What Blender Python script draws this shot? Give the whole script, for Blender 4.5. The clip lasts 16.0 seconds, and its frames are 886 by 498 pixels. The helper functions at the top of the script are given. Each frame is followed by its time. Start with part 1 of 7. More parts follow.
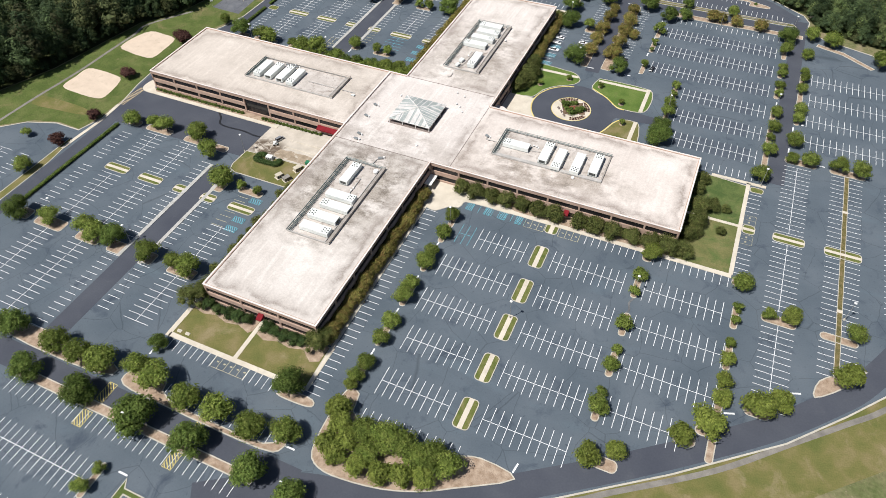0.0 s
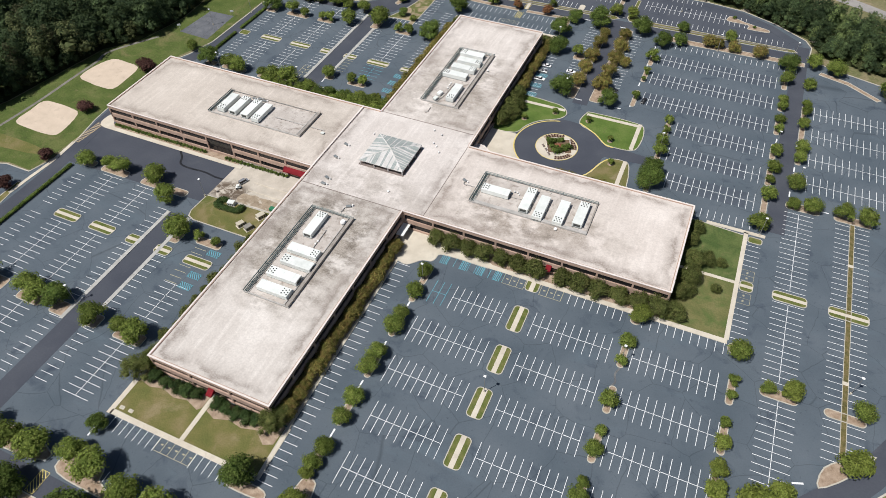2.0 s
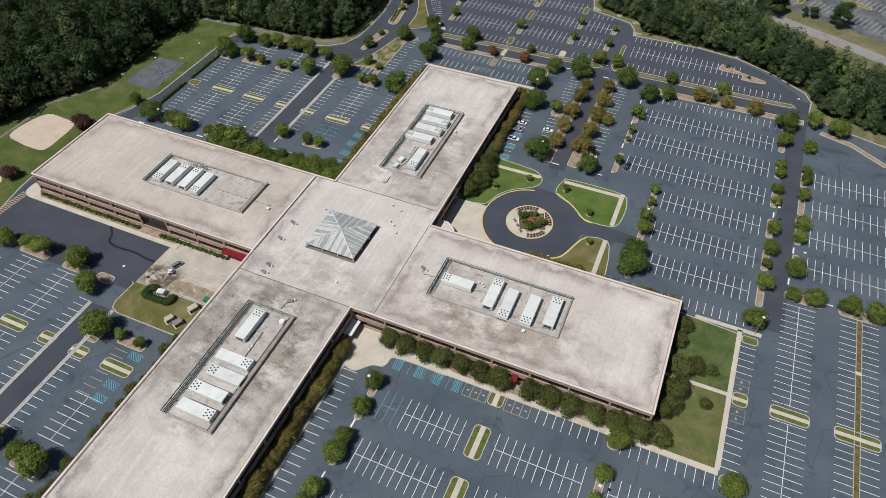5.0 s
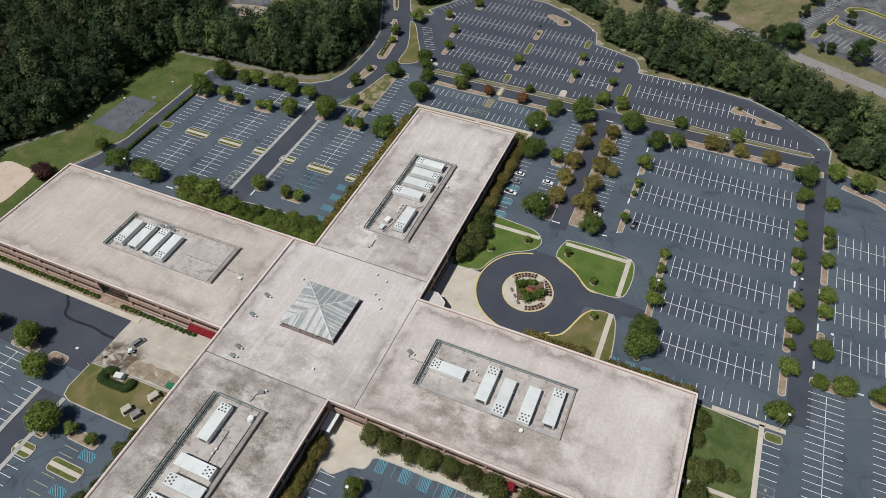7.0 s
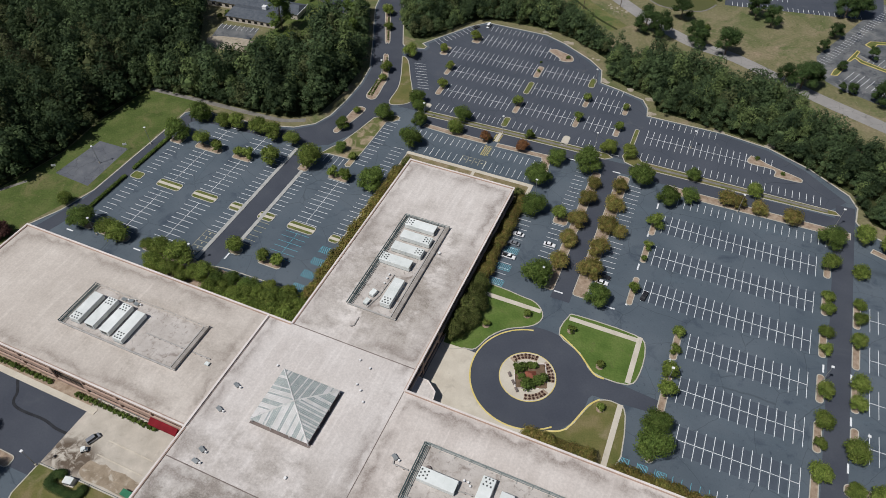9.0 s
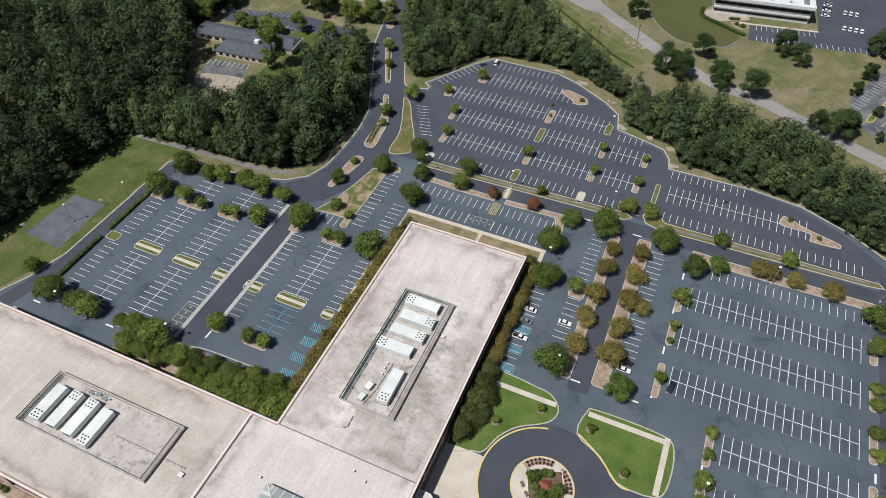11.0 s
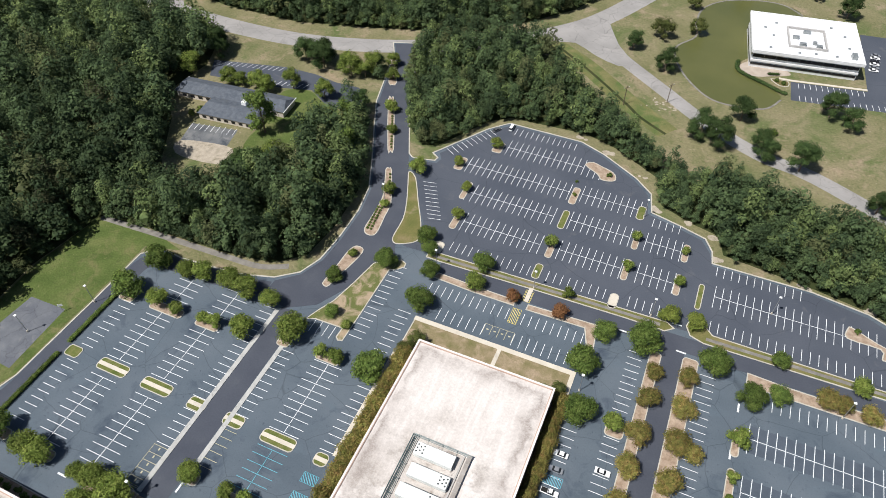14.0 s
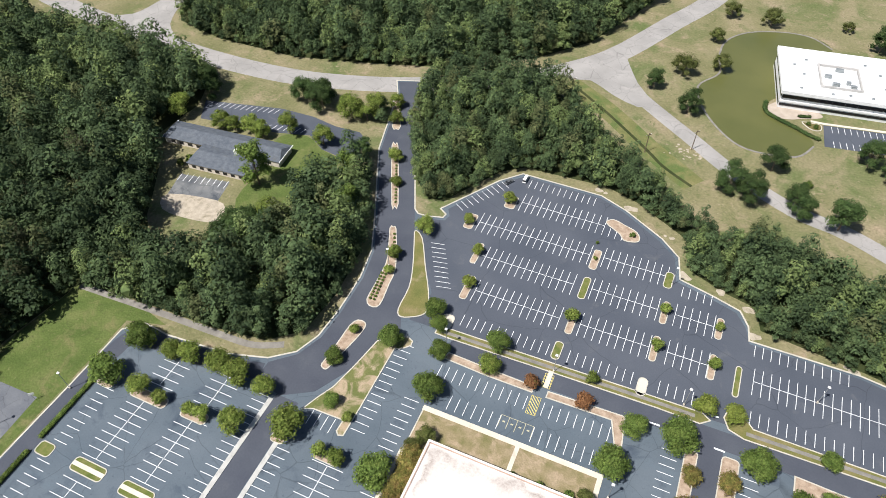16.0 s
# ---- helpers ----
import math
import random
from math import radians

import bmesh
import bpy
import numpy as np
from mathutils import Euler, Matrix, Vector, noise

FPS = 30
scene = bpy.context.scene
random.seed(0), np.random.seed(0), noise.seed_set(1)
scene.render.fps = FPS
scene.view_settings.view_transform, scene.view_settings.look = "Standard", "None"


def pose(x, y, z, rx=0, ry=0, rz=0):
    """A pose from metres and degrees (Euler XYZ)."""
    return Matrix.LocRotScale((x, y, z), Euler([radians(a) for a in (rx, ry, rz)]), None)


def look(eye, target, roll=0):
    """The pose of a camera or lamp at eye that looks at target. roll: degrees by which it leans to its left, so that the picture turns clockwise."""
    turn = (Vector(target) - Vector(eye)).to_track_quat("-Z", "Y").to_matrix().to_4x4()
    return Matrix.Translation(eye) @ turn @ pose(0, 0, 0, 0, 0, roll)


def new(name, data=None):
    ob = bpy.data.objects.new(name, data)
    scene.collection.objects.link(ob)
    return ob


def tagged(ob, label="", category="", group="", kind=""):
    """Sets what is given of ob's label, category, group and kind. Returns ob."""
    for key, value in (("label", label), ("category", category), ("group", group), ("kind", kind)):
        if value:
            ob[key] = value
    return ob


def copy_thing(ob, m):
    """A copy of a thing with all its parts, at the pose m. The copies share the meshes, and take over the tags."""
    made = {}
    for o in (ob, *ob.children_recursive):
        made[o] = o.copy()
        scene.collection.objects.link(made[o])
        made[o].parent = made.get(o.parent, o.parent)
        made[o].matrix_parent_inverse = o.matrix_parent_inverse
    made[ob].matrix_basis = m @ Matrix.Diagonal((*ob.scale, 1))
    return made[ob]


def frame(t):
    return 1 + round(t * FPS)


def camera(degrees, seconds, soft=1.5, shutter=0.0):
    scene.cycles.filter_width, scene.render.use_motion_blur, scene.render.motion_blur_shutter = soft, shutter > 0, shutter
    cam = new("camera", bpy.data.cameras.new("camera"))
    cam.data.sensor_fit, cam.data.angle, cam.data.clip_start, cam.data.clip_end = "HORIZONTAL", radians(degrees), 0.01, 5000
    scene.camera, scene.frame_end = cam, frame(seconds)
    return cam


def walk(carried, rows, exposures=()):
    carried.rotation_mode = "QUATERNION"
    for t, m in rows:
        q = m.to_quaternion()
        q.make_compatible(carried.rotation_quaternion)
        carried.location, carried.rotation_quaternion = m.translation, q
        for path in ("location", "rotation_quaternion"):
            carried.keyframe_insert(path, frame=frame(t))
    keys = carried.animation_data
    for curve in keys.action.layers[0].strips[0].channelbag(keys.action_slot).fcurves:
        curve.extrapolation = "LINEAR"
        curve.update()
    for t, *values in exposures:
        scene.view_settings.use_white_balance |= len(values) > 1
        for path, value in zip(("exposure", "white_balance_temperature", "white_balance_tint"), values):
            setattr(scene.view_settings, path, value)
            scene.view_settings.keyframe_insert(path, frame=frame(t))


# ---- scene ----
cam = camera(67.6, 16.0, soft=0.85)
PATH = [
    (0, (2.553, 2.258, 192.459), (1.984, 3.482, 190.983), -1.3),
    (0.5, (2.553, 10.31, 192.361), (1.982, 11.533, 190.885), -1.4),
    (1, (2.288, 18.609, 192.496), (1.72, 19.829, 191.017), -1.4),
    (1.5, (1.475, 27.028, 192.7), (0.908, 28.244, 191.217), -1.5),
    (2, (-0.35, 35.099, 192.549), (-0.917, 36.316, 191.066), -1.5),
    (2.5, (-1.925, 43.36, 192.411), (-2.495, 44.577, 190.929), -1.7),
    (3, (-3.702, 51.521, 192.555), (-4.271, 52.742, 191.078), -1.6),
    (3.5, (-4.048, 59.832, 192.456), (-4.62, 61.055, 190.98), -1.7),
    (4, (-3.621, 67.475, 192.454), (-4.191, 68.699, 190.979), -1.7),
    (4.2, (-3.181, 70.662, 192.516), (-3.75, 71.885, 191.04), -1.7),
    (6.3, (-12.545, 104.293, 192.066), (-13.097, 105.527, 190.593), -0.7),
    (6.5, (-13.86, 108.023, 192.228), (-14.414, 109.256, 190.754), -0.8),
    (7, (-17.155, 116.983, 192.784), (-17.708, 118.214, 191.308), -0.9),
    (7.5, (-19.901, 125.554, 192.94), (-20.455, 126.784, 191.465), -1.0),
    (8, (-22.501, 134.226, 192.896), (-23.056, 135.456, 191.42), -1.0),
    (8.5, (-25.593, 142.927, 192.826), (-26.145, 144.159, 191.35), -0.8),
    (9, (-28.724, 151.156, 192.914), (-29.277, 152.389, 191.44), -0.8),
    (9.2, (-30.32, 154.647, 192.979), (-30.872, 155.88, 191.504), -0.8),
    (11.3, (-46.924, 189.349, 193.75), (-47.482, 190.581, 192.277), -0.7),
    (11.5, (-48.557, 192.21, 193.93), (-49.114, 193.443, 192.457), -0.7),
    (12, (-53.3, 200.13, 194.052), (-53.854, 201.364, 192.58), -0.5),
    (12.5, (-57.64, 208.655, 194.443), (-58.194, 209.888, 192.969), -0.6),
    (13, (-61.953, 217.088, 194.645), (-62.51, 218.319, 193.17), -0.7),
    (13.5, (-66.41, 225.103, 194.062), (-66.968, 226.337, 192.59), -0.7),
    (14, (-71.06, 233.16, 193.651), (-71.617, 234.397, 192.182), -0.6),
    (14.5, (-75.741, 240.976, 194.199), (-76.297, 242.215, 192.73), -0.6),
    (15, (-80.306, 248.884, 194.803), (-80.86, 250.122, 193.333), -0.6),
    (15.5, (-85.067, 256.565, 194.982), (-85.618, 257.803, 193.511), -0.5),
    (16, (-88.724, 264.308, 195.281), (-89.281, 265.544, 193.811), -0.7),
]
walk(cam, [(t, look(eye, target, roll)) for t, eye, target, roll in PATH],
     exposures=[(0, 0.37, 6500, 10), (2, 0.13, 6470, 10), (3.5, -0.08, 6420, 10), (6.5, -0.31, 6340, 10), (9, -0.31, 6310, 10), (11.5, 0.06, 6340, 10), (12.5, 0.21, 6360, 10), (14, 0.41, 6370, 10), (16, 0.74, 6430, 10)])

# ---- world, sun, exposure ----
SUN_EL, SUN_AZ = radians(60), radians(235)          # SUN_AZ: plan angle of the way towards the sun, from +x
world = bpy.data.worlds.new("sky")
scene.world = world
world.use_nodes = True
wn = world.node_tree.nodes
sky = wn.new("ShaderNodeTexSky")
sky.sky_type, sky.sun_disc = "NISHITA", False
sky.sun_elevation, sky.sun_rotation = SUN_EL, radians(90) - SUN_AZ
wn["Background"].inputs[1].default_value = 0.05
world.node_tree.links.new(sky.outputs[0], wn["Background"].inputs[0])
sun = new("sun", bpy.data.lights.new("sun", "SUN"))
sun.data.energy, sun.data.angle, sun.data.color = 4.35, radians(0.6), (1.0, 0.965, 0.92)
sun.matrix_world = look((0, 0, 300), (-300 * math.cos(SUN_AZ) / math.tan(SUN_EL), -300 * math.sin(SUN_AZ) / math.tan(SUN_EL), 0))


# ---- materials ----
def material(name, colors, scale=1.0, rough=0.85, metal=0.0, bump=0.0, fine=None, blotch=None, per_object=0.0, per_island=0.0, leaf=0.0, cracks=0.0, around=None):
    """Two noises mix the colours: one of the given size in metres, one finer. blotch: (colour, size, low, high) lays stains over them."""
    m = bpy.data.materials.new(name)
    m.use_nodes = True
    nodes, link = m.node_tree.nodes, m.node_tree.links.new
    bsdf = nodes["Principled BSDF"]
    bsdf.inputs["Roughness"].default_value, bsdf.inputs["Metallic"].default_value = rough, metal
    bsdf.inputs["Specular IOR Level"].default_value = 0.08 if rough > 0.58 else 0.35
    place = nodes.new("ShaderNodeNewGeometry")
    coarse = nodes.new("ShaderNodeTexNoise")
    coarse.inputs["Scale"].default_value, coarse.inputs["Detail"].default_value = 1 / scale, 6
    link(place.outputs["Position"], coarse.inputs["Vector"])
    ramp = nodes.new("ShaderNodeValToRGB")
    ramp.color_ramp.elements[0].position, ramp.color_ramp.elements[1].position = 0.32, 0.68
    ramp.color_ramp.elements[0].color, ramp.color_ramp.elements[1].color = (*colors[0], 1), (*colors[-1], 1)
    for k, c in enumerate(colors[1:-1]):
        e = ramp.color_ramp.elements.new(0.32 + 0.36 * (k + 1) / (len(colors) - 1))
        e.color = (*c, 1)
    link(coarse.outputs["Fac"], ramp.inputs["Fac"])
    out = ramp.outputs["Color"]

    def times(out, source, low, high):
        rng = nodes.new("ShaderNodeMapRange")
        rng.inputs["To Min"].default_value, rng.inputs["To Max"].default_value = low, high
        link(source, rng.inputs["Value"])
        mix = nodes.new("ShaderNodeMix")
        mix.data_type, mix.blend_type = "RGBA", "MULTIPLY"
        mix.inputs["Factor"].default_value = 1
        link(out, mix.inputs["A"])
        link(rng.outputs["Result"], mix.inputs["B"])
        return mix.outputs["Result"]

    if blotch:
        for color, size, low, high, *drag in blotch:
            stain = nodes.new("ShaderNodeTexNoise")
            stain.inputs["Scale"].default_value, stain.inputs["Detail"].default_value, stain.inputs["Roughness"].default_value = 1 / size, 7, 0.62
            stain.inputs["Distortion"].default_value = 0.6
            if drag:
                run = nodes.new("ShaderNodeMapping")
                run.vector_type = "TEXTURE"
                run.inputs["Rotation"].default_value = (0, 0, radians(drag[0]))
                run.inputs["Scale"].default_value = (1, drag[1], 1)
                link(place.outputs["Position"], run.inputs["Vector"])
                link(run.outputs[0], stain.inputs["Vector"])
            else:
                link(place.outputs["Position"], stain.inputs["Vector"])
            rng = nodes.new("ShaderNodeMapRange")
            rng.inputs["From Min"].default_value, rng.inputs["From Max"].default_value = low, high
            link(stain.outputs["Fac"], rng.inputs["Value"])
            mix = nodes.new("ShaderNodeMix")
            mix.data_type = "RGBA"
            amount = rng.outputs["Result"]
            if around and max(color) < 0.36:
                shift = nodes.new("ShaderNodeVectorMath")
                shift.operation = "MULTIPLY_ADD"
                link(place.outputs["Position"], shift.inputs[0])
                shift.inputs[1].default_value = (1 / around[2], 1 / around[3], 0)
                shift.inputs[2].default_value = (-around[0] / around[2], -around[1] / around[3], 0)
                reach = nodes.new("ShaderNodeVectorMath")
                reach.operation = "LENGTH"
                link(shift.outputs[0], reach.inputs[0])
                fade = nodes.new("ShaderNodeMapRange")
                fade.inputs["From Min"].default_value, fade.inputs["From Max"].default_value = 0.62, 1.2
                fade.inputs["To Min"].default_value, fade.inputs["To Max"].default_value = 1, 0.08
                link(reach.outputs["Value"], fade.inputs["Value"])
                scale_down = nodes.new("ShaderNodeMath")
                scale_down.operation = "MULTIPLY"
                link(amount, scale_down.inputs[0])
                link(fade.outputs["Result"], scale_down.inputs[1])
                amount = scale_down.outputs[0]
            link(amount, mix.inputs["Factor"])
            link(out, mix.inputs["A"])
            mix.inputs["B"].default_value = (*color, 1)
            out = mix.outputs["Result"]
    if cracks:
        cells = nodes.new("ShaderNodeTexVoronoi")
        cells.feature = "DISTANCE_TO_EDGE"
        cells.inputs["Scale"].default_value = 1 / cracks
        warp = nodes.new("ShaderNodeVectorMath")
        warp.operation = "MULTIPLY_ADD"
        link(coarse.outputs["Color"], warp.inputs[0])
        warp.inputs[1].default_value = (7, 7, 0)
        link(place.outputs["Position"], warp.inputs[2])
        link(warp.outputs[0], cells.inputs["Vector"])
        edge = nodes.new("ShaderNodeMapRange")
        edge.inputs["From Max"].default_value = 0.16 / cracks
        edge.inputs["To Min"].default_value, edge.inputs["To Max"].default_value = 0.72, 1
        link(cells.outputs["Distance"], edge.inputs["Value"])
        mix = nodes.new("ShaderNodeMix")
        mix.data_type, mix.blend_type = "RGBA", "MULTIPLY"
        mix.inputs["Factor"].default_value = 1
        link(out, mix.inputs["A"])
        link(edge.outputs["Result"], mix.inputs["B"])
        out = mix.outputs["Result"]
    if fine:
        grain = nodes.new("ShaderNodeTexNoise")
        grain.inputs["Scale"].default_value, grain.inputs["Detail"].default_value = 1 / fine[0], 4
        link(place.outputs["Position"], grain.inputs["Vector"])
        out = times(out, grain.outputs["Fac"], 1 - fine[1], 1 + fine[1])
        if bump:
            b = nodes.new("ShaderNodeBump")
            b.inputs["Strength"].default_value, b.inputs["Distance"].default_value = bump, fine[0]
            link(grain.outputs["Fac"], b.inputs["Height"])
            link(b.outputs["Normal"], bsdf.inputs["Normal"])
    if per_object:
        info = nodes.new("ShaderNodeObjectInfo")
        out = times(out, info.outputs["Random"], 1 - per_object, 1 + per_object)
    if per_island:
        out = times(out, place.outputs["Random Per Island"], 1 - per_island, 1 + per_island)
    link(out, bsdf.inputs["Base Color"])
    if leaf:
        thin = nodes.new("ShaderNodeBsdfTranslucent")
        link(out, thin.inputs["Color"])
        blend = nodes.new("ShaderNodeMixShader")
        blend.inputs["Fac"].default_value = leaf
        link(bsdf.outputs[0], blend.inputs[1])
        link(thin.outputs[0], blend.inputs[2])
        link(blend.outputs[0], nodes["Material Output"].inputs["Surface"])
    return m


ASPHALT = material("worn asphalt", [(0.0806, 0.102, 0.123), (0.0969, 0.119, 0.141), (0.114, 0.136, 0.158)], 22, 0.9, fine=(0.5, 0.12), blotch=[((0.052, 0.067, 0.09), 9, 0.56, 0.74), ((0.104, 0.133, 0.158), 9, 0.56, 0.76, 90, 3.0), ((0.115, 0.134, 0.155), 3.0, 0.63, 0.8), ((0.046, 0.058, 0.078), 1.3, 0.6, 0.8)], cracks=17)
SEALED = material("sealed asphalt", [(0.0592, 0.0654, 0.0829), (0.0756, 0.0828, 0.1)], 14, 0.85, fine=(0.6, 0.14), blotch=[((0.082, 0.089, 0.104), 7, 0.58, 0.78)])
DARK_LOT = material("newer asphalt", [(0.0648, 0.0738, 0.0924), (0.0821, 0.091, 0.11)], 18, 0.88, fine=(0.5, 0.14), blotch=[((0.102, 0.108, 0.12), 8, 0.6, 0.75)], cracks=23)
OLD_LOT = material("pale old asphalt", [(0.085, 0.092, 0.1), (0.14, 0.145, 0.15), (0.2, 0.2, 0.195)], 9, 0.9, fine=(0.5, 0.15), blotch=[((0.06, 0.068, 0.08), 7, 0.52, 0.66), ((0.25, 0.245, 0.235), 5, 0.58, 0.72)], cracks=8)
PAINT = material("white road paint", [(0.62, 0.64, 0.66), (0.8, 0.81, 0.82)], 1.6, 0.7, fine=(0.3, 0.12))
YELLOW = material("yellow road paint", [(0.5, 0.42, 0.14), (0.62, 0.53, 0.2)], 2, 0.7)
PALE_YELLOW = material("faded yellow paint", [(0.36, 0.34, 0.23), (0.46, 0.43, 0.31)], 2, 0.75)
BLUE = material("turquoise road paint", [(0.1, 0.28, 0.36), (0.16, 0.4, 0.47)], 2, 0.75)
CONCRETE = material("concrete paving", [(0.5, 0.45, 0.37), (0.6, 0.55, 0.46)], 5, 0.85, fine=(0.4, 0.1), blotch=[((0.38, 0.34, 0.28), 6, 0.6, 0.75)])
GREY_WALK = material("grey weathered concrete", [(0.36, 0.355, 0.335), (0.46, 0.455, 0.43)], 3, 0.85, fine=(0.4, 0.14), blotch=[((0.26, 0.255, 0.24), 2.5, 0.56, 0.72)])
KERB = material("concrete kerb", [(0.4, 0.375, 0.315), (0.5, 0.47, 0.405)], 3, 0.85, fine=(0.3, 0.15))
YELLOW_KERB = material("yellow painted kerb", [(0.58, 0.46, 0.14), (0.68, 0.57, 0.24)], 3, 0.75, fine=(0.3, 0.12))
LAWN = material("olive green lawn", [(0.0681, 0.0975, 0.027), (0.0883, 0.118, 0.0342), (0.12, 0.138, 0.0486)], 9, 0.95, fine=(0.8, 0.32), bump=0.4, blotch=[((0.165, 0.15, 0.07), 12, 0.54, 0.72), ((0.07, 0.086, 0.03), 3, 0.55, 0.75), ((0.17, 0.155, 0.08), 1.6, 0.6, 0.78)])
FADED = material("faded yellowish paint", [(0.26, 0.25, 0.19), (0.4, 0.38, 0.29)], 1.5, 0.85, fine=(0.4, 0.2))
MOWN = material("mown lawn", [(0.075, 0.105, 0.036), (0.1, 0.132, 0.045), (0.125, 0.152, 0.055)], 5, 0.95, fine=(0.6, 0.3), bump=0.4, blotch=[((0.15, 0.145, 0.065), 4, 0.55, 0.74), ((0.065, 0.1, 0.032), 9, 0.5, 0.66)])
THIN_LAWN = material("thin mown lawn", [(0.12, 0.128, 0.05), (0.15, 0.148, 0.06), (0.185, 0.172, 0.078)], 6, 0.95, fine=(0.6, 0.3), bump=0.4, blotch=[((0.09, 0.125, 0.04), 9, 0.46, 0.62)])
HEATH = material("olive ground cover", [(0.09, 0.082, 0.035), (0.14, 0.12, 0.05), (0.19, 0.145, 0.075)], 1.6, 0.95, fine=(0.4, 0.35), bump=0.5)
GREEN_LAWN = material("watered green lawn", [(0.0775, 0.127, 0.0288), (0.1, 0.153, 0.036), (0.128, 0.174, 0.048)], 6, 0.95, fine=(0.7, 0.28), bump=0.4, blotch=[((0.12, 0.13, 0.05), 3, 0.58, 0.76)])
DRY_LAWN = material("half-dry lawn", [(0.108, 0.12, 0.038), (0.146, 0.139, 0.05), (0.205, 0.169, 0.084)], 8, 0.95, fine=(0.5, 0.2), bump=0.4, blotch=[((0.25, 0.205, 0.12), 9, 0.56, 0.74)])
TAN_LAWN = material("parched tan lawn", [(0.15, 0.14, 0.06), (0.22, 0.18, 0.1), (0.3, 0.235, 0.155)], 6, 0.95, fine=(0.5, 0.22), bump=0.4, blotch=[((0.35, 0.27, 0.185), 5, 0.5, 0.68)])
WORN_LAWN = material("green lawn worn to bare tan soil", [(0.1, 0.118, 0.04), (0.14, 0.145, 0.054)], 6, 0.95, fine=(0.5, 0.22), bump=0.4, blotch=[((0.34, 0.265, 0.18), 7, 0.47, 0.6), ((0.4, 0.32, 0.23), 3, 0.6, 0.74)])
BARE = material("bare gravelly ground", [(0.3, 0.262, 0.205), (0.42, 0.365, 0.29)], 2, 0.95, fine=(0.3, 0.2), blotch=[((0.22, 0.19, 0.13), 3, 0.55, 0.72)])
STRIP = material("island grass", [(0.085, 0.11, 0.03), (0.125, 0.14, 0.042), (0.17, 0.16, 0.066)], 2.5, 0.95, fine=(0.4, 0.22), bump=0.4)
MULCH = material("pine straw mulch", [(0.25, 0.18, 0.125), (0.33, 0.25, 0.185), (0.42, 0.33, 0.25)], 2, 0.95, fine=(0.3, 0.25), bump=0.5)
MEADOW = material("mown meadow", [(0.14, 0.138, 0.066), (0.182, 0.168, 0.09), (0.23, 0.195, 0.12)], 24, 0.95, fine=(1.2, 0.38), bump=0.3, blotch=[((0.1, 0.125, 0.047), 26, 0.5, 0.66), ((0.29, 0.225, 0.155), 12, 0.55, 0.74), ((0.1, 0.115, 0.045), 4, 0.56, 0.74), ((0.32, 0.26, 0.185), 2.0, 0.6, 0.78), ((0.085, 0.1, 0.04), 1.5, 0.6, 0.76)])
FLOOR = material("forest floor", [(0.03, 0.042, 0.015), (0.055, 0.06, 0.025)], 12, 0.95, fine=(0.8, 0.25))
SAND = material("pale sand", [(0.52, 0.43, 0.34), (0.6, 0.5, 0.4)], 5, 0.95, fine=(0.3, 0.14), blotch=[((0.42, 0.345, 0.27), 3, 0.58, 0.75)])
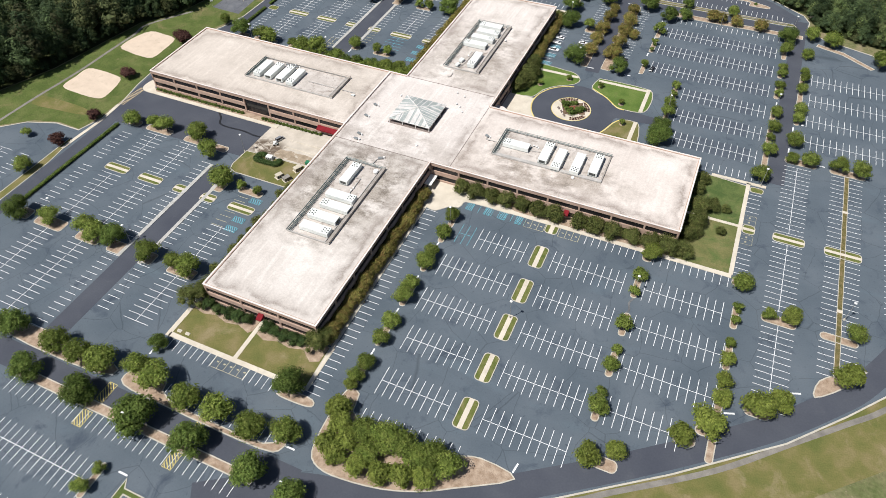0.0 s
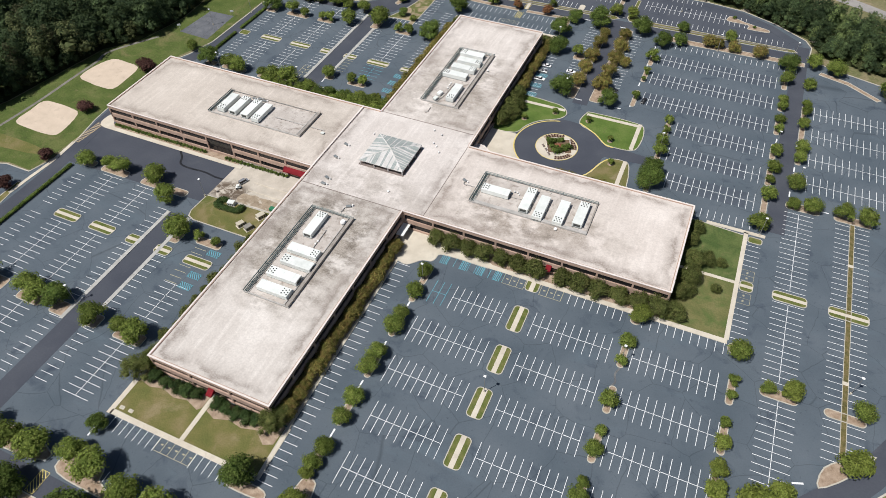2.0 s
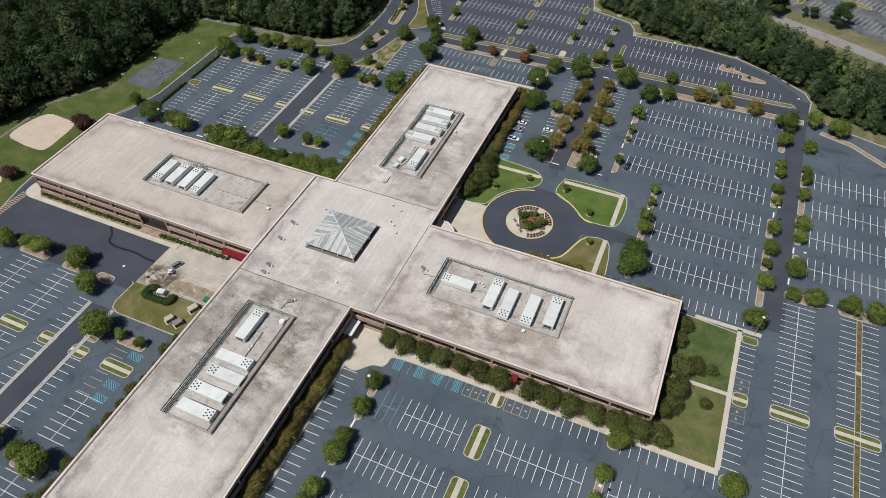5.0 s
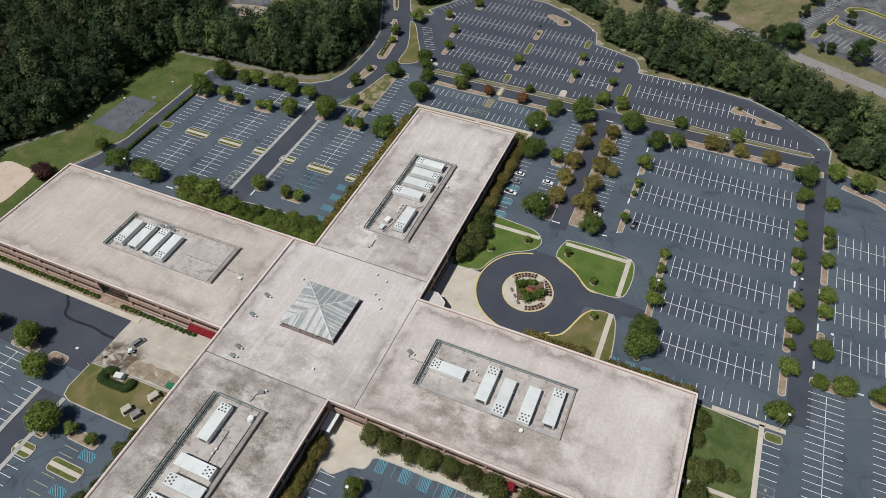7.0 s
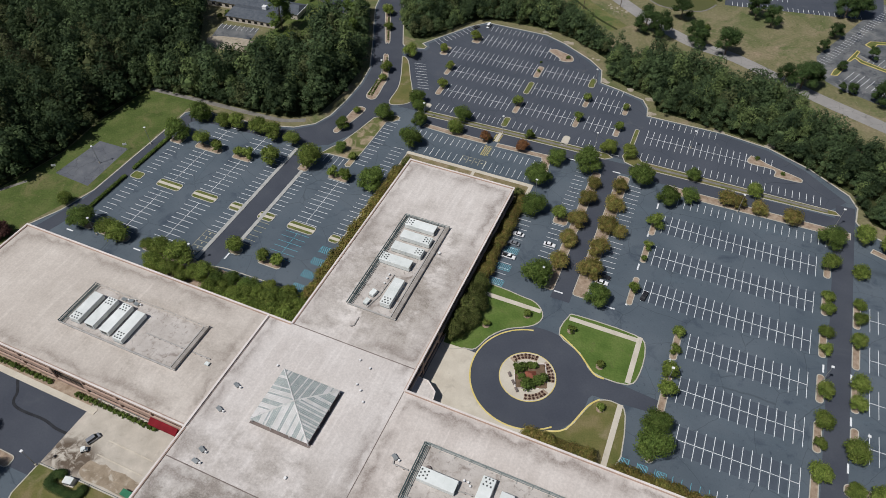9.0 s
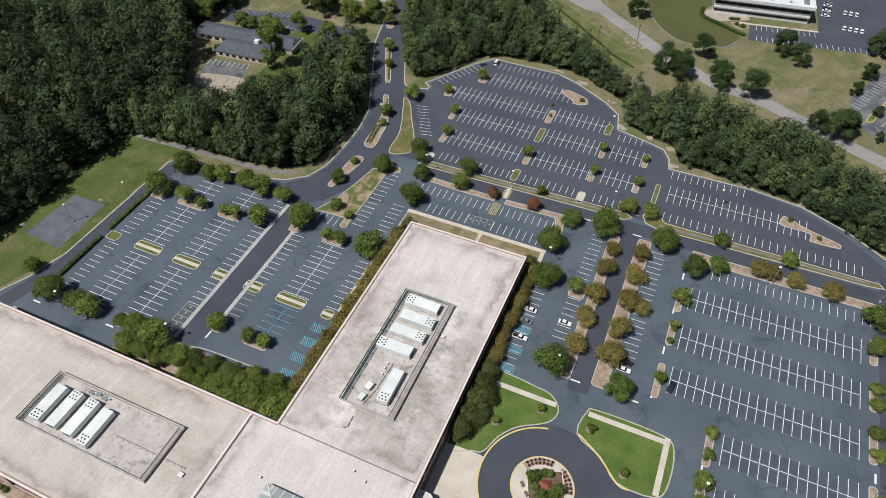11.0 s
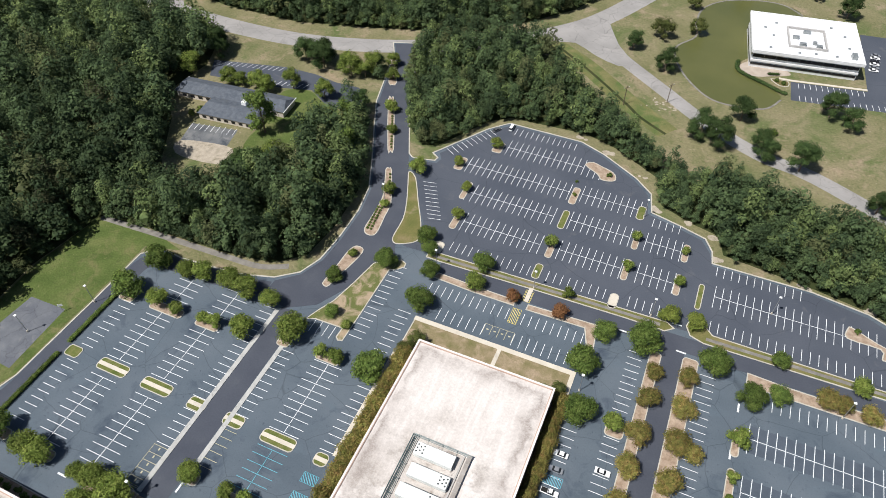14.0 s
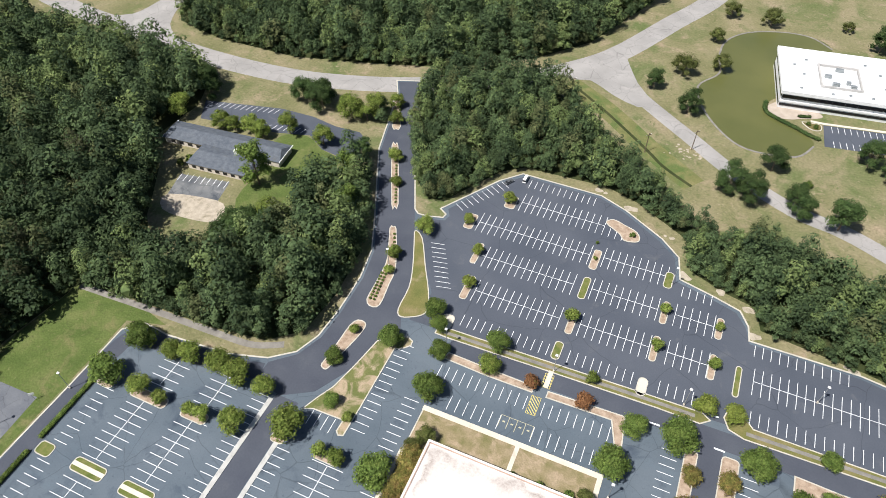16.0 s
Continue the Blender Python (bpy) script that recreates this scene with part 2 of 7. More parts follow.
def roofing(well, edges, soil=1.0, tint=(1, 1, 1)):
    """Pale roof membrane: fine speckle, faint streaks, brown dirt round the plant well (x, y, reach x, reach y) and in a wavy band along the edges."""
    m = bpy.data.materials.new("weathered roof membrane")
    m.use_nodes = True
    nodes, link = m.node_tree.nodes, m.node_tree.links.new
    bsdf = nodes["Principled BSDF"]
    bsdf.inputs["Roughness"].default_value, bsdf.inputs["Specular IOR Level"].default_value = 0.85, 0.08
    place = nodes.new("ShaderNodeNewGeometry").outputs["Position"]

    def noise(size, detail=6, rough=0.6, stretch=None):
        n = nodes.new("ShaderNodeTexNoise")
        n.inputs["Scale"].default_value, n.inputs["Detail"].default_value, n.inputs["Roughness"].default_value = 1 / size, detail, rough
        if stretch:
            run = nodes.new("ShaderNodeMapping")
            run.vector_type = "TEXTURE"
            run.inputs["Scale"].default_value = stretch
            link(place, run.inputs["Vector"])
            link(run.outputs[0], n.inputs["Vector"])
        else:
            link(place, n.inputs["Vector"])
        return n.outputs["Fac"]

    def calc(op, a, b, c=None):
        n = nodes.new("ShaderNodeMath")
        n.operation = op
        for k, v in enumerate((a, b, c)):
            if v is None:
                continue
            if isinstance(v, (int, float)):
                n.inputs[k].default_value = v
            else:
                link(v, n.inputs[k])
        return n.outputs[0]

    def span(v, lo, hi, to_lo=0.0, to_hi=1.0):
        n = nodes.new("ShaderNodeMapRange")
        n.inputs["From Min"].default_value, n.inputs["From Max"].default_value = lo, hi
        n.inputs["To Min"].default_value, n.inputs["To Max"].default_value = to_lo, to_hi
        link(v, n.inputs["Value"])
        return n.outputs["Result"]

    def lay(out, color, factor):
        n = nodes.new("ShaderNodeMix")
        n.data_type = "RGBA"
        link(factor, n.inputs["Factor"])
        link(out, n.inputs["A"])
        n.inputs["B"].default_value = (*color, 1)
        return n.outputs["Result"]

    t = lambda r, g, b: (r * tint[0], g * tint[1], b * tint[2])
    base = nodes.new("ShaderNodeRGB")
    base.outputs[0].default_value = (*t(0.585, 0.54, 0.506), 1)
    out = base.outputs[0]
    out = lay(out, t(0.68, 0.635, 0.6), span(noise(20, 5), 0.48, 0.68))
    out = lay(out, t(0.5, 0.452, 0.42), span(noise(11, 7), 0.5, 0.75, 0, 0.55))
    out = lay(out, t(0.7, 0.655, 0.62), span(noise(1.5, 4, 0.5, (1, 12, 1)), 0.52, 0.7, 0, 0.6))
    out = lay(out, t(0.42, 0.375, 0.345), span(noise(2.2, 5, 0.6, (1, 7, 1)), 0.56, 0.76, 0, 0.28))
    axes = nodes.new("ShaderNodeSeparateXYZ")
    link(place, axes.inputs[0])
    x, y = axes.outputs[0], axes.outputs[1]
    speck = span(noise(0.55, 3, 0.7), 0.36, 0.64)
    grit = calc("MULTIPLY_ADD", speck, 0.4, 0.6)
    # round the well
    ex, ey = calc("MULTIPLY_ADD", x, 1 / well[2], -well[0] / well[2]), calc("MULTIPLY_ADD", y, 1 / well[3], -well[1] / well[3])
    reach = calc("SQRT", calc("ADD", calc("MULTIPLY", ex, ex), calc("MULTIPLY", ey, ey)), 0)
    near = span(calc("ADD", reach, calc("MULTIPLY_ADD", noise(9, 6), 1.3, -0.65)), 0.45, 1.25, 1, 0)
    dirt = calc("MULTIPLY", near, span(noise(12, 9, 0.66), 0.46 - 0.04 * soil, 0.56 - 0.04 * soil))
    out = lay(out, t(0.3, 0.263, 0.226), calc("MULTIPLY", calc("MULTIPLY", dirt, grit), min(1, 0.95 * soil)))
    deep = calc("MULTIPLY", near, span(noise(4.0, 8, 0.7, (1.6, 1, 1)), 0.49 - 0.02 * soil, 0.68 - 0.05 * soil))
    out = lay(out, t(0.165, 0.14, 0.118), calc("MULTIPLY", calc("MULTIPLY", deep, grit), min(1, 0.75 * soil)))
    # along the edges
    gap = None
    for v, limit, sign in ((x, edges[0], 1), (x, edges[2], -1), (y, edges[1], 1), (y, edges[3], -1)):
        d = calc("MULTIPLY_ADD", v, sign, -sign * limit)
        gap = d if gap is None else calc("MINIMUM", gap, d)
    wavy = calc("ADD", gap, calc("MULTIPLY_ADD", noise(7, 7, 0.6), 9.0, -4.5))
    ring = nodes.new("ShaderNodeValToRGB")
    ring.color_ramp.elements[0].position, ring.color_ramp.elements[1].position = 0.0, 1.0
    ring.color_ramp.elements[0].color, ring.color_ramp.elements[1].color = (0.12, 0.12, 0.12, 1), (0, 0, 0, 1)
    for at, grey in ((0.14, 0.3), (0.25, 1.0), (0.34, 0.75), (0.5, 0.3), (0.75, 0.0)):
        ring.color_ramp.elements.new(at).color = (grey, grey, grey, 1)
    link(span(wavy, 0, 10), ring.inputs["Fac"])
    share = calc("MULTIPLY", ring.outputs["Color"], span(noise(13, 5), 0.32, 0.52))
    out = lay(out, t(0.27, 0.232, 0.208), calc("MULTIPLY", calc("MULTIPLY", share, grit), min(1, 0.6 + 0.4 * soil)))
    # speckle over all of it
    shade = nodes.new("ShaderNodeMix")
    shade.data_type, shade.blend_type = "RGBA", "MULTIPLY"
    shade.inputs["Factor"].default_value = 1
    link(out, shade.inputs["A"])
    link(span(noise(0.7, 4, 0.7), 0.3, 0.7, 0.88, 1.1), shade.inputs["B"])
    link(shade.outputs["Result"], bsdf.inputs["Base Color"])
    return m


ROOFING = roofing((-112, 203, 34, 15), (-140.6, 190, -84, 260), 0.55)
COPING = material("painted metal coping", [(0.62, 0.56, 0.52), (0.74, 0.68, 0.64)], 8, 0.6, fine=(1.0, 0.06))
SEAM = material("dark roof joint", [(0.16, 0.13, 0.12), (0.24, 0.2, 0.18)], 2, 0.8)
PRECAST = material("pinkish brick", [(0.39, 0.275, 0.22), (0.47, 0.34, 0.275)], 4, 0.85, fine=(0.5, 0.1))
GLASS = material("dark tinted glass", [(0.012, 0.012, 0.014), (0.025, 0.024, 0.026)], 5, 0.12)
UNIT_WHITE = material("white enamelled sheet metal", [(0.66, 0.69, 0.66), (0.78, 0.8, 0.775)], 4, 0.45, fine=(0.6, 0.06), per_object=0.08)
STEEL = material("galvanised steel", [(0.26, 0.28, 0.28), (0.38, 0.4, 0.4)], 1.5, 0.45, 0.5)
GREEN_PIPE = material("dark green painted pipe", [(0.045, 0.07, 0.075), (0.09, 0.125, 0.125)], 2, 0.5)
PALE_PIPE = material("grey green painted pipe", [(0.15, 0.18, 0.175), (0.24, 0.275, 0.265)], 2, 0.5)
FAN = material("fan grille", [(0.05, 0.052, 0.05), (0.1, 0.104, 0.1)], 0.6, 0.5)
PANEL_PALE = material("whitish skylight panel", [(0.56, 0.545, 0.52), (0.7, 0.68, 0.665)], 3, 0.55, fine=(0.5, 0.06), blotch=[((0.42, 0.45, 0.44), 1.2, 0.58, 0.7)])
PANEL_GREEN = material("weathered greenish skylight panel", [(0.3, 0.34, 0.33), (0.42, 0.455, 0.44)], 2.5, 0.5, fine=(0.5, 0.1), blotch=[((0.6, 0.585, 0.565), 1.1, 0.58, 0.68)])
COURT = material("blue-grey court asphalt", [(0.105, 0.112, 0.128), (0.15, 0.157, 0.17)], 5, 0.9, fine=(0.5, 0.15), blotch=[((0.19, 0.19, 0.19), 3, 0.58, 0.75)], cracks=6)
DARK_MULCH = material("dark reddish mulch", [(0.12, 0.085, 0.055), (0.2, 0.135, 0.09)], 1.5, 0.95, fine=(0.3, 0.3), bump=0.4)
RED = material("dark red awning cloth", [(0.145, 0.01, 0.015), (0.2, 0.015, 0.022)], 2, 0.7)
BARK = material("bark", [(0.1, 0.075, 0.055), (0.17, 0.13, 0.1)], 0.5, 0.95, fine=(0.15, 0.25))
LEAF = material("green leaves", [(0.103, 0.144, 0.0302), (0.151, 0.197, 0.0423), (0.21, 0.245, 0.0625)], 2.2, 0.7, per_object=0.28, per_island=0.45, leaf=0.28)
LEAF_DARK = material("dark green leaves", [(0.0734, 0.113, 0.0276), (0.106, 0.153, 0.0354), (0.143, 0.186, 0.0474)], 2.2, 0.7, per_object=0.25, per_island=0.45, leaf=0.28)
LEAF_DEEP = material("deep green leaves", [(0.032, 0.058, 0.02), (0.05, 0.082, 0.026), (0.07, 0.1, 0.034)], 2.4, 0.7, per_object=0.22, per_island=0.35, leaf=0.2)
LEAF_YELLOW = material("yellowish green leaves", [(0.135, 0.175, 0.034), (0.19, 0.22, 0.05)], 2.2, 0.6, per_object=0.18, per_island=0.35, leaf=0.28)
LEAF_RUST = material("brownish green leaves", [(0.138, 0.146, 0.0368), (0.201, 0.177, 0.0529), (0.236, 0.159, 0.0598)], 1.6, 0.7, per_object=0.25, per_island=0.4, leaf=0.25)
LEAF_RED = material("reddish brown leaves", [(0.16, 0.075, 0.035), (0.22, 0.11, 0.05)], 1.6, 0.7, per_object=0.2, per_island=0.35, leaf=0.2)
LEAF_PLUM = material("dark plum leaves", [(0.07, 0.035, 0.03), (0.11, 0.055, 0.045)], 1.6, 0.7, per_object=0.2, per_island=0.35, leaf=0.2)
FOREST = material("woodland leaves", [(0.0481, 0.0762, 0.0363), (0.0784, 0.116, 0.0503), (0.116, 0.16, 0.0667)], 4.5, 0.7, per_island=0.3, leaf=0.25)
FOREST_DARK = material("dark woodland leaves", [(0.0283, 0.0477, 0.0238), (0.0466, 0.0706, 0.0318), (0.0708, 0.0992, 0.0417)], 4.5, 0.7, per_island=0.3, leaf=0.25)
# only for western trees, darkened to stand in for cloud shade
FOREST_BROWN = material("brownish woodland leaves darkened for cloud shade", [(0.036, 0.042, 0.022), (0.056, 0.062, 0.03), (0.08, 0.082, 0.04)], 4.5, 0.7, per_island=0.3, leaf=0.25)
FOREST_PALE = material("pale woodland leaves", [(0.0939, 0.133, 0.0514), (0.134, 0.179, 0.0655), (0.179, 0.22, 0.0819)], 4.5, 0.7, per_island=0.3, leaf=0.25)
FOREST_OLIVE = material("olive woodland leaves", [(0.0683, 0.087, 0.0374), (0.0986, 0.116, 0.0491), (0.131, 0.143, 0.0631)], 4.5, 0.7, per_island=0.3, leaf=0.25)
LEAF_OLIVE = material("olive green leaves", [(0.07, 0.086, 0.026), (0.098, 0.115, 0.034), (0.13, 0.132, 0.046)], 2.0, 0.7, per_object=0.2, per_island=0.4, leaf=0.25)
POLE = material("grey painted pole", [(0.3, 0.3, 0.3), (0.4, 0.4, 0.4)], 2, 0.5, 0.4)
LAMP_HEAD = material("pale lamp housing", [(0.75, 0.75, 0.74), (0.82, 0.82, 0.81)], 2, 0.5)
WATER = material("murky green pond water", [(0.085, 0.092, 0.03), (0.11, 0.112, 0.038)], 25, 0.3)
STREET = material("pale street asphalt", [(0.25, 0.24, 0.228), (0.32, 0.305, 0.29)], 12, 0.9, fine=(0.6, 0.1), blotch=[((0.2, 0.19, 0.18), 6, 0.58, 0.75), ((0.36, 0.34, 0.32), 9, 0.58, 0.78)], cracks=9)
TRACK = material("grey gravel track", [(0.16, 0.15, 0.135), (0.24, 0.225, 0.2)], 3, 0.95, fine=(0.4, 0.2))
SHINGLE = material("slate grey shingles", [(0.078, 0.09, 0.108), (0.117, 0.129, 0.147)], 2, 0.85, fine=(0.5, 0.2), blotch=[((0.1, 0.105, 0.11), 4, 0.58, 0.75)])
WHITE_ROOF = material("bright white roof", [(0.6, 0.61, 0.62), (0.7, 0.71, 0.72)], 9, 0.7, fine=(0.8, 0.05), blotch=[((0.46, 0.46, 0.45), 5, 0.62, 0.78)])


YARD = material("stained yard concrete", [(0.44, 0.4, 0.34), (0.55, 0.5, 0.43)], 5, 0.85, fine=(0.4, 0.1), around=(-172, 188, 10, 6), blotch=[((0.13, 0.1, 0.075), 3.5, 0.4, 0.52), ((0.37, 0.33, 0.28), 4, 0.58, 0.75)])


# ---- shapes ----
def part(name, bm, mat, parent=None, label=""):
    mesh = bpy.data.meshes.new(name)
    bm.to_mesh(mesh)
    bm.free()
    mesh.materials.append(mat)
    ob = new(name, mesh)
    if parent:
        ob.parent = parent
    return tagged(ob, label)


def thing(name, label, category, group="", m=None, kind=""):
    ob = new(name)
    if m is not None:
        ob.matrix_basis = m
    return tagged(ob, label, category, group, kind)


def box(bm, x0, y0, z0, x1, y1, z1, bevel=0.0):
    made = bmesh.ops.create_cube(bm, size=1, matrix=Matrix.Translation(((x0 + x1) / 2, (y0 + y1) / 2, (z0 + z1) / 2)) @ Matrix.Diagonal((x1 - x0, y1 - y0, z1 - z0, 1)))
    if bevel:
        bmesh.ops.bevel(bm, geom=list({e for v in made["verts"] for e in v.link_edges}), offset=bevel, segments=1, affect="EDGES")
    return bm


def boxed(*args):
    return box(bmesh.new(), *args)


def slab(points, z0, z1, bm=None):
    bm = bm or bmesh.new()
    low, high = [bm.verts.new((x, y, z0)) for x, y in points], [bm.verts.new((x, y, z1)) for x, y in points]
    n = len(points)
    bm.faces.new(high)
    for i in range(n):
        bm.faces.new((low[i], low[(i + 1) % n], high[(i + 1) % n], high[i]))
    bmesh.ops.recalc_face_normals(bm, faces=bm.faces)
    if sum(f.normal.z * f.calc_area() for f in bm.faces) < 0:
        bmesh.ops.reverse_faces(bm, faces=bm.faces)
    return bm


def rounded(x0, y0, x1, y1, r, n=5):
    pts = []
    for cx, cy, a in ((x1 - r, y0 + r, -90), (x1 - r, y1 - r, 0), (x0 + r, y1 - r, 90), (x0 + r, y0 + r, 180)):
        pts += [(cx + r * math.cos(radians(a + 90 * k / n)), cy + r * math.sin(radians(a + 90 * k / n))) for k in range(n + 1)]
    return pts


def smooth(pts, closed=True, n=5):
    """A curve through the points."""
    out, m = [], len(pts)
    for i in range(m if closed else m - 1):
        p = [Vector(pts[(i + k) % m] if closed else pts[min(max(i + k, 0), m - 1)]) for k in (-1, 0, 1, 2)]
        for k in range(n):
            t = k / n
            v = 0.5 * (2 * p[1] + (p[2] - p[0]) * t + (2 * p[0] - 5 * p[1] + 4 * p[2] - p[3]) * t * t + (3 * p[1] - p[0] - 3 * p[2] + p[3]) * t ** 3)
            out.append((v.x, v.y))
    return out if closed else out + [tuple(pts[-1])]


def offset(pts, d, closed=True):
    """The line moved by d to its left."""
    out, m = [], len(pts)
    for i in range(m):
        a, b, c = Vector(pts[i - 1] if closed or i else pts[0]), Vector(pts[i]), Vector(pts[(i + 1) % m] if closed or i < m - 1 else pts[-1])
        u, w = (b - a), (c - b)
        u, w = (u.normalized() if u.length > 1e-6 else w.normalized()), (w.normalized() if w.length > 1e-6 else u.normalized())
        normal = Vector((-u.y - w.y, u.x + w.x))
        normal = normal.normalized() if normal.length > 1e-4 else Vector((-u.y, u.x))
        k = max(0.5, normal.dot(Vector((-u.y, u.x))))
        out.append((b.x + normal.x * d / k, b.y + normal.y * d / k))
    return out


def band(left, right, z0, z1, closed=False, bm=None):
    """A solid strip between two lines of as many points."""
    bm = bm or bmesh.new()
    rows = [[bm.verts.new((x, y, z)) for x, y in line] for line, z in ((left, z1), (right, z1), (left, z0), (right, z0))]
    n = len(left)
    for i in range(n if closed else n - 1):
        j = (i + 1) % n
        bm.faces.new((rows[0][i], rows[1][i], rows[1][j], rows[0][j]))
        bm.faces.new((rows[2][i], rows[0][i], rows[0][j], rows[2][j]))
        bm.faces.new((rows[1][i], rows[3][i], rows[3][j], rows[1][j]))
    if not closed:
        for i in (0, n - 1):
            bm.faces.new((rows[0][i], rows[1][i], rows[3][i], rows[2][i]))
    bmesh.ops.recalc_face_normals(bm, faces=bm.faces)
    return bm


def ribbon(pts, width, z0, z1, bm=None):
    return band(offset(pts, width / 2, False), offset(pts, -width / 2, False), z0, z1, False, bm)


def tube(bm, a, b, r, sides=6):
    a, b = Vector(a), Vector(b)
    m = Matrix.Translation((a + b) / 2) @ (b - a).to_track_quat("Z", "Y").to_matrix().to_4x4()
    bmesh.ops.create_cone(bm, cap_ends=True, segments=sides, radius1=r, radius2=r, depth=(b - a).length, matrix=m)
    return bm


def structure(name, bm, mat, label, category):
    return tagged(part(name, bm, mat), label, category, kind="structure")


# ---- ground, pavement, roads ----
bm = bmesh.new()
bmesh.ops.create_grid(bm, x_segments=40, y_segments=40, size=2400, matrix=Matrix.Translation((-80, 260, -0.06)))
structure("ground", bm, MEADOW, "mown grass and dry meadow round the office park", "ground")

OUTLINE = [(-306, -10), (-95, -10), (-95, 30), (-89, 45), (-75, 50.5), (-40, 61.5), (-2, 84.3), (28.2, 105.6), (58.5, 129.4), (75.2, 146.6), (88, 161), (104, 186), (114, 220), (118, 300), (112, 345), (100, 366),
           (81, 376.7), (60.7, 382.9), (50.5, 387.1), (47.5, 392), (48, 400.7), (44.7, 407.5), (28.2, 419.4), (10.5, 427.5), (-9, 430.5), (-45.5, 430.5), (-46.5, 437), (-50, 443), (-60, 446.2), (-73, 449.6), (-75.5, 461)]
OUTLINE += [(-83.5, 468.5), (-100.5, 479), (-112.4, 484), (-148, 484.3), (-156, 476), (-172.7, 449.6), (-169.3, 447.4), (-169.8, 444.7), (-176.7, 442.9), (-180.6, 442.7), (-183.2, 444.8), (-205.5, 492), (-213.5, 519.5), (-219, 534), (-233, 529), (-227.5, 519), (-215.8, 475.6), (-208.2, 459.2),
            (-197.6, 437), (-188.6, 417), (-185.9, 402.4), (-185.5, 385), (-186.5, 372), (-190, 363), (-198, 356.7), (-212, 352.5), (-237, 350.5), (-248, 351.5), (-253.5, 346), (-253.5, 319), (-254, 285), (-258, 270), (-264.5, 257), (-265, 225),
            (-263, 205), (-259.5, 189), (-259, 176), (-263, 163.5), (-277, 163.5), (-291, 158.5), (-303, 148), (-306, 100)]
parking_lot = structure("parking_lot", slab(OUTLINE, -0.3, 0), ASPHALT, "worn blue-grey asphalt car park with painted stalls", "car park")
structure("kerb", band(OUTLINE, offset(OUTLINE, -0.55), -0.3, 0.14, True), KERB, "pale concrete kerb round the car park", "kerb")

# dark sealed roads on the lot
ROADS = [
    ([(-100, 42), (-74, 57), (-40, 66), (-5, 88.5), (22, 107.5), (52, 131), (69, 147.5), (81, 162), (96, 190), (106, 225), (110, 300), (104, 342), (93, 361)], 8.4),
    ([(-183, 60), (-183, 168)], 8.6),
    ([(-183, 270), (-183, 346)], 8.6),
    ([(-254, 20), (-254, 80), (-254, 130), (-254, 158), (-254.8, 175), (-256.8, 191), (-258.9, 208), (-260, 226), (-260, 246), (-254.5, 268), (-250.5, 284), (-250, 336), (-246.5, 345), (-238, 347), (-212, 348.5), (-197, 351.5)], 6.6),
    ([(-200, 57.5), (-74, 57.5)], 9.2),
    ([(-51.4, 306), (-51.4, 388)], 7.2),
    ([(43.6, 252), (43.6, 400)], 7.4),
    ([(-142, 386.5), (-50, 388), (46, 388)], 6.6),
]
for k, (pts, width) in enumerate(ROADS):
    structure("road", ribbon(smooth(pts, False), width, -0.1, 0.02 + 0.005 * k), SEALED, "dark sealed asphalt drive through the car park", "road")
entry = [(-219, 533), (-232, 528.5), (-226.5, 519), (-214.8, 475.2), (-207.2, 458.9), (-196.6, 436.6), (-187.6, 416.6), (-184.9, 402.2), (-184.5, 385), (-185.4, 372), (-189.3, 362.4), (-197, 355.5), (-197, 348), (-186, 346), (-176, 352), (-166, 370), (-160, 384), (-163, 391), (-170, 417), (-182.5, 443.8), (-204.7, 492), (-212.5, 519)]
structure("road", slab(entry, -0.1, 0.065), SEALED, "dark sealed asphalt entrance drive with planted medians", "road")
far_lot = [(-160, 391.5), (-48, 394.2), (-44, 394.4), (38, 395.5), (44, 403), (27, 417.5), (10, 426), (-9, 429.5), (-45, 429.5), (-47, 436), (-51, 441.8), (-61, 445), (-74, 448.3), (-76.5, 460), (-84, 467), (-101, 477.8), (-112, 482.6), (-147, 483), (-155, 475), (-170, 450.6), (-167.8, 447), (-168.6, 443.6), (-176, 441.8), (-176, 434), (-170, 424), (-157.5, 406)]
structure("road", slab(far_lot, -0.1, 0.01), DARK_LOT, "newer dark asphalt of the far car park", "car park")
service_yard = [(-255, 176), (-179, 178), (-179, 201.8), (-257, 201.8)]
structure("road", slab(service_yard, -0.1, 0.012), SEALED, "dark sealed asphalt service drive", "road")


# ---- painted stalls ----
def paint(rects, mat=PAINT, name="stall_lines", label="white painted stall lines", level=0.085):
    bm = bmesh.new()
    for cx, cy, lx, ly, a in rects:
        c, s = math.cos(a), math.sin(a)
        vs = [bm.verts.new((cx + c * u * lx / 2 - s * v * ly / 2, cy + s * u * lx / 2 + c * v * ly / 2  , level)) for u, v in ((-1, -1), (1, -1), (1, 1), (-1, 1))]
        bm.faces.new(vs)
    return tagged(part(name, bm, mat, parking_lot, label), kind="stuff")


STALL, LINE = 2.757, 0.19


def stalls(axis, c, a, b, lo=-5.5, hi=5.5, spine=True, mat=PAINT):
    """A row of stall lines along an axis at the place c, from a to b; the lines reach from lo to hi across it."""
    n = max(1, round((b - a) / STALL))
    step = (b - a) / n
    rects = []
    for i in range(n + 1):
        p, q = a + i * step, c + (lo + hi) / 2
        rects.append((p, q, LINE, hi - lo, 0) if axis == "x" else (q, p, hi - lo, LINE, 0))
    if spine:
        rects.append(((a + b) / 2, c, b - a, LINE, 0) if axis == "x" else (c, (a + b) / 2, LINE, b - a, 0))
    paint(rects, mat)


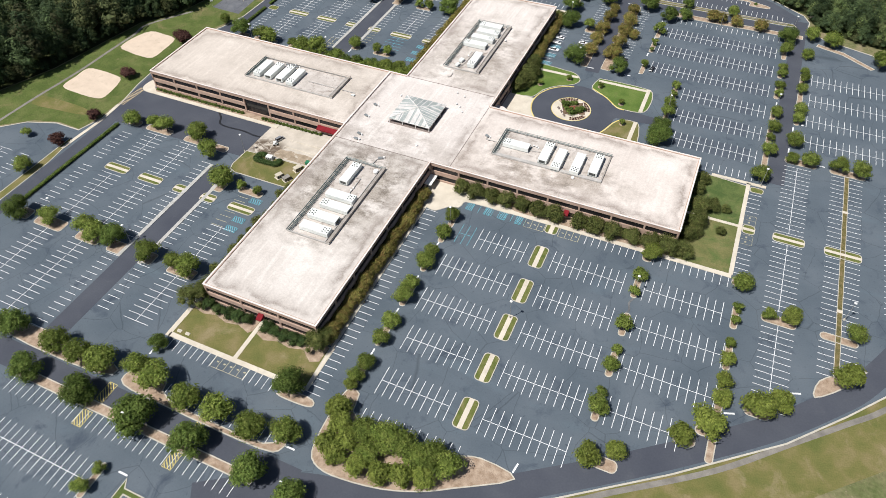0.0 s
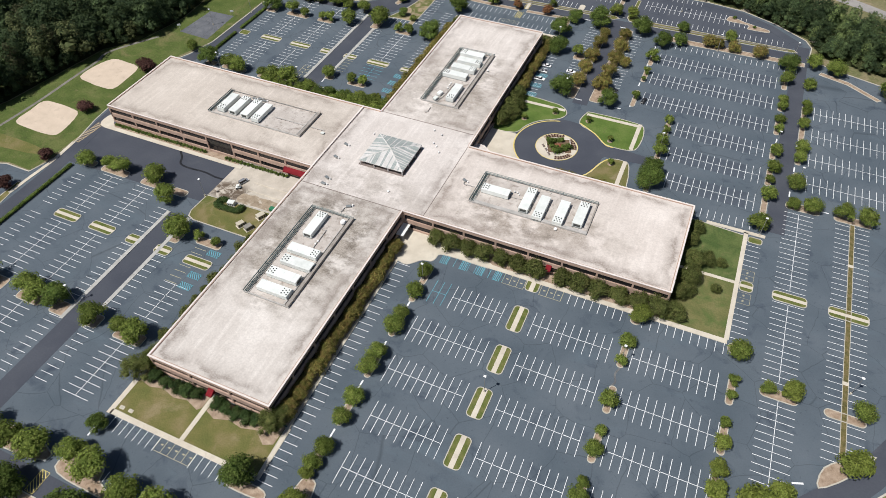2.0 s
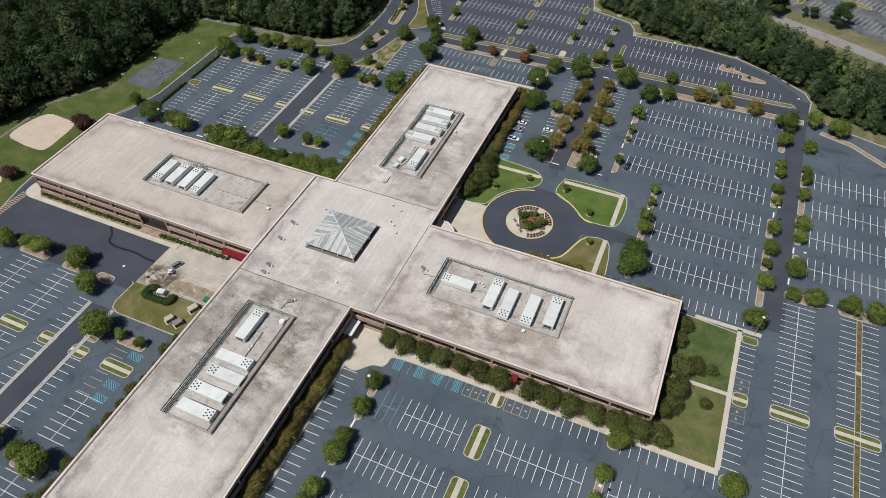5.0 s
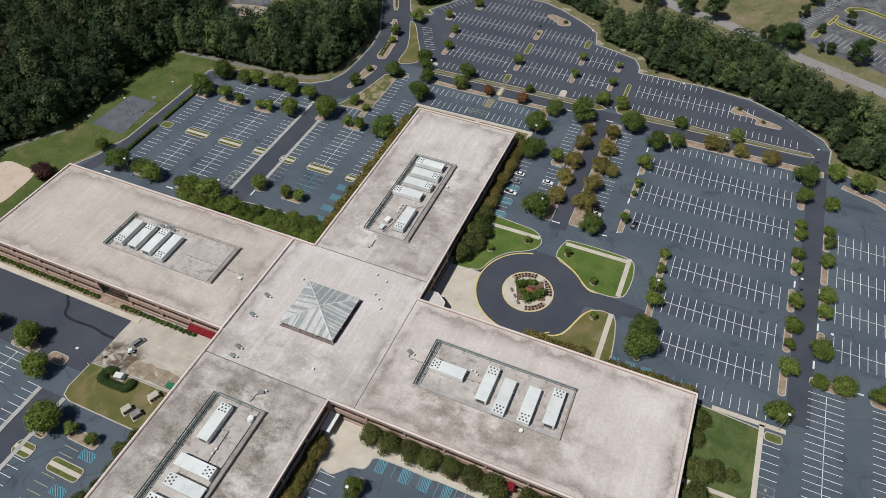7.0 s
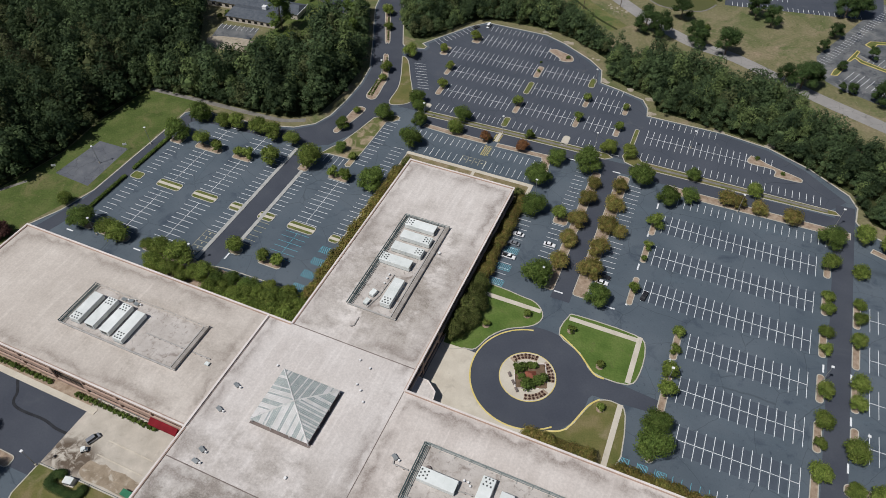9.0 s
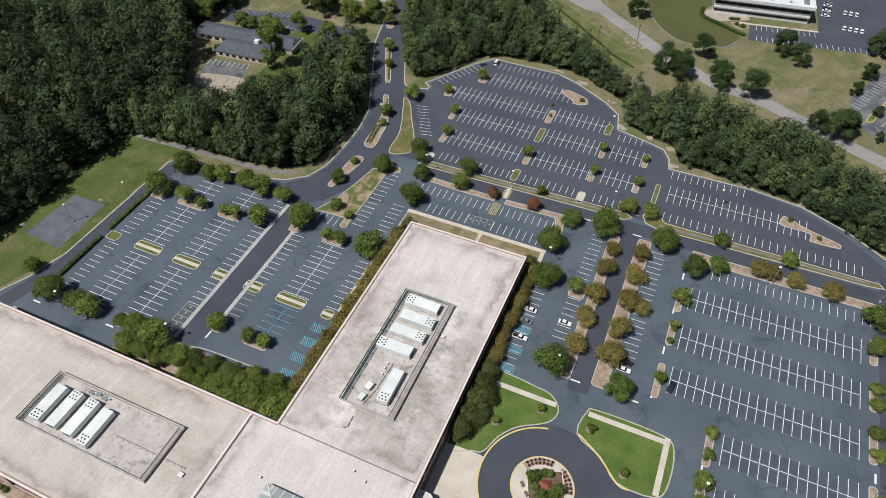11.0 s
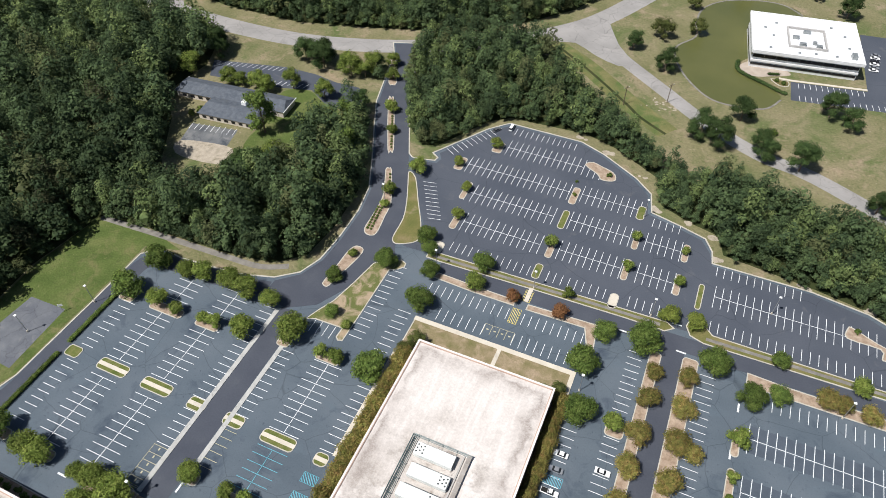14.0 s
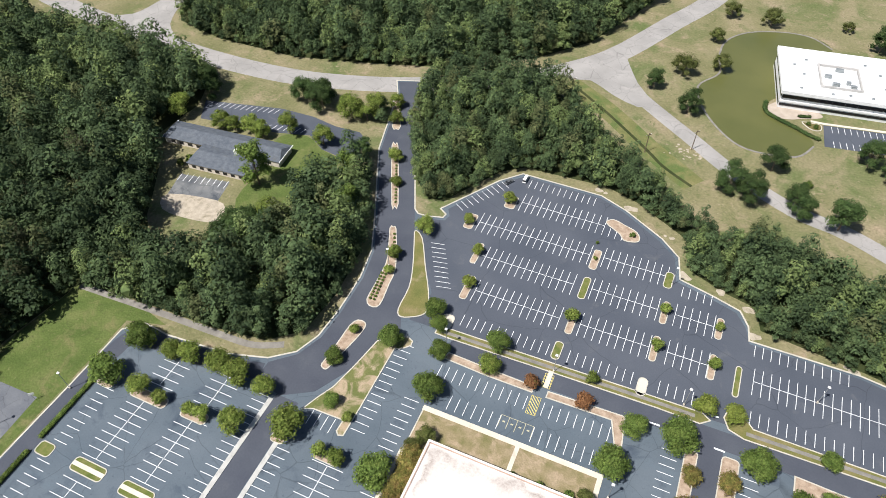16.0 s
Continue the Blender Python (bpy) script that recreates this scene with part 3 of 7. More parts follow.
# south-east lot: double rows along x
for k, y in enumerate((172.5, 154.3, 136.2, 118.4, 99.6)):
    stalls("x", y, (-60.9, -69.1, -69.1, -66.3, -66.3)[k], -41.6)
    stalls("x", y, -30.2, -2.6)
    if k < 4:
        stalls("x", y, 5.3, (33.1, 35.9, 35.9, 27.6)[k])
stalls("x", 172.5, -69.2, -63.7, mat=BLUE)
stalls("x", 191.4, -21.5, -2.2, -5.4, 0, False)
stalls("x", 191.4, 5.5, 33.1, -5.4, 0, False)
stalls("x", 86, -66, -33, -3, 2.4, False)
stalls("y", -87.4, 86, 188, 0, 5.3, False)
# east lots: double columns along y
stalls("y", 51.6, 181.5, 216.5)
stalls("y", 51.6, 223.5, 266.5)
stalls("y", 52, 139, 175.5)
for lo, hi in ((-6.2, -0.9), (0.9, 6.2)):
    for a, b in ((160, 174), (181, 216.4), (223, 267)):
        stalls("y", 71.5, a, b, lo, hi, False)
stalls("y", 92, 195, 262, -6, 6, False)
stalls("y", 34, 194.2, 208, 0, 5.4, False)
stalls("y", 34, 230.2, 241.4, 0, 5.4, False)
# kept stalls beside the walk, faded and closed at the back, with an unreadable number in each
for a in (210.8, 222.4):
    paint([(36.6, a + 2.7 * k, 4.6, 0.15, 0) for k in range(3)] + [(38.85, a + 2.7, 0.15, 5.4, 0)] + [(36.4, a + 1.35 + 2.7 * k, 0.7, 0.9, 0) for k in range(2)], FADED, "stall_lines", "faded yellowish lines of two numbered stalls")
# north-east lot
for k, y in enumerate((267.2, 285.4, 303.8, 322.6, 341.4, 360.2)):
    stalls("x", y, (-2.0, -4.6, -4.6, -24, -24, -23.9)[k], 34.1)
stalls("x", 377.8, -20.8, 42.6, -5.2, 0, False)
stalls("x", 250.2, 12.2, 34.2, 0, 5.2, False)
for y in (287.4, 304.6, 322.2, 340.4):
    stalls("x", y, 53, 110)
# columns beside the north wing
stalls("y", -79.2, 304, 346, 0, 5.4, False)
stalls("y", -60.6, 324, 378, -5, 0, False)
stalls("y", -41.8, 326, 378, 0, 5.4, False)
# north-west lot: double columns along y
stalls("y", -243.4, 273.5, 297, 0, 5.2, False)
stalls("y", -243.4, 304, 325, 0, 5.2, False)
stalls("y", -225.6, 333, 345)
stalls("y", -205.8, 333, 345)
for x, top in ((-226.2, 326.5), (-206.9, 327)):
    stalls("y", x, 271.3, 296.1)
    stalls("y", x, 304.0, top)
stalls("y", -188.6, 285, 298, -5.4, 0, False)
stalls("y", -188.6, 303, 344, -5.4, 0, False)
stalls("y", -177.4, 303, 330, 0, 5.4, False)
stalls("y", -158.8, 303.5, 331)
stalls("y", -140.2, 303.5, 336, -5.4, 0, False)
# strips by the north wedge lawn
stalls("y", -158.4, 345, 381, 0, 5.2, False)
stalls("y", -142.3, 338, 362, -5.2, 0, False)
paint([(-168.7 + 1.24 * k + 2.9, 429.7 - 2.22 * k + 0.6, 5.8, LINE, radians(12)) for k in range(10)])
paint([(-168 + 1.44 * k + 2.0, 455.1 + 2.33 * k - 1.6, 5.0, LINE, radians(-32)) for k in range(10)])
# north row beside the wing end
stalls("x", 378.6, -141, -110, -5.2, 0, False)
stalls("x", 378.6, -104, -82, -5.2, 0, False)
stalls("x", 364.4, -133, -115.7, -1, 4.4, False)
stalls("x", 364.4, -104.3, -85, -1, 4.4, False)
# far lot
stalls("x", 481.8, -143, -114, -5, 0, False)
stalls("x", 466.8, -142.4, -106.5)
stalls("x", 463.8, -103.8, -98.4, -2.6, 2.6, False)
stalls("x", 448.6, -154.8, -107.9)
stalls("x", 449.4, -102.4, -77.6)
stalls("x", 431.4, -148.2, -109.6)
stalls("x", 432.0, -102.6, -77.8)
stalls("x", 432.2, -71.4, -57.6)
stalls("x", 413.8, -142.8, -109.7)
stalls("x", 414.2, -102, -77.2)
stalls("x", 414.6, -70.9, -57.1)
stalls("x", 396.4, -142, -109.6, 0, 5.2, False)
stalls("x", 396.6, -102, -79.9, 0, 5.2, False)
stalls("x", 396.8, -70.8, -59.8, 0, 5.2, False)
stalls("x", 446.4, -70.9, -60.2, -4.8, 0, False)
stalls("x", 429.6, -43, -12.7, -5, 0, False)
stalls("x", 414.2, -42.1, 13)
stalls("x", 397.0, -41.5, 34, 0, 5.2, False)
# south-west lot
stalls("y", -242.6, 118, 145.4, 0, 5.4, False)
stalls("y", -242.6, 152, 171, 0, 5.4, False)
for x in (-225.4, -206.6):
    stalls("y", x, 117.4, 145.2)
    stalls("y", x, 153.4, 175.4)
    stalls("y", x - 0.6, 62, 109)
stalls("y", -188.6, 118.5, 146, -5.4, 0, False)
stalls("y", -188.6, 154.2, 168, -5.4, 0, False)
stalls("y", -177.6, 118.8, 146.4, 0, 5.4, False)
stalls("y", -177.6, 86, 108, 0, 5.4, False)
stalls("y", -159.6, 120.4, 136.9)
stalls("y", -159.6, 86, 110.8)
stalls("y", -142.5, 100, 134, -5.4, 0, False)
stalls("y", -188.4, 70, 108, -5.4, 0, False)
stalls("y", -270, 100, 140, -5.4, 0, False)
stalls("y", -286, 90, 140)
# south rows
stalls("x", 86, -141.5, -123.2, -5.3, 0, False)
stalls("x", 86, -109.3, -99, -5.3, 0, False)
stalls("x", 64.8, -141, -84, 0, 5.4, False)
stalls("x", 51.6, -181, -90, -5.4, 0, False)
stalls("x", 33.2, -180, -131.5)
stalls("x", 33.2, -117, -97, -5.4, 0, False)
stalls("x", 14.6, -180, -100)


# ---- islands ----
def island(x0, y0, x1, y1, filling, label, r=1.6, kerb=KERB):
    ob = thing("planted_island" if filling is MULCH else "grass_island", label, "traffic island", "islands in the car park", pose((x0 + x1) / 2, (y0 + y1) / 2, 0))
    w, h = (x1 - x0) / 2, (y1 - y0) / 2
    r = min(r, w - 0.01, h - 0.01)
    outer, inner = rounded(-w, -h, w, h, r), rounded(-w + 0.32, -h + 0.32, w - 0.32, h - 0.32, max(0.2, r - 0.32))
    part("kerb", band(inner, outer, 0, 0.16, True), kerb, ob)
    part("bed", slab(inner, 0, 0.12), filling, ob)
    return ob


def walk_island(x0, y0, x1, y1, along):
    """A grass island with a concrete walk through its middle."""
    ob = island(x0, y0, x1, y1, STRIP, "kerbed grass island with a concrete walk across it", 1.5)
    w, h = (x1 - x0) / 2, (y1 - y0) / 2
    part("walk", boxed(-0.85, -h + 0.02, 0, 0.85, h - 0.02, 0.175) if along == "y" else boxed(-w + 0.02, -0.7, 0, w - 0.02, 0.7, 0.175), CONCRETE, ob, "pale concrete walk")


for y in (172.6, 154.2, 136.2, 118.0, 99.4):
    walk_island(-38.7, y - 5.8, -33, y + 5.8, "y")
for x0, x1 in ((-232.2, -219.8), (-213.2, -201.2), (-194, -187.2), (-179.6, -172.3), (-165.2, -152.9)):
    walk_island(x0, 298.2, x1, 302.9, "x")
    walk_island(x0, 147.0, x1, 151.8, "x")
walk_island(-145.7, 298.2, -141, 302.6, "x")
walk_island(45.8, 217.2, 57.8, 222.2, "x")
walk_island(64.8, 217.2, 78.3, 222.2, "x")
walk_island(34.3, 216.9, 39.2, 222.2, "x")
island(34.3, 242.9, 39.8, 246.4, STRIP, "small kerbed grass island at the end of the lawn walk", 1.2)
walk_island(-38.3, 186.2, -33, 192, "y")

MULCHED = "kerbed island of brown mulch with small trees"
for x0, y0, x1, y1 in ((-75.6, 173.5, -73, 183), (-75.6, 164.5, -73, 172), (-75.6, 148, -73, 161), (-75.6, 130, -73, 142), (-75.6, 111, -73, 124), (-75.6, 93, -73, 105)):
    island(x0, y0, x1, y1, MULCH, MULCHED, 1.2)
for y in (172.6, 154.2, 136.2, 118.6):
    island(1.0, y - 5.6, 3.6, y + 5.2, MULCH, MULCHED, 1.2)
    island(36.3, y - 5.6, 38.9, y + 5.4, MULCH, MULCHED, 1.2)
for x0, y0, x1, y1 in ((0.8, 98.2, 13, 102.6), (26, 116, 33, 120.5), (32, 121.5, 36.4, 125.2), (45, 134.5, 53, 138.8), (46, 174.8, 58, 179), (65.5, 175, 78, 178.4), (46, 268.5, 59.5, 273), (64.5, 268.5, 79, 273), (34.2, 187.5, 40, 192), (1, 186.5, 5, 192)):
    island(x0, y0, x1, y1, MULCH, MULCHED, 1.8)
for y in (267.2, 285.6, 304.2, 323.0, 342.4, 361.4):
    island(36.8, y - 6, 39.4, y + 5.6, MULCH, MULCHED, 1.2)
for y in (287.4, 304.6, 322.2, 340.4):
    island(47.4, y - 6, 50, y + 5.6, MULCH, MULCHED, 1.2)
for x0, y0, x1, y1 in ((-9.8, 296, -7.2, 310), (-9.8, 256, -7.2, 292), (-28.8, 313.5, -26.4, 328), (-28.6, 336, -26, 348), (-28.6, 352, -26, 362), (-58.8, 309, -54.8, 381), (-48, 310, -42.6, 383), (-66, 343.5, -60, 348.5),
                       (-180.5, 331, -175.5, 338.5), (-178.6, 277.5, -173.5, 281.5), (-165.2, 277.5, -155, 281), (-165, 331.5, -155.5, 335), (-212.5, 326.5, -202.5, 330.5), (-233, 326, -218.5, 330), (-246.5, 325, -240, 331)):
    island(x0, y0, x1, y1, MULCH, MULCHED, 1.4)
for x0, x1 in ((-245, -238), (-234.5, -219.5), (-212, -200), (-195.5, -187.5)):
    island(x0, 265.5, x1, 269.5, MULCH, MULCHED, 1.6)
    island(x0, 176.8, x1, 181, MULCH, MULCHED, 1.6)
    island(x0, 108.5, x1, 114.5, MULCH, MULCHED, 1.6)
for x0, y0, x1, y1 in ((-166.8, 157.5, -155.2, 161.4), (-178.8, 154, -173, 160), (-178.8, 109, -173, 115), (-165.5, 109, -153, 114), (-106.8, 441.5, -103.6, 452.5), (-106.6, 408.2, -103.8, 420), (-76.4, 426, -73.8, 437), (-76.6, 408.6, -74, 420),
                       (-57, 427, -54.4, 437), (-57, 409, -54.4, 420), (-147.6, 408, -144.6, 420), (-150.6, 426, -148, 437.5), (-160.4, 443, -156.4, 452), (-149, 461, -144.4, 469), (-131.6, 28, -129.4, 40)):
    island(x0, y0, x1, y1, MULCH, MULCHED, 1.2)
for x0, y0, x1, y1 in ((-106.8, 425.5, -103.8, 437), (-48.2, 405.5, -46, 418.5), (-108, 396, -104.8, 404), (-246.5, 298, -240.5, 302.5), (-78.4, 443.5, -75, 452)):
    island(x0, y0, x1, y1, STRIP, "kerbed island of yellowish grass", 1.4)
for x0, y0, x1, y1, m in ((-88, 395.6, -81, 397.6, 0), (-77.8, 393.6, -74.4, 401, 0), (-149.2, 393, -144.6, 399.5, 0)):
    if y1 - y0 > 3:
        island(x0, y0, x1, y1, CONCRETE, "kerbed island of plain concrete", 1.6)


def bed(points, filling, name, label, category, kerb=KERB, n=4, curved=True):
    """A raised bed or lawn with a kerb round it."""
    line = smooth(points, True, n) if curved else points
    area = sum(line[i - 1][0] * p[1] - p[0] * line[i - 1][1] for i, p in enumerate(line))
    line = line if area > 0 else line[::-1]
    ob = thing(name, label, category, kind="structure")
    inner = offset(line, 0.4)
    part("kerb", band(inner, line, -0.1, 0.16, True), kerb, ob)
    part("bed", slab(inner, -0.1, 0.12), filling, ob)
    return ob


bed([(-74.7, 68.5), (-70, 64.6), (-62, 64.3), (-49.5, 66.3), (-38.5, 70.2), (-29.6, 75.2), (-13.9, 85.2), (-25.7, 87.4), (-36, 85), (-66, 83.4), (-70.5, 92), (-75.2, 92), (-76, 80)], MULCH, "planted_bed", "brown mulch bed under a clump of trees", "planting bed", n=3)
bed([(65.4, 149.4), (73.8, 156.5), (81, 166.5), (74, 163), (66.5, 157)], MULCH, "planted_bed", "kerbed corner bed of brown mulch", "planting bed", n=3)
bed([(-96, 81), (-88, 80.6), (-82.6, 81.4), (-83.6, 84), (-92, 84.2)], MULCH, "planted_bed", "kerbed bed of brown mulch", "planting bed", n=3)
bed([(-145, 63.4), (-127, 62.6), (-90, 62.6), (-83.4, 65.5), (-84, 69.5), (-88, 70.3), (-90, 64.8), (-127, 65.2), (-133, 71.5), (-143, 71.5), (-147, 68)], MULCH, "planted_bed", "long mulch bed between drive and stalls", "planting bed", n=3)
bed([(-199, 69.5), (-199, 63.2), (-156, 63.4), (-155, 69.2)], MULCH, "planted_bed", "long mulch bed between drive and stalls", "planting bed", n=3)
bed([(-182, 51.8), (-86, 51.8), (-85, 55), (-182, 55.4)], MULCH, "planted_bed", "long mulch bed between drive and stalls", "planting bed", curved=False)
bed([(-121.5, 20), (-118.6, 20), (-118.6, 34.2), (-98, 34.2), (-98, 36.2), (-119.5, 36.2), (-121.2, 39)], LAWN, "grass_strip", "narrow kerbed grass strip", "lawn", curved=False)
bed([(-262, 100), (-257.8, 100), (-257.8, 140), (-260.2, 157), (-262.4, 157)], DRY_LAWN, "grass_strip", "kerbed grass strip beside the drive", "lawn", curved=False)
bed([(-176.6, 344.6), (-173.2, 346), (-162.2, 346.3), (-162.3, 342.2), (-161, 341), (-159.2, 341.6), (-159, 352.9), (-159, 377.6), (-156, 379.4), (-154.2, 381.4), (-154.5, 383.4), (-156.8, 384.5), (-160.5, 383.2), (-166.4, 378.6), (-168.8, 366.6), (-171.4, 356.1), (-174.4, 350.1)], WORN_LAWN, "wedge_lawn", "patchy dry grass wedge beside the drive", "lawn", curved=False)
stalls("x", 346, -172.6, -164.4, -5.4, -0.2, False)
bed([(-163.4, 391.2), (-158.4, 393.4), (-155.8, 396), (-155.8, 399.2), (-158.7, 406.2), (-165.2, 417.4), (-172.9, 430.9), (-177.6, 433.4), (-174.6, 426), (-170, 415.2), (-166.8, 405.1), (-166, 394.3)], DRY_LAWN, "wedge_lawn", "dry grass wedge beside the entrance drive", "lawn", n=3)
bed([(-187.8, 430.6), (-186.6, 431.9), (-184.9, 431.2), (-177.2, 415.8), (-174.8, 409.6), (-174.2, 403.9), (-172.9, 395.5), (-173.4, 391.8), (-176.4, 391.2), (-178.8, 393.6), (-179.3, 399.5), (-179.9, 408.5), (-181.3, 415.8)], MULCH, "median", "planted median of the entrance drive", "median", n=2)
bed([(-211.4, 479.3), (-210.2, 480.8), (-208.3, 480.2), (-190.8, 445), (-191.6, 442.8), (-193.4, 443.4)], MULCH, "median", "planted median of the entrance drive", "median", n=2)
bed([(-227, 511.5), (-224, 513.3), (-213.9, 494.1), (-215.1, 491.4), (-217.8, 492.4)], MULCH, "median", "planted median of the entrance drive", "median", n=2)
bed([(-178.7, 380.7), (-177.1, 384), (-174.1, 384), (-172.9, 381.8), (-173.5, 376.3), (-174.9, 369.5), (-176.1, 363.4), (-177, 360.8), (-178.8, 361), (-179.7, 362.4), (-179.2, 367.6), (-179, 373.4)], MULCH, "median", "mulched island in the entrance drive", "median", n=2)
bed([(-142, 381.2), (-126, 380.4), (-109, 380.4), (-109, 383.2), (-126, 383.6), (-141, 384.2)], MULCH, "planted_bed", "reddish mulch bed beside the drive", "planting bed", curved=False)
bed([(-104.5, 380.4), (-82.5, 381), (-79.5, 372.5), (-77, 373), (-78.5, 384.2), (-104.5, 383.2)], MULCH, "planted_bed", "reddish mulch bed beside the drive", "planting bed", curved=False)
bed([(-149, 389.6), (-143, 389.4), (-108, 390.4), (-70, 391.2), (-56, 391), (-52.8, 393.6), (-56, 395.6), (-78, 395.2), (-110, 394.4), (-149, 393.6)], DRY_LAWN, "grass_strip", "long grass strip between drive and car park", "lawn", curved=False)
bed([(-49.5, 396.5), (-47.5, 392.6), (-42.5, 391), (36, 392.2), (42, 393), (40, 395.4), (-40, 396), (-46, 402), (-48, 402)], DRY_LAWN, "grass_strip", "long grass strip between drive and car park", "lawn", curved=False)
bed([(-27, 379.4), (-20, 379.6), (46, 380.2), (46, 384.2), (-15, 384.4), (-27, 385)], MULCH, "planted_bed", "reddish mulch bed with round shrubs", "planting bed", curved=False)
bed([(53, 375.8), (66.5, 371.4), (80, 361.6), (82, 363.4), (67, 374.4), (54, 378.5)], MULCH, "planted_bed", "narrow kerbed bed at the lot corner", "planting bed", curved=False)
bed([(-106.6, 468.8), (-104, 472), (-99, 470.6), (-93.4, 468.4), (-91.4, 464.6), (-92.8, 462.4), (-97.4, 461.6), (-100, 464.6)], MULCH, "planted_bed", "tapered kerbed island of pale mulch", "planting bed", n=3)
bed([(3.4, 413.4), (3.4, 418.2), (5.2, 419.2), (13.5, 415.2), (25, 411.6), (26.2, 409.6), (24.9, 408.4), (16, 408.2), (14.5, 409), (14.1, 412.9)], MULCH, "planted_bed", "tapered kerbed island of pale mulch", "planting bed", n=3)

# lawns at the wing ends
bed([(-144.2, 87), (-88, 86), (-88.5, 104), (-145, 104)], DRY_LAWN, "lawn", "half-dry lawn with walks before the south wing", "lawn", curved=False)
bed([(11.8, 220.1), (33.6, 220.1), (33.6, 246.3), (11.8, 248.0)], MOWN, "lawn", "green lawn beside the east wing", "lawn", curved=False)
bed([(11.8, 192.2), (33.6, 192.2), (33.6, 220.1), (11.8, 220.1)], THIN_LAWN, "lawn", "half-dry lawn beside the east wing", "lawn", curved=False)
bed([(-132.5, 347.4), (-81, 347.4), (-81, 361), (-140, 361), (-140, 343.5), (-132.5, 343.5)], TAN_LAWN, "lawn", "mostly dry lawn before the north wing end", "lawn", curved=False)
bed([(-180, 172), (-178.9, 168.9), (-175.5, 167.6), (-141, 167.8), (-141, 183.6), (-164, 183), (-179.6, 182.4)], DRY_LAWN, "lawn", "half-dry lawn of the service yard", "lawn", curved=False)
bed([(-83.5, 300.8), (-83.5, 271.5), (-75.5, 272.4), (-71.8, 273.8), (-69.2, 280.3), (-64.8, 285.7), (-58.4, 289.6), (-55.4, 292.5), (-54.6, 296.5), (-57.6, 300.6), (-64, 302.2)], GREEN_LAWN, "lawn", "bright green lawn beside the turning circle", "lawn", n=3)
bed([(-47.2, 291), (-46.4, 299.8), (-43, 301.8), (-22.3, 301.4), (-17.8, 297.2), (-17.4, 286.3), (-20.2, 280.3), (-31.8, 280.2), (-38.4, 286.2)], GREEN_LAWN, "lawn", "bright green lawn beside the turning circle", "lawn", n=3)
bed([(-34.6, 257), (-30.4, 267.4), (-27.4, 271.4), (-22.3, 272.4), (-18.2, 268.9), (-17.6, 249), (-36, 249), (-40.5, 253.6)], DRY_LAWN, "lawn", "greenish lawn beside the turning circle", "lawn", n=3)
for pts in ([(-46.6, 291.2), (-38.4, 286.2), (-31.8, 280.2), (-28, 279.6)], [(-40.5, 253.6), (-34.6, 257), (-30.4, 267.4), (-27.4, 271.4)]):
    structure("kerb", ribbon(smooth(pts, False), 0.55, -0.1, 0.185), YELLOW_KERB, "yellow painted kerb of the turning circle", "kerb")


for points in ([(-144, 99.4), (-139, 98.4), (-134, 99.6), (-129, 98.2), (-124, 99.2), (-119, 97.6), (-117.8, 99), (-117.8, 104), (-144, 104)], [(-115.8, 104), (-115.8, 98.6), (-112, 97.2), (-107, 98.8), (-102, 98), (-97, 99.4), (-92.4, 96), (-89.4, 97.4), (-89, 104)]):
    structure("planting_bed", slab(points, 0, 0.16), MULCH, "wavy mulch bed under the end wall shrubs", "planting bed")
for x0, y0, x1, y1 in ((-252, 253.1, -204, 257), (-93, 104.6, -88.7, 186), (-83.9, 301, -79.6, 347), (-137.6, 254, -131.6, 347), (-145.6, 104.6, -140.8, 168), (-72, 192.9, 11.6, 197.3), (-58, 244.9, 11.4, 249.2), (-204, 253.1, -131.7, 269), (-252, 203.7, -179, 206.9)):
    structure("planting_strip", boxed(x0, y0, -0.1, x1, y1, 0.13), MULCH, "brown mulch strip along the facade", "planting bed")

structure("kerb", ribbon(smooth([(-252, 257.2), (-229, 257.3), (-206, 257.4), (-200, 262), (-190, 267), (-182.3, 268.6), (-174, 270.2), (-161.6, 270.6), (-147, 271), (-139, 271)], False), 0.35, -0.1, 0.17), KERB, "pale kerb of the planting behind the west wing", "kerb")


def walkway(x0, y0, x1, y1, z=0.2):
    structure("footpath", boxed(x0, y0, -0.1, x1, y1, z), CONCRETE, "pale concrete footpath", "footpath")


for a in ((-144.4, 85.4, -88, 87.2), (-145.6, 85.4, -143.8, 104), (-117.6, 87.2, -116, 103.5), (-88.4, 86, -87, 104), (-54, 190.8, 33.8, 192.8), (-88.6, 104, -87.6, 188), (32.6, 192.8, 34.2, 248), (12, 219.4, 32.6, 220.8), (18, 247.4, 40.5, 249),
          (-140.2, 360.2, -80, 362), (-81.6, 347.4, -80, 360.2), (-107.8, 347.4, -106.4, 360.2), (-140.8, 303, -139.4, 345), (-83.4, 297.2, -56, 299), (-45.6, 298.4, -21.4, 300.2), (-21.4, 281, -19.6, 301), (-21.6, 249.5, -19.8, 272.2),
          (-250, 201.6, -176, 203.7), (-106.4, 384, -104.8, 391)):
    walkway(*a)
for x in (-188.1, -177.6):
    for y0, y1 in ((108, 168), (270, 344) if x < -180 else (281, 331)):
        structure("footpath", boxed(x - 0.8, y0, -0.1, x + 0.8, y1, 0.2), GREY_WALK, "long grey concrete strip beside the drive", "footpath")
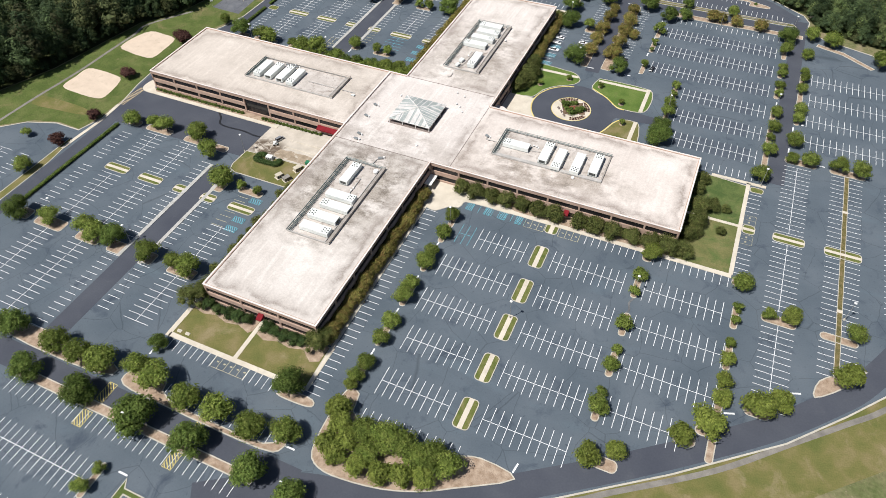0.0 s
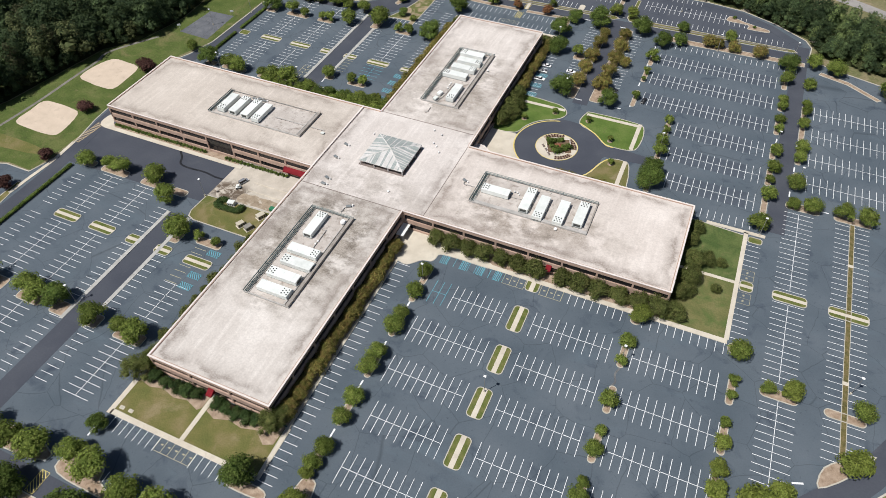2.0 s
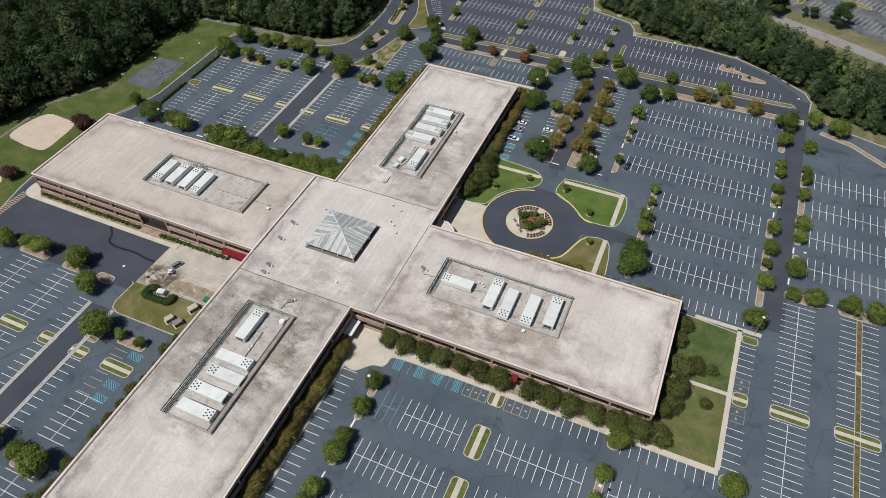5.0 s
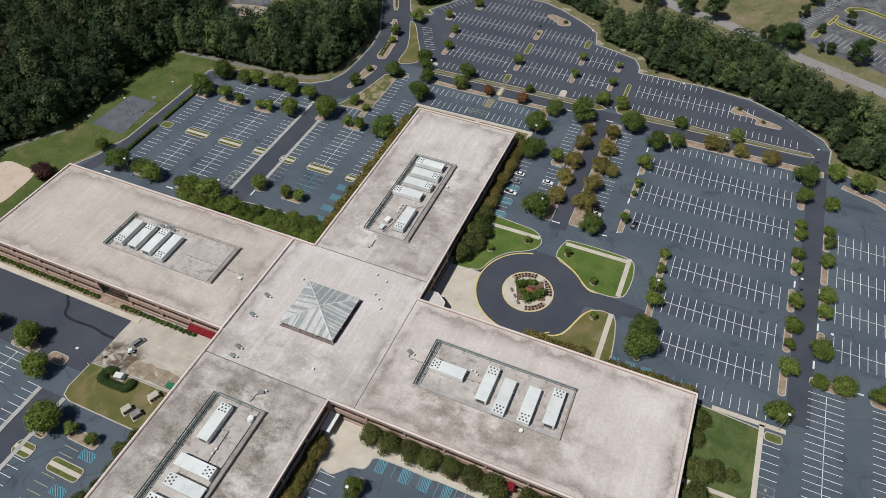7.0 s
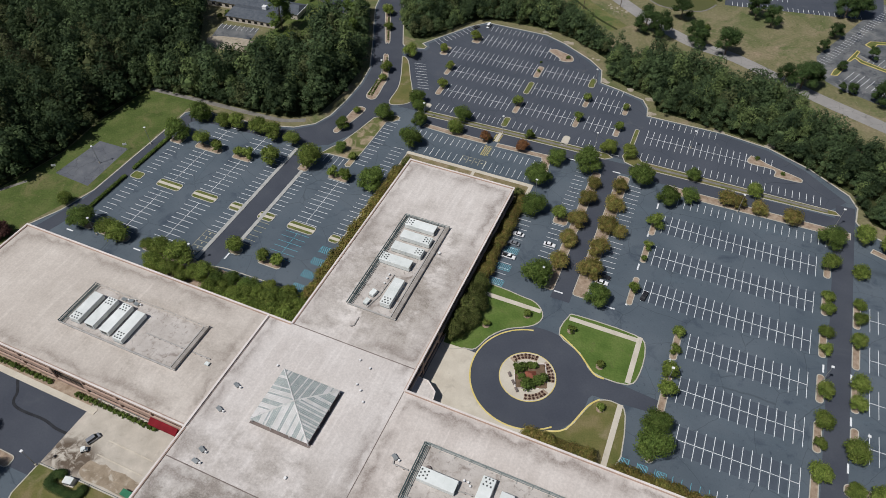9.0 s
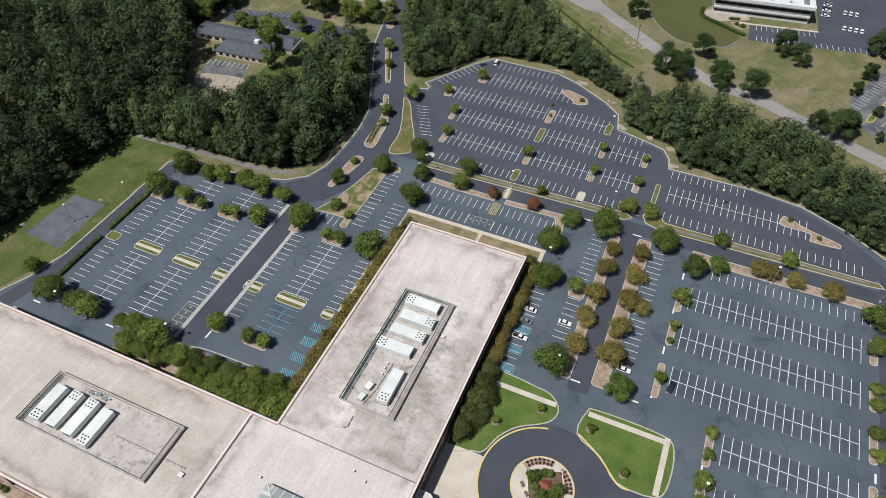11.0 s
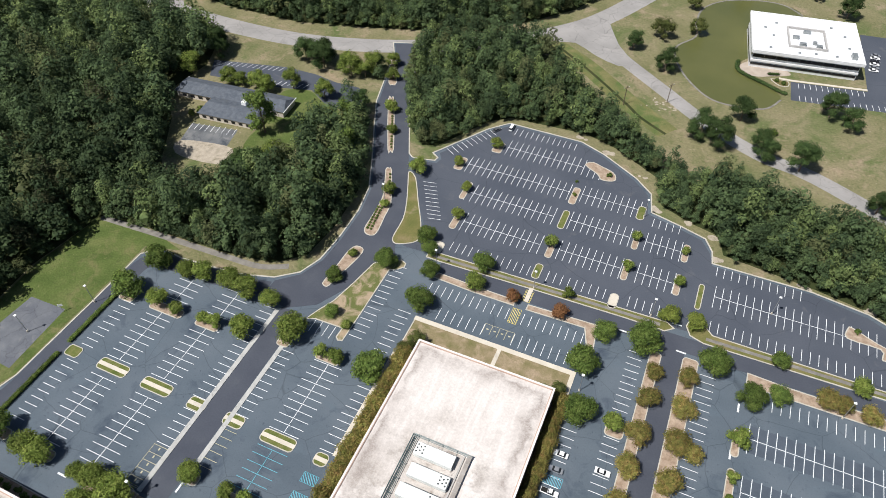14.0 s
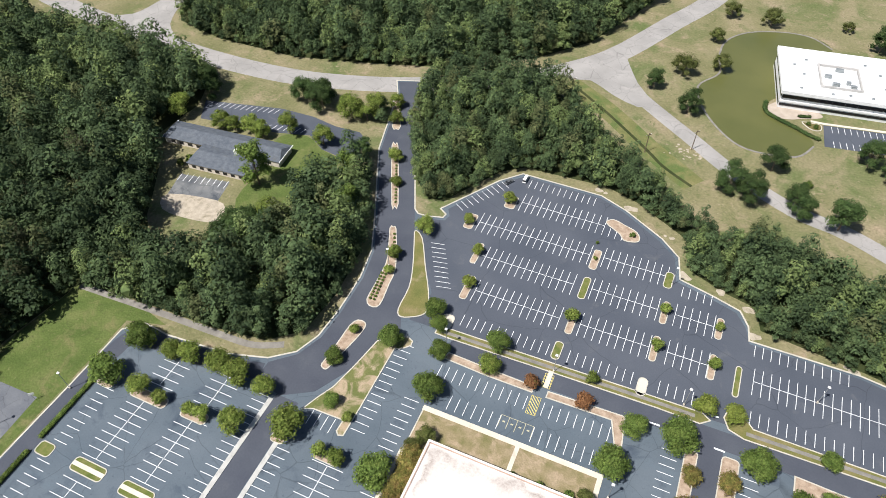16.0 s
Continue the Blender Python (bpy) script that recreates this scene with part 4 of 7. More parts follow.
court = smooth([(-91.6, 197.2), (-91.5, 188.5), (-89.2, 182.2), (-86.7, 180.8), (-83.8, 180.5), (-81.6, 182.3), (-79, 184.8), (-75.7, 185.6), (-74.7, 187.6), (-73.6, 190.3), (-64, 190.9), (-54, 190.9), (-54, 193.4), (-70, 196), (-76, 197.2)], True, 3)
structure("paving", slab(court, -0.1, 0.145), CONCRETE, "pale concrete entrance court", "paving")
structure("kerb", band(court[2:34], offset(court, -0.3)[2:34], -0.1, 0.165), KERB, "pale kerb of the entrance court", "kerb")
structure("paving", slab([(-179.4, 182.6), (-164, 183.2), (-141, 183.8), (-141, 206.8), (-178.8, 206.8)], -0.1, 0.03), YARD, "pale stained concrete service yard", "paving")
structure("paving", slab([(-83.8, 245), (-40, 245), (-42, 251.8)] + [(-51.8 + 19.3 * math.cos(radians(a)), 270.2 + 19.3 * math.sin(radians(a))) for a in range(294, 170, -6)] + [(-74.5, 272.4), (-83.8, 272)], -0.1, 0.14), CONCRETE, "pale concrete entrance plaza", "paving")
circle = [(-51.8 + 20.9 * math.cos(radians(a)), 270.2 + 20.9 * math.sin(radians(a))) for a in range(0, 360, 6)]
structure("road", slab(circle, -0.1, 0.075), SEALED, "dark asphalt turning circle", "road")
structure("road", slab([(-50, 288), (-36, 281), (-9.6, 278.5), (-9.6, 273.5), (-30, 272), (-36, 262), (-52, 262)], -0.1, 0.07), SEALED, "dark asphalt turning circle", "road")
arc = [(-51.8 + 19.3 * math.cos(radians(a)), 270.2 + 19.3 * math.sin(radians(a))) for a in range(102, 318, 6)]
structure("kerb", ribbon(arc, 0.5, -0.1, 0.2), YELLOW_KERB, "yellow painted kerb of the turning circle", "kerb")

# the planted round in the turning circle
round_bed = thing("planted_round", "round bed with yellow kerb, paving and low shrubs", "planting bed", m=pose(-51.8, 270.4, 0))
ring = [(9.6 * math.cos(radians(a)), 9.6 * math.sin(radians(a))) for a in range(0, 360, 8)]
inner = [(x * 0.972, y * 0.972) for x, y in ring]
part("kerb", band(inner, ring, 0, 0.18, True), YELLOW_KERB, round_bed)
part("paving", slab(inner, 0, 0.15), CONCRETE, round_bed)
BRICK_RED = material("reddish brick", [(0.2, 0.07, 0.045), (0.28, 0.1, 0.065)], 1)
tilt = pose(0.9, 0.4, 0, 0, 0, 22)
ob = part("bed", slab(rounded(-5.2, -4.6, 5.2, 4.6, 0.4), 0, 0.3), DARK_MULCH, round_bed, "square mulched bed")
ob.matrix_basis = tilt
for x0, y0, x1, y1 in ((-5.5, -4.9, -5.2, 2.0), (-5.2, -4.9, 2.4, -4.6), (0.6, 4.6, 5.5, 4.9), (5.2, 0.2, 5.5, 4.6)):
    ob = part("low_wall", boxed(x0, y0, 0, x1, y1, 0.5), COPING, round_bed, "low white wall")
    ob.matrix_basis = tilt
bm = bmesh.new()
bmesh.ops.create_cone(bm, cap_ends=True, segments=4, radius1=2.7, radius2=0.15, depth=1.5, matrix=pose(1.0, 0.5, 1.05, 0, 0, 67))
part("planter", bm, BRICK_RED, round_bed, "red brick pyramid")
for a0, a1 in ((82, 150), (6, 64), (-80, -22)):
    line = [(9.0 * math.cos(radians(a)), 9.0 * math.sin(radians(a))) for a in np.linspace(a0, a1, 12)]
    back = [(6.8 * math.cos(radians(a)), 6.8 * math.sin(radians(a))) for a in np.linspace(a0, a1, 12)]
    part("flower_bed", band(back, line, 0, 0.2, False), MULCH, round_bed)
for bx, by in ((-5.8, -1.9), (-3.7, -4.2), (-1.8, -6.5)):
    bench = thing("park_bench", "dark slatted bench on the round's paving", "bench", "benches on the round", pose(-51.8 + bx, 270.4 + by, 0.15, 0, 0, -48))
    for k in range(3):
        part("seat_slat", boxed(-0.9, -0.3 + 0.21 * k, 0.42, 0.9, -0.12 + 0.21 * k, 0.47), SEAM, bench)
    part("backrest", boxed(-0.9, 0.3, 0.5, 0.9, 0.36, 0.9), SEAM, bench)
    for lx in (-0.75, 0.75):
        part("leg", boxed(lx - 0.05, -0.28, 0, lx + 0.05, 0.34, 0.42), SEAM, bench)


# ---- the office building ----
PLAN = [(-140.6, 104.3), (-93.3, 104.3), (-93.3, 197.5), (11.5, 197.5), (11.5, 244.7), (-84.1, 244.7), (-84.1, 347.1), (-131.4, 347.1), (-131.4, 252.9), (-253.1, 252.9), (-253.1, 207), (-140.6, 207)]
ROOF = 9.3
office = thing("office_building", "two-storey cross-shaped office block of pinkish brick with ribbon windows", "office building")
roof_pieces = [(-140.3, 104.6, -93.6, 197.5), (-84.6, 197.8, 11.2, 244.4), (-131.1, 252.9, -84.4, 346.8), (-252.8, 207.3, -140.6, 252.6)]
wells = [(-118, 171, 27, 34), (-50, 213, 38, 17), (-108, 284, 25, 36), (-172, 232, 44, 18)]
TINTS = [(0.96, 0.965, 0.955), (0.99, 0.97, 0.95), (1.0, 0.995, 0.985), (0.91, 0.885, 0.84)]
for (x0, y0, x1, y1), well, soil, tint in zip(roof_pieces, wells, (1.5, 0.95, 0.9, 0.4), TINTS):
    part("roof", boxed(x0, y0, ROOF - 0.5, x1, y1, ROOF), roofing(well, (x0, y0, x1, y1), soil, tint), office, "stained pale roof membrane")
part("roof", slab([(-140.3, 197.5), (-93.3, 197.5), (-93.3, 197.8), (-84.6, 197.8), (-84.6, 244.4), (-84.4, 244.4), (-84.4, 252.9), (-140.6, 252.9), (-140.6, 207.3), (-140.3, 207)], ROOF - 0.5, ROOF), ROOFING, office, "stained pale roof membrane")
for x0, y0, x1, y1 in ((-140.2, 197.35, -93.6, 197.65), (-84.72, 197.8, -84.48, 244.4), (-131.1, 252.75, -84.4, 253.05)):
    part("roof_joint", boxed(x0, y0, ROOF, x1, y1, ROOF + 0.06), SEAM, office, "dark expansion joint")
part("roof_joint", boxed(-140.95, 206.6, ROOF, -140.25, 253, ROOF + 0.42), COPING, office, "raised pale joint")
part("roof_joint", boxed(-140.2, 207.5, ROOF, -139.75, 252, ROOF + 0.05), SEAM, office)
LEVELS = [("base", 0, 1.0, 0.0), ("spandrel", 3.5, 5.5, 0.0), ("fascia", 7.9, 9.62, 0.0)]
for i, a in enumerate(PLAN):
    a, b = Vector(a), Vector(PLAN[(i + 1) % len(PLAN)])
    length, way = (b - a).length, (b - a).normalized()
    wall = pose(a.x, a.y, 0, 0, 0, math.degrees(math.atan2(way.y, way.x)))
    for name, z0, z1, out in LEVELS:
        spans = [(-out + 0.002 * i, length + out - 0.002 * i)]
        if i == 10 and name == "spandrel":
            spans = [(0.02, length * 0.5), (length * 0.625, length - 0.02)]
        for x0, x1 in spans:
            ob = part(name, boxed(x0, -out, z0, x1, 0.7, z1), PRECAST, office)
            ob.matrix_basis = wall
    ob = part("coping", boxed(-0.2, -0.2, 9.62, length + 0.2, 0.42, 9.74 + 0.002 * (i % 2)), COPING, office, "pale metal coping")
    ob.matrix_basis = wall
    bays = max(1, round(length / 13.6))
    step = length / bays
    for k in range(bays + 1):
        x = min(max(k * step, 0.35), length - 0.35)
        ob = part("pier", boxed(x - 0.35, 0.04, 0.9, x + 0.35, 0.66, 8.0), PRECAST, office)
        ob.matrix_basis = wall
    if i == 10:
        ob = part("entrance_glazing", boxed(length * 0.5 + 0.4, 0.6, 3.5, length * 0.625 - 0.4, 0.69, 5.5), GLASS, office, "dark recessed entrance bay")
        ob.matrix_basis = wall
    for z0, z1 in ((1.0, 3.5), (5.5, 7.9)):
        for k in range(bays):
            bm = boxed(k * step + 0.35, 0.45, z0, (k + 1) * step - 0.35, 0.66, z1)
            for j in range(1, 6):
                x = k * step + 0.35 + (step - 0.7) * j / 6
                box(bm, x - 0.05, 0.38, z0 + 0.01, x + 0.05, 0.5, z1 - 0.01)
            ob = part("window", bm, GLASS, office, "dark tinted ribbon window")
            ob.matrix_basis = wall
for x0, y0, x1, y1, side in ((-155.5, 205, -144.8, 207, "y"), (-33.4, 195.4, -31.4, 197.6, "y"), (-117.8, 102, -115.6, 104.4, "y")):
    bm = bmesh.new()
    slope = [bm.verts.new(v) for v in ((x0, y1, 4.6), (x1, y1, 4.6), (x1, y0, 3.4), (x0, y0, 3.4), (x0, y0, 2.9), (x1, y0, 2.9), (x0, y1, 2.9), (x1, y1, 2.9))]
    for f in ((0, 1, 2, 3), (3, 2, 5, 4), (0, 3, 4, 6), (1, 7, 5, 2)):
        bm.faces.new([slope[k] for k in f])
    part("awning", bm, RED, office, "red cloth awning")

# skylight
skylight = thing("skylight", "large low pyramid skylight of pale and greenish ribbed panels", "skylight", m=pose(-112.6, 225.9, ROOF + 0.9))
# near-black curb and dark sheet: shade under the rim put into their colour
part("curb", boxed(-7.6, -7.0, -0.9, 7.6, 7.0, 1.0), material("curb blackened for shade under the rim", [(0.02, 0.02, 0.022), (0.05, 0.048, 0.046)], 2, 0.8), skylight, "dark recessed curb")
part("apron", boxed(-10.6, -10.0, -0.9, 10.6, 10.0, -0.84), SEAM, skylight, "dark sheet for shade under the rim")
for px in (-9.9, -3.3, 3.3, 9.9):
    for py in (-9.3, 9.3):
        part("post", boxed(px - 0.14, py - 0.14, -0.84, px + 0.14, py + 0.14, 1.0), PANEL_PALE, skylight)
for px in (-9.9, 9.9):
    for py in (-3.1, 3.1):
        part("post", boxed(px - 0.14, py - 0.14, -0.84, px + 0.14, py + 0.14, 1.0), PANEL_PALE, skylight)
bm = bmesh.new()
box(bm, -10.2, -9.6, 1.0, 10.2, 9.6, 1.2)
part("rim", bm, PANEL_PALE, skylight)
rng = random.Random(4)
for side in range(4):
    w, d = (10.2, 9.6) if side % 2 == 0 else (9.6, 10.2)
    n = 40
    for k in range(n):
        u0, u1 = -w + 2 * w * k / n, -w + 2 * w * (k + 1) / n
        top = lambda u: 1.22 + 2.3 * (1 - abs(u) / w)
        bm = bmesh.new()
        vs = []
        for u, dz in ((u0 + 0.04, 0), (u1 - 0.04, 0)):
            vs.append((u, -d, 1.22))
            vs.append((u, -d * abs(u) / w, top(u)))
        quad = [bm.verts.new(v) for v in (vs[0], vs[2], vs[3], vs[1])]
        bm.faces.new(quad)
        made = bmesh.ops.extrude_face_region(bm, geom=bm.faces[:])
        bmesh.ops.translate(bm, verts=[v for v in made["geom"] if isinstance(v, bmesh.types.BMVert)], vec=(0, 0, 0.07 + 0.03 * (k % 2)))
        bmesh.ops.recalc_face_normals(bm, faces=bm.faces)
        ob = part("panel", bm, PANEL_GREEN if rng.random() < 0.5 else PANEL_PALE, skylight)
        ob.matrix_basis = pose(0, 0, 0, 0, 0, 90 * side)
bm = bmesh.new()
for sx in (-1, 1):
    for sy in (-1, 1):
        tube(bm, (0, 0, 3.6), (10.1 * sx, 9.5 * sy, 1.32), 0.22, 6)
part("ridge", bm, PANEL_PALE, skylight)


# rooftop plant wells
CURB = material("grey weathered roof curb", [(0.34, 0.33, 0.31), (0.46, 0.44, 0.42)], 2.5, 0.75, fine=(0.4, 0.1))
def rooftop_unit(x, y, turn, length=12.4, width=3.7, height=2.3, fans=True):
    ob = thing("rooftop_unit", "long white rooftop air handling unit with fans at one end", "air conditioner", "rooftop units", pose(x, y, ROOF, 0, 0, turn))
    bm = boxed(-length / 2, -width / 2, 0.35, length / 2, width / 2, height, 0.07)
    for k in range(1, 6):
        box(bm, -length / 2 + length * k / 6 - 0.04, -width / 2 - 0.03, 0.5, -length / 2 + length * k / 6 + 0.04, width / 2 + 0.03, height + 0.03)
    part("body", bm, UNIT_WHITE, ob)
    part("skid", boxed(-length / 2 - 0.1, -width / 2 + 0.1, 0, length / 2 + 0.1, width / 2 - 0.1, 0.34), STEEL, ob)
    if fans:
        for fx, fy in ((0.6, -1.1), (0.6, 0), (0.6, 1.1), (1.6, -0.6), (1.6, 0.6), (2.6, -1.1), (2.6, 0), (2.6, 1.1)):
            bm = bmesh.new()
            bmesh.ops.create_cone(bm, cap_ends=True, segments=12, radius1=0.26, radius2=0.23, depth=0.2, matrix=Matrix.Translation((-length / 2 + fx, fy, height + 0.09)))
            part("fan", bm, FAN, ob, "dark fan grille")
        part("louvre", boxed(length / 2 - 0.02, -1.3, 0.7, length / 2 + 0.05, 1.3, 1.9), FAN, ob, "dark intake louvre")
    return ob


DUCT = material("brownish grey sheet metal duct", [(0.25, 0.225, 0.2), (0.36, 0.33, 0.3)], 3, 0.7, fine=(0.5, 0.14))
TAN_RAIL = material("tan painted rail", [(0.46, 0.41, 0.36), (0.56, 0.51, 0.46)], 2, 0.6)
DECK = material("soiled gravel deck", [(0.42, 0.38, 0.345), (0.54, 0.5, 0.465)], 4, 0.9, fine=(0.4, 0.16), blotch=[((0.25, 0.212, 0.185), 3.5, 0.54, 0.7), ((0.2, 0.165, 0.145), 1.3, 0.57, 0.75)])


def plant_well(x0, y0, x1, y1, rail, duct_side, wide_side):
    """A low curb round a group of rooftop units: a rack of pipes on the west, a pipe rail on the north, a duct or a wide curb on the others."""
    ob = thing("rooftop_curb", "low weathered curb with pipe rack and rail round the rooftop units", "roof curb", "rooftop curbs", pose(0, 0, ROOF))
    south = 1.5 if wide_side == "S" else 0.45
    part("curb", boxed(x0, y0, 0, x1, y0 + south, 0.75, 0.05), CURB, ob)
    part("curb", boxed(x0, y1 - 0.4, 0, x1, y1, 0.4, 0.05), CURB, ob)
    part("curb", boxed(x0, y0 + south, 0, x0 + 0.4, y1 - 0.4, 0.4, 0.05), CURB, ob)
    part("deck", boxed(x0 + 0.6, y0 + south + 0.1, 0, x1 - 0.6, y1 - 0.6, 0.03), DECK, ob)
    if duct_side == "E":
        part("duct", boxed(x1 - 1.4, y0 + 0.2, 0.15, x1 - 0.1, y1 - 0.2, 1.15, 0.06), DUCT, ob, "wide brownish duct")
        part("curb", boxed(x1 - 2.6, y0 + south, 0, x1 - 2.1, y1 - 0.4, 0.45, 0.05), CURB, ob)
        n = round((y1 - y0) / 3)
        for k in range(1, n):
            part("duct_joint", boxed(x1 - 1.46, y0 + (y1 - y0) * k / n - 0.05, 0.12, x1 - 0.04, y0 + (y1 - y0) * k / n + 0.05, 1.2), CURB, ob)
    else:
        part("curb", boxed(x1 - 0.6, y0 + south, 0, x1, y1 - 0.4, 0.6, 0.05), DUCT, ob)
    # pipe rack on the west
    n = max(3, round((y1 - y0) / 4.6))
    for off, z, r in ((-0.2, 1.0, 0.2), (0.45, 0.9, 0.15), (0.95, 0.9, 0.15), (1.45, 0.75, 0.11)):
        part("pipe", tube(bmesh.new(), (x0 + off, y0 + 0.2, z), (x0 + off, y1 - 0.2, z), r, 7), GREEN_PIPE if off < 1 else PALE_PIPE, ob)
    for k in range(n + 1):
        y = y0 + 0.3 + (y1 - y0 - 0.6) * k / n
        part("rack_post", boxed(x0 - 0.4, y - 0.07, 0.55, x0 + 1.6, y + 0.07, 0.68), STEEL, ob)
        for px in (x0 - 0.35, x0 + 1.55):
            part("rack_post", boxed(px - 0.06, y - 0.06, 0, px + 0.06, y + 0.06, 1.2), STEEL, ob)
    # rail on the north
    n = max(3, round((x1 - x0) / 4.8))
    for z, off, r in ((1.5, 0.0, 0.13), (0.95, 0.0, 0.09), (1.1, -0.5, 0.1)):
        part("rail", tube(bmesh.new(), (x0, y1 - 0.25 + off, z), (x1, y1 - 0.25 + off, z), r, 7), rail, ob)
    for k in range(n + 1):
        x = x0 + 0.2 + (x1 - x0 - 0.4) * k / n
        part("rail_post", boxed(x - 0.08, y1 - 0.33, 0, x + 0.08, y1 - 0.17, 1.65), rail, ob)
        part("rail_brace", tube(bmesh.new(), (x, y1 - 0.25, 1.0), (x, y1 - 1.3, 0.05), 0.05, 5), rail, ob)
    return ob


plant_well(-127.2, 139, -108.4, 186, PALE_PIPE, "E", "")
plant_well(-71, 212.8, -23.3, 231.2, PALE_PIPE, "", "S")
plant_well(-118.0, 267.6, -99.2, 315.4, PALE_PIPE, "E", "")
plant_well(-205.4, 221.6, -155.8, 240.2, TAN_RAIL, "E", "")


def pipe_run(points, label="low pipe run across the roof", r=0.16, mat=CURB):
    ob = thing("roof_pipe", label, "roof pipe", "roof pipes", pose(0, 0, ROOF))
    for (xa, ya), (xb, yb) in zip(points, points[1:]):
        part("pipe", tube(bmesh.new(), (xa, ya, 0.3), (xb, yb, 0.3), r, 6), mat, ob)
        n = max(1, round(math.dist((xa, ya), (xb, yb)) / 2.2))
        for k in range(n):
            u = (k + 0.5) / n
            x, y = xa + (xb - xa) * u, ya + (yb - ya) * u
            part("pipe_block", boxed(x - 0.3, y - 0.3, 0.002, x + 0.3, y + 0.3, 0.15), SEAM, ob)


pipe_run([(-174.2, 229.8), (-158.4, 229.8)], r=0.2)
pipe_run([(-155.2, 229.8), (-148, 229.8)], r=0.2)
pipe_run([(-77.4, 222.9), (-77, 221.4), (-72.2, 221.4)], r=0.2)
pipe_run([(-57.6, 221.4), (-51.4, 222.0)])
pipe_run([(-108.7, 286), (-109.2, 275.4), (-110.8, 269)])
pipe_run([(-118.6, 176.5), (-115.6, 176.5), (-115.4, 166)])
pipe_run([(-115.4, 187.4), (-115.2, 190.2), (-114.5, 191.2)])
pipe_run([(-111.5, 264), (-111.3, 260.4), (-112.6, 259.6)])


def dome(x, y, r, h, label, mat=LAMP_HEAD):
    """A small round cap on a short neck."""
    ob = thing("roof_dome", label, "roof vent", "roof domes", pose(x, y, ROOF))
    bm = bmesh.new()
    bmesh.ops.create_cone(bm, cap_ends=True, segments=12, radius1=r * 0.7, radius2=r * 0.7, depth=h * 0.6, matrix=Matrix.Translation((0, 0, h * 0.3)))
    part("neck", bm, STEEL, ob)
    bm = bmesh.new()
    bmesh.ops.create_cone(bm, cap_ends=True, segments=14, radius1=r, radius2=r * 0.8, depth=h * 0.4, matrix=Matrix.Translation((0, 0, h * 0.8)))
    part("cap", bm, mat, ob)


dome(-111.3, 182.3, 1.15, 1.8, "round pale tank inside the plant curb")
dome(-34.9, 211.3, 0.7, 0.8, "low white dome vent on the roof")
dome(-97.9, 302.0, 0.6, 0.8, "low white dome vent on the roof")
dome(-103.5, 205.4, 0.5, 0.6, "low white dome vent on the roof")
dome(-67.0, 224.0, 1.0, 0.9, "dark round exhaust hood inside the plant curb", SEAM)
for x, y in ((-102.6, 248.8), (-98.2, 247.2), (-99.3, 240.4), (-97.2, 238.9), (-94.6, 235.6), (-126.3, 236.4), (-54.9, 224.8), (-56.2, 224.9), (-54, 224.0), (-115.4, 170.3), (-115.6, 168.7), (-110.3, 285.2), (-110.3, 283.3), (-110.1, 280.9)):
    dome(x, y, 0.36, 0.8, "small pale pipe vent with a cap")
for x, y, turn in ((-117, 143.6, 180), (-117.4, 150.3, 0), (-116, 157.2, 0), (-117, 163.2, 180), (-120.4, 177, -90)):
    rooftop_unit(x, y, turn, 12.6, 3.9)
for x, y, turn, ln in ((-63, 221.5, 0, 11.5), (-49.5, 221.5, -90, 12.8), (-43.2, 219.2, 90, 12.8), (-35.2, 219.5, 90, 12.8), (-27.9, 221.8, -90, 12.8)):
    rooftop_unit(x, y, turn, ln, 3.9)
for x, y, turn in ((-109.5, 311, 0), (-108.5, 304.5, 180), (-109, 298, 180), (-110.5, 291.3, 0), (-105.2, 277.5, 90)):
    rooftop_unit(x, y, turn, 12.2, 3.9)
for x, y, turn in ((-200, 230, 90), (-193.6, 230.2, -90), (-187, 230, -90), (-180.6, 229.2, 90)):
    rooftop_unit(x, y, turn, 12.2, 4.0)
rooftop_unit(-111.6, 275.2, 80, 2.6, 1.9, 1.5, False)
rooftop_unit(-112, 271, 80, 2.4, 1.7, 1.2, False)
rooftop_unit(-147.8, 227.9, 0, 1.6, 1.3, 0.7, False)


def roof_vent(x, y, turn=0):
    ob = thing("roof_vent", "small grey roof vent with a pipe", "roof vent", "roof vents", pose(x, y, ROOF, 0, 0, turn))
    part("box", boxed(-0.9, -0.5, 0, 0.9, 0.5, 0.7, 0.06), CURB, ob)
    part("lid", boxed(-1.0, -0.6, 0.7, 1.0, 0.6, 0.78), STEEL, ob)
    bm = bmesh.new()
    bmesh.ops.create_cone(bm, cap_ends=True, segments=10, radius1=0.35, radius2=0.3, depth=0.9, matrix=Matrix.Translation((1.6, 0.3, 0.45)))
    part("pipe", bm, LAMP_HEAD, ob)


for x, y, turn in ((-134.2, 225.1, -20), (-134.2, 216, -20), (-130.8, 203, -20), (-130.4, 199.3, -10), (-191.2, 238.2, 0), (-188.6, 238.6, 20), (-185.9, 238.2, 0), (-114, 191.4, 30), (-77.4, 223.4, -30)):
    roof_vent(x, y, turn)


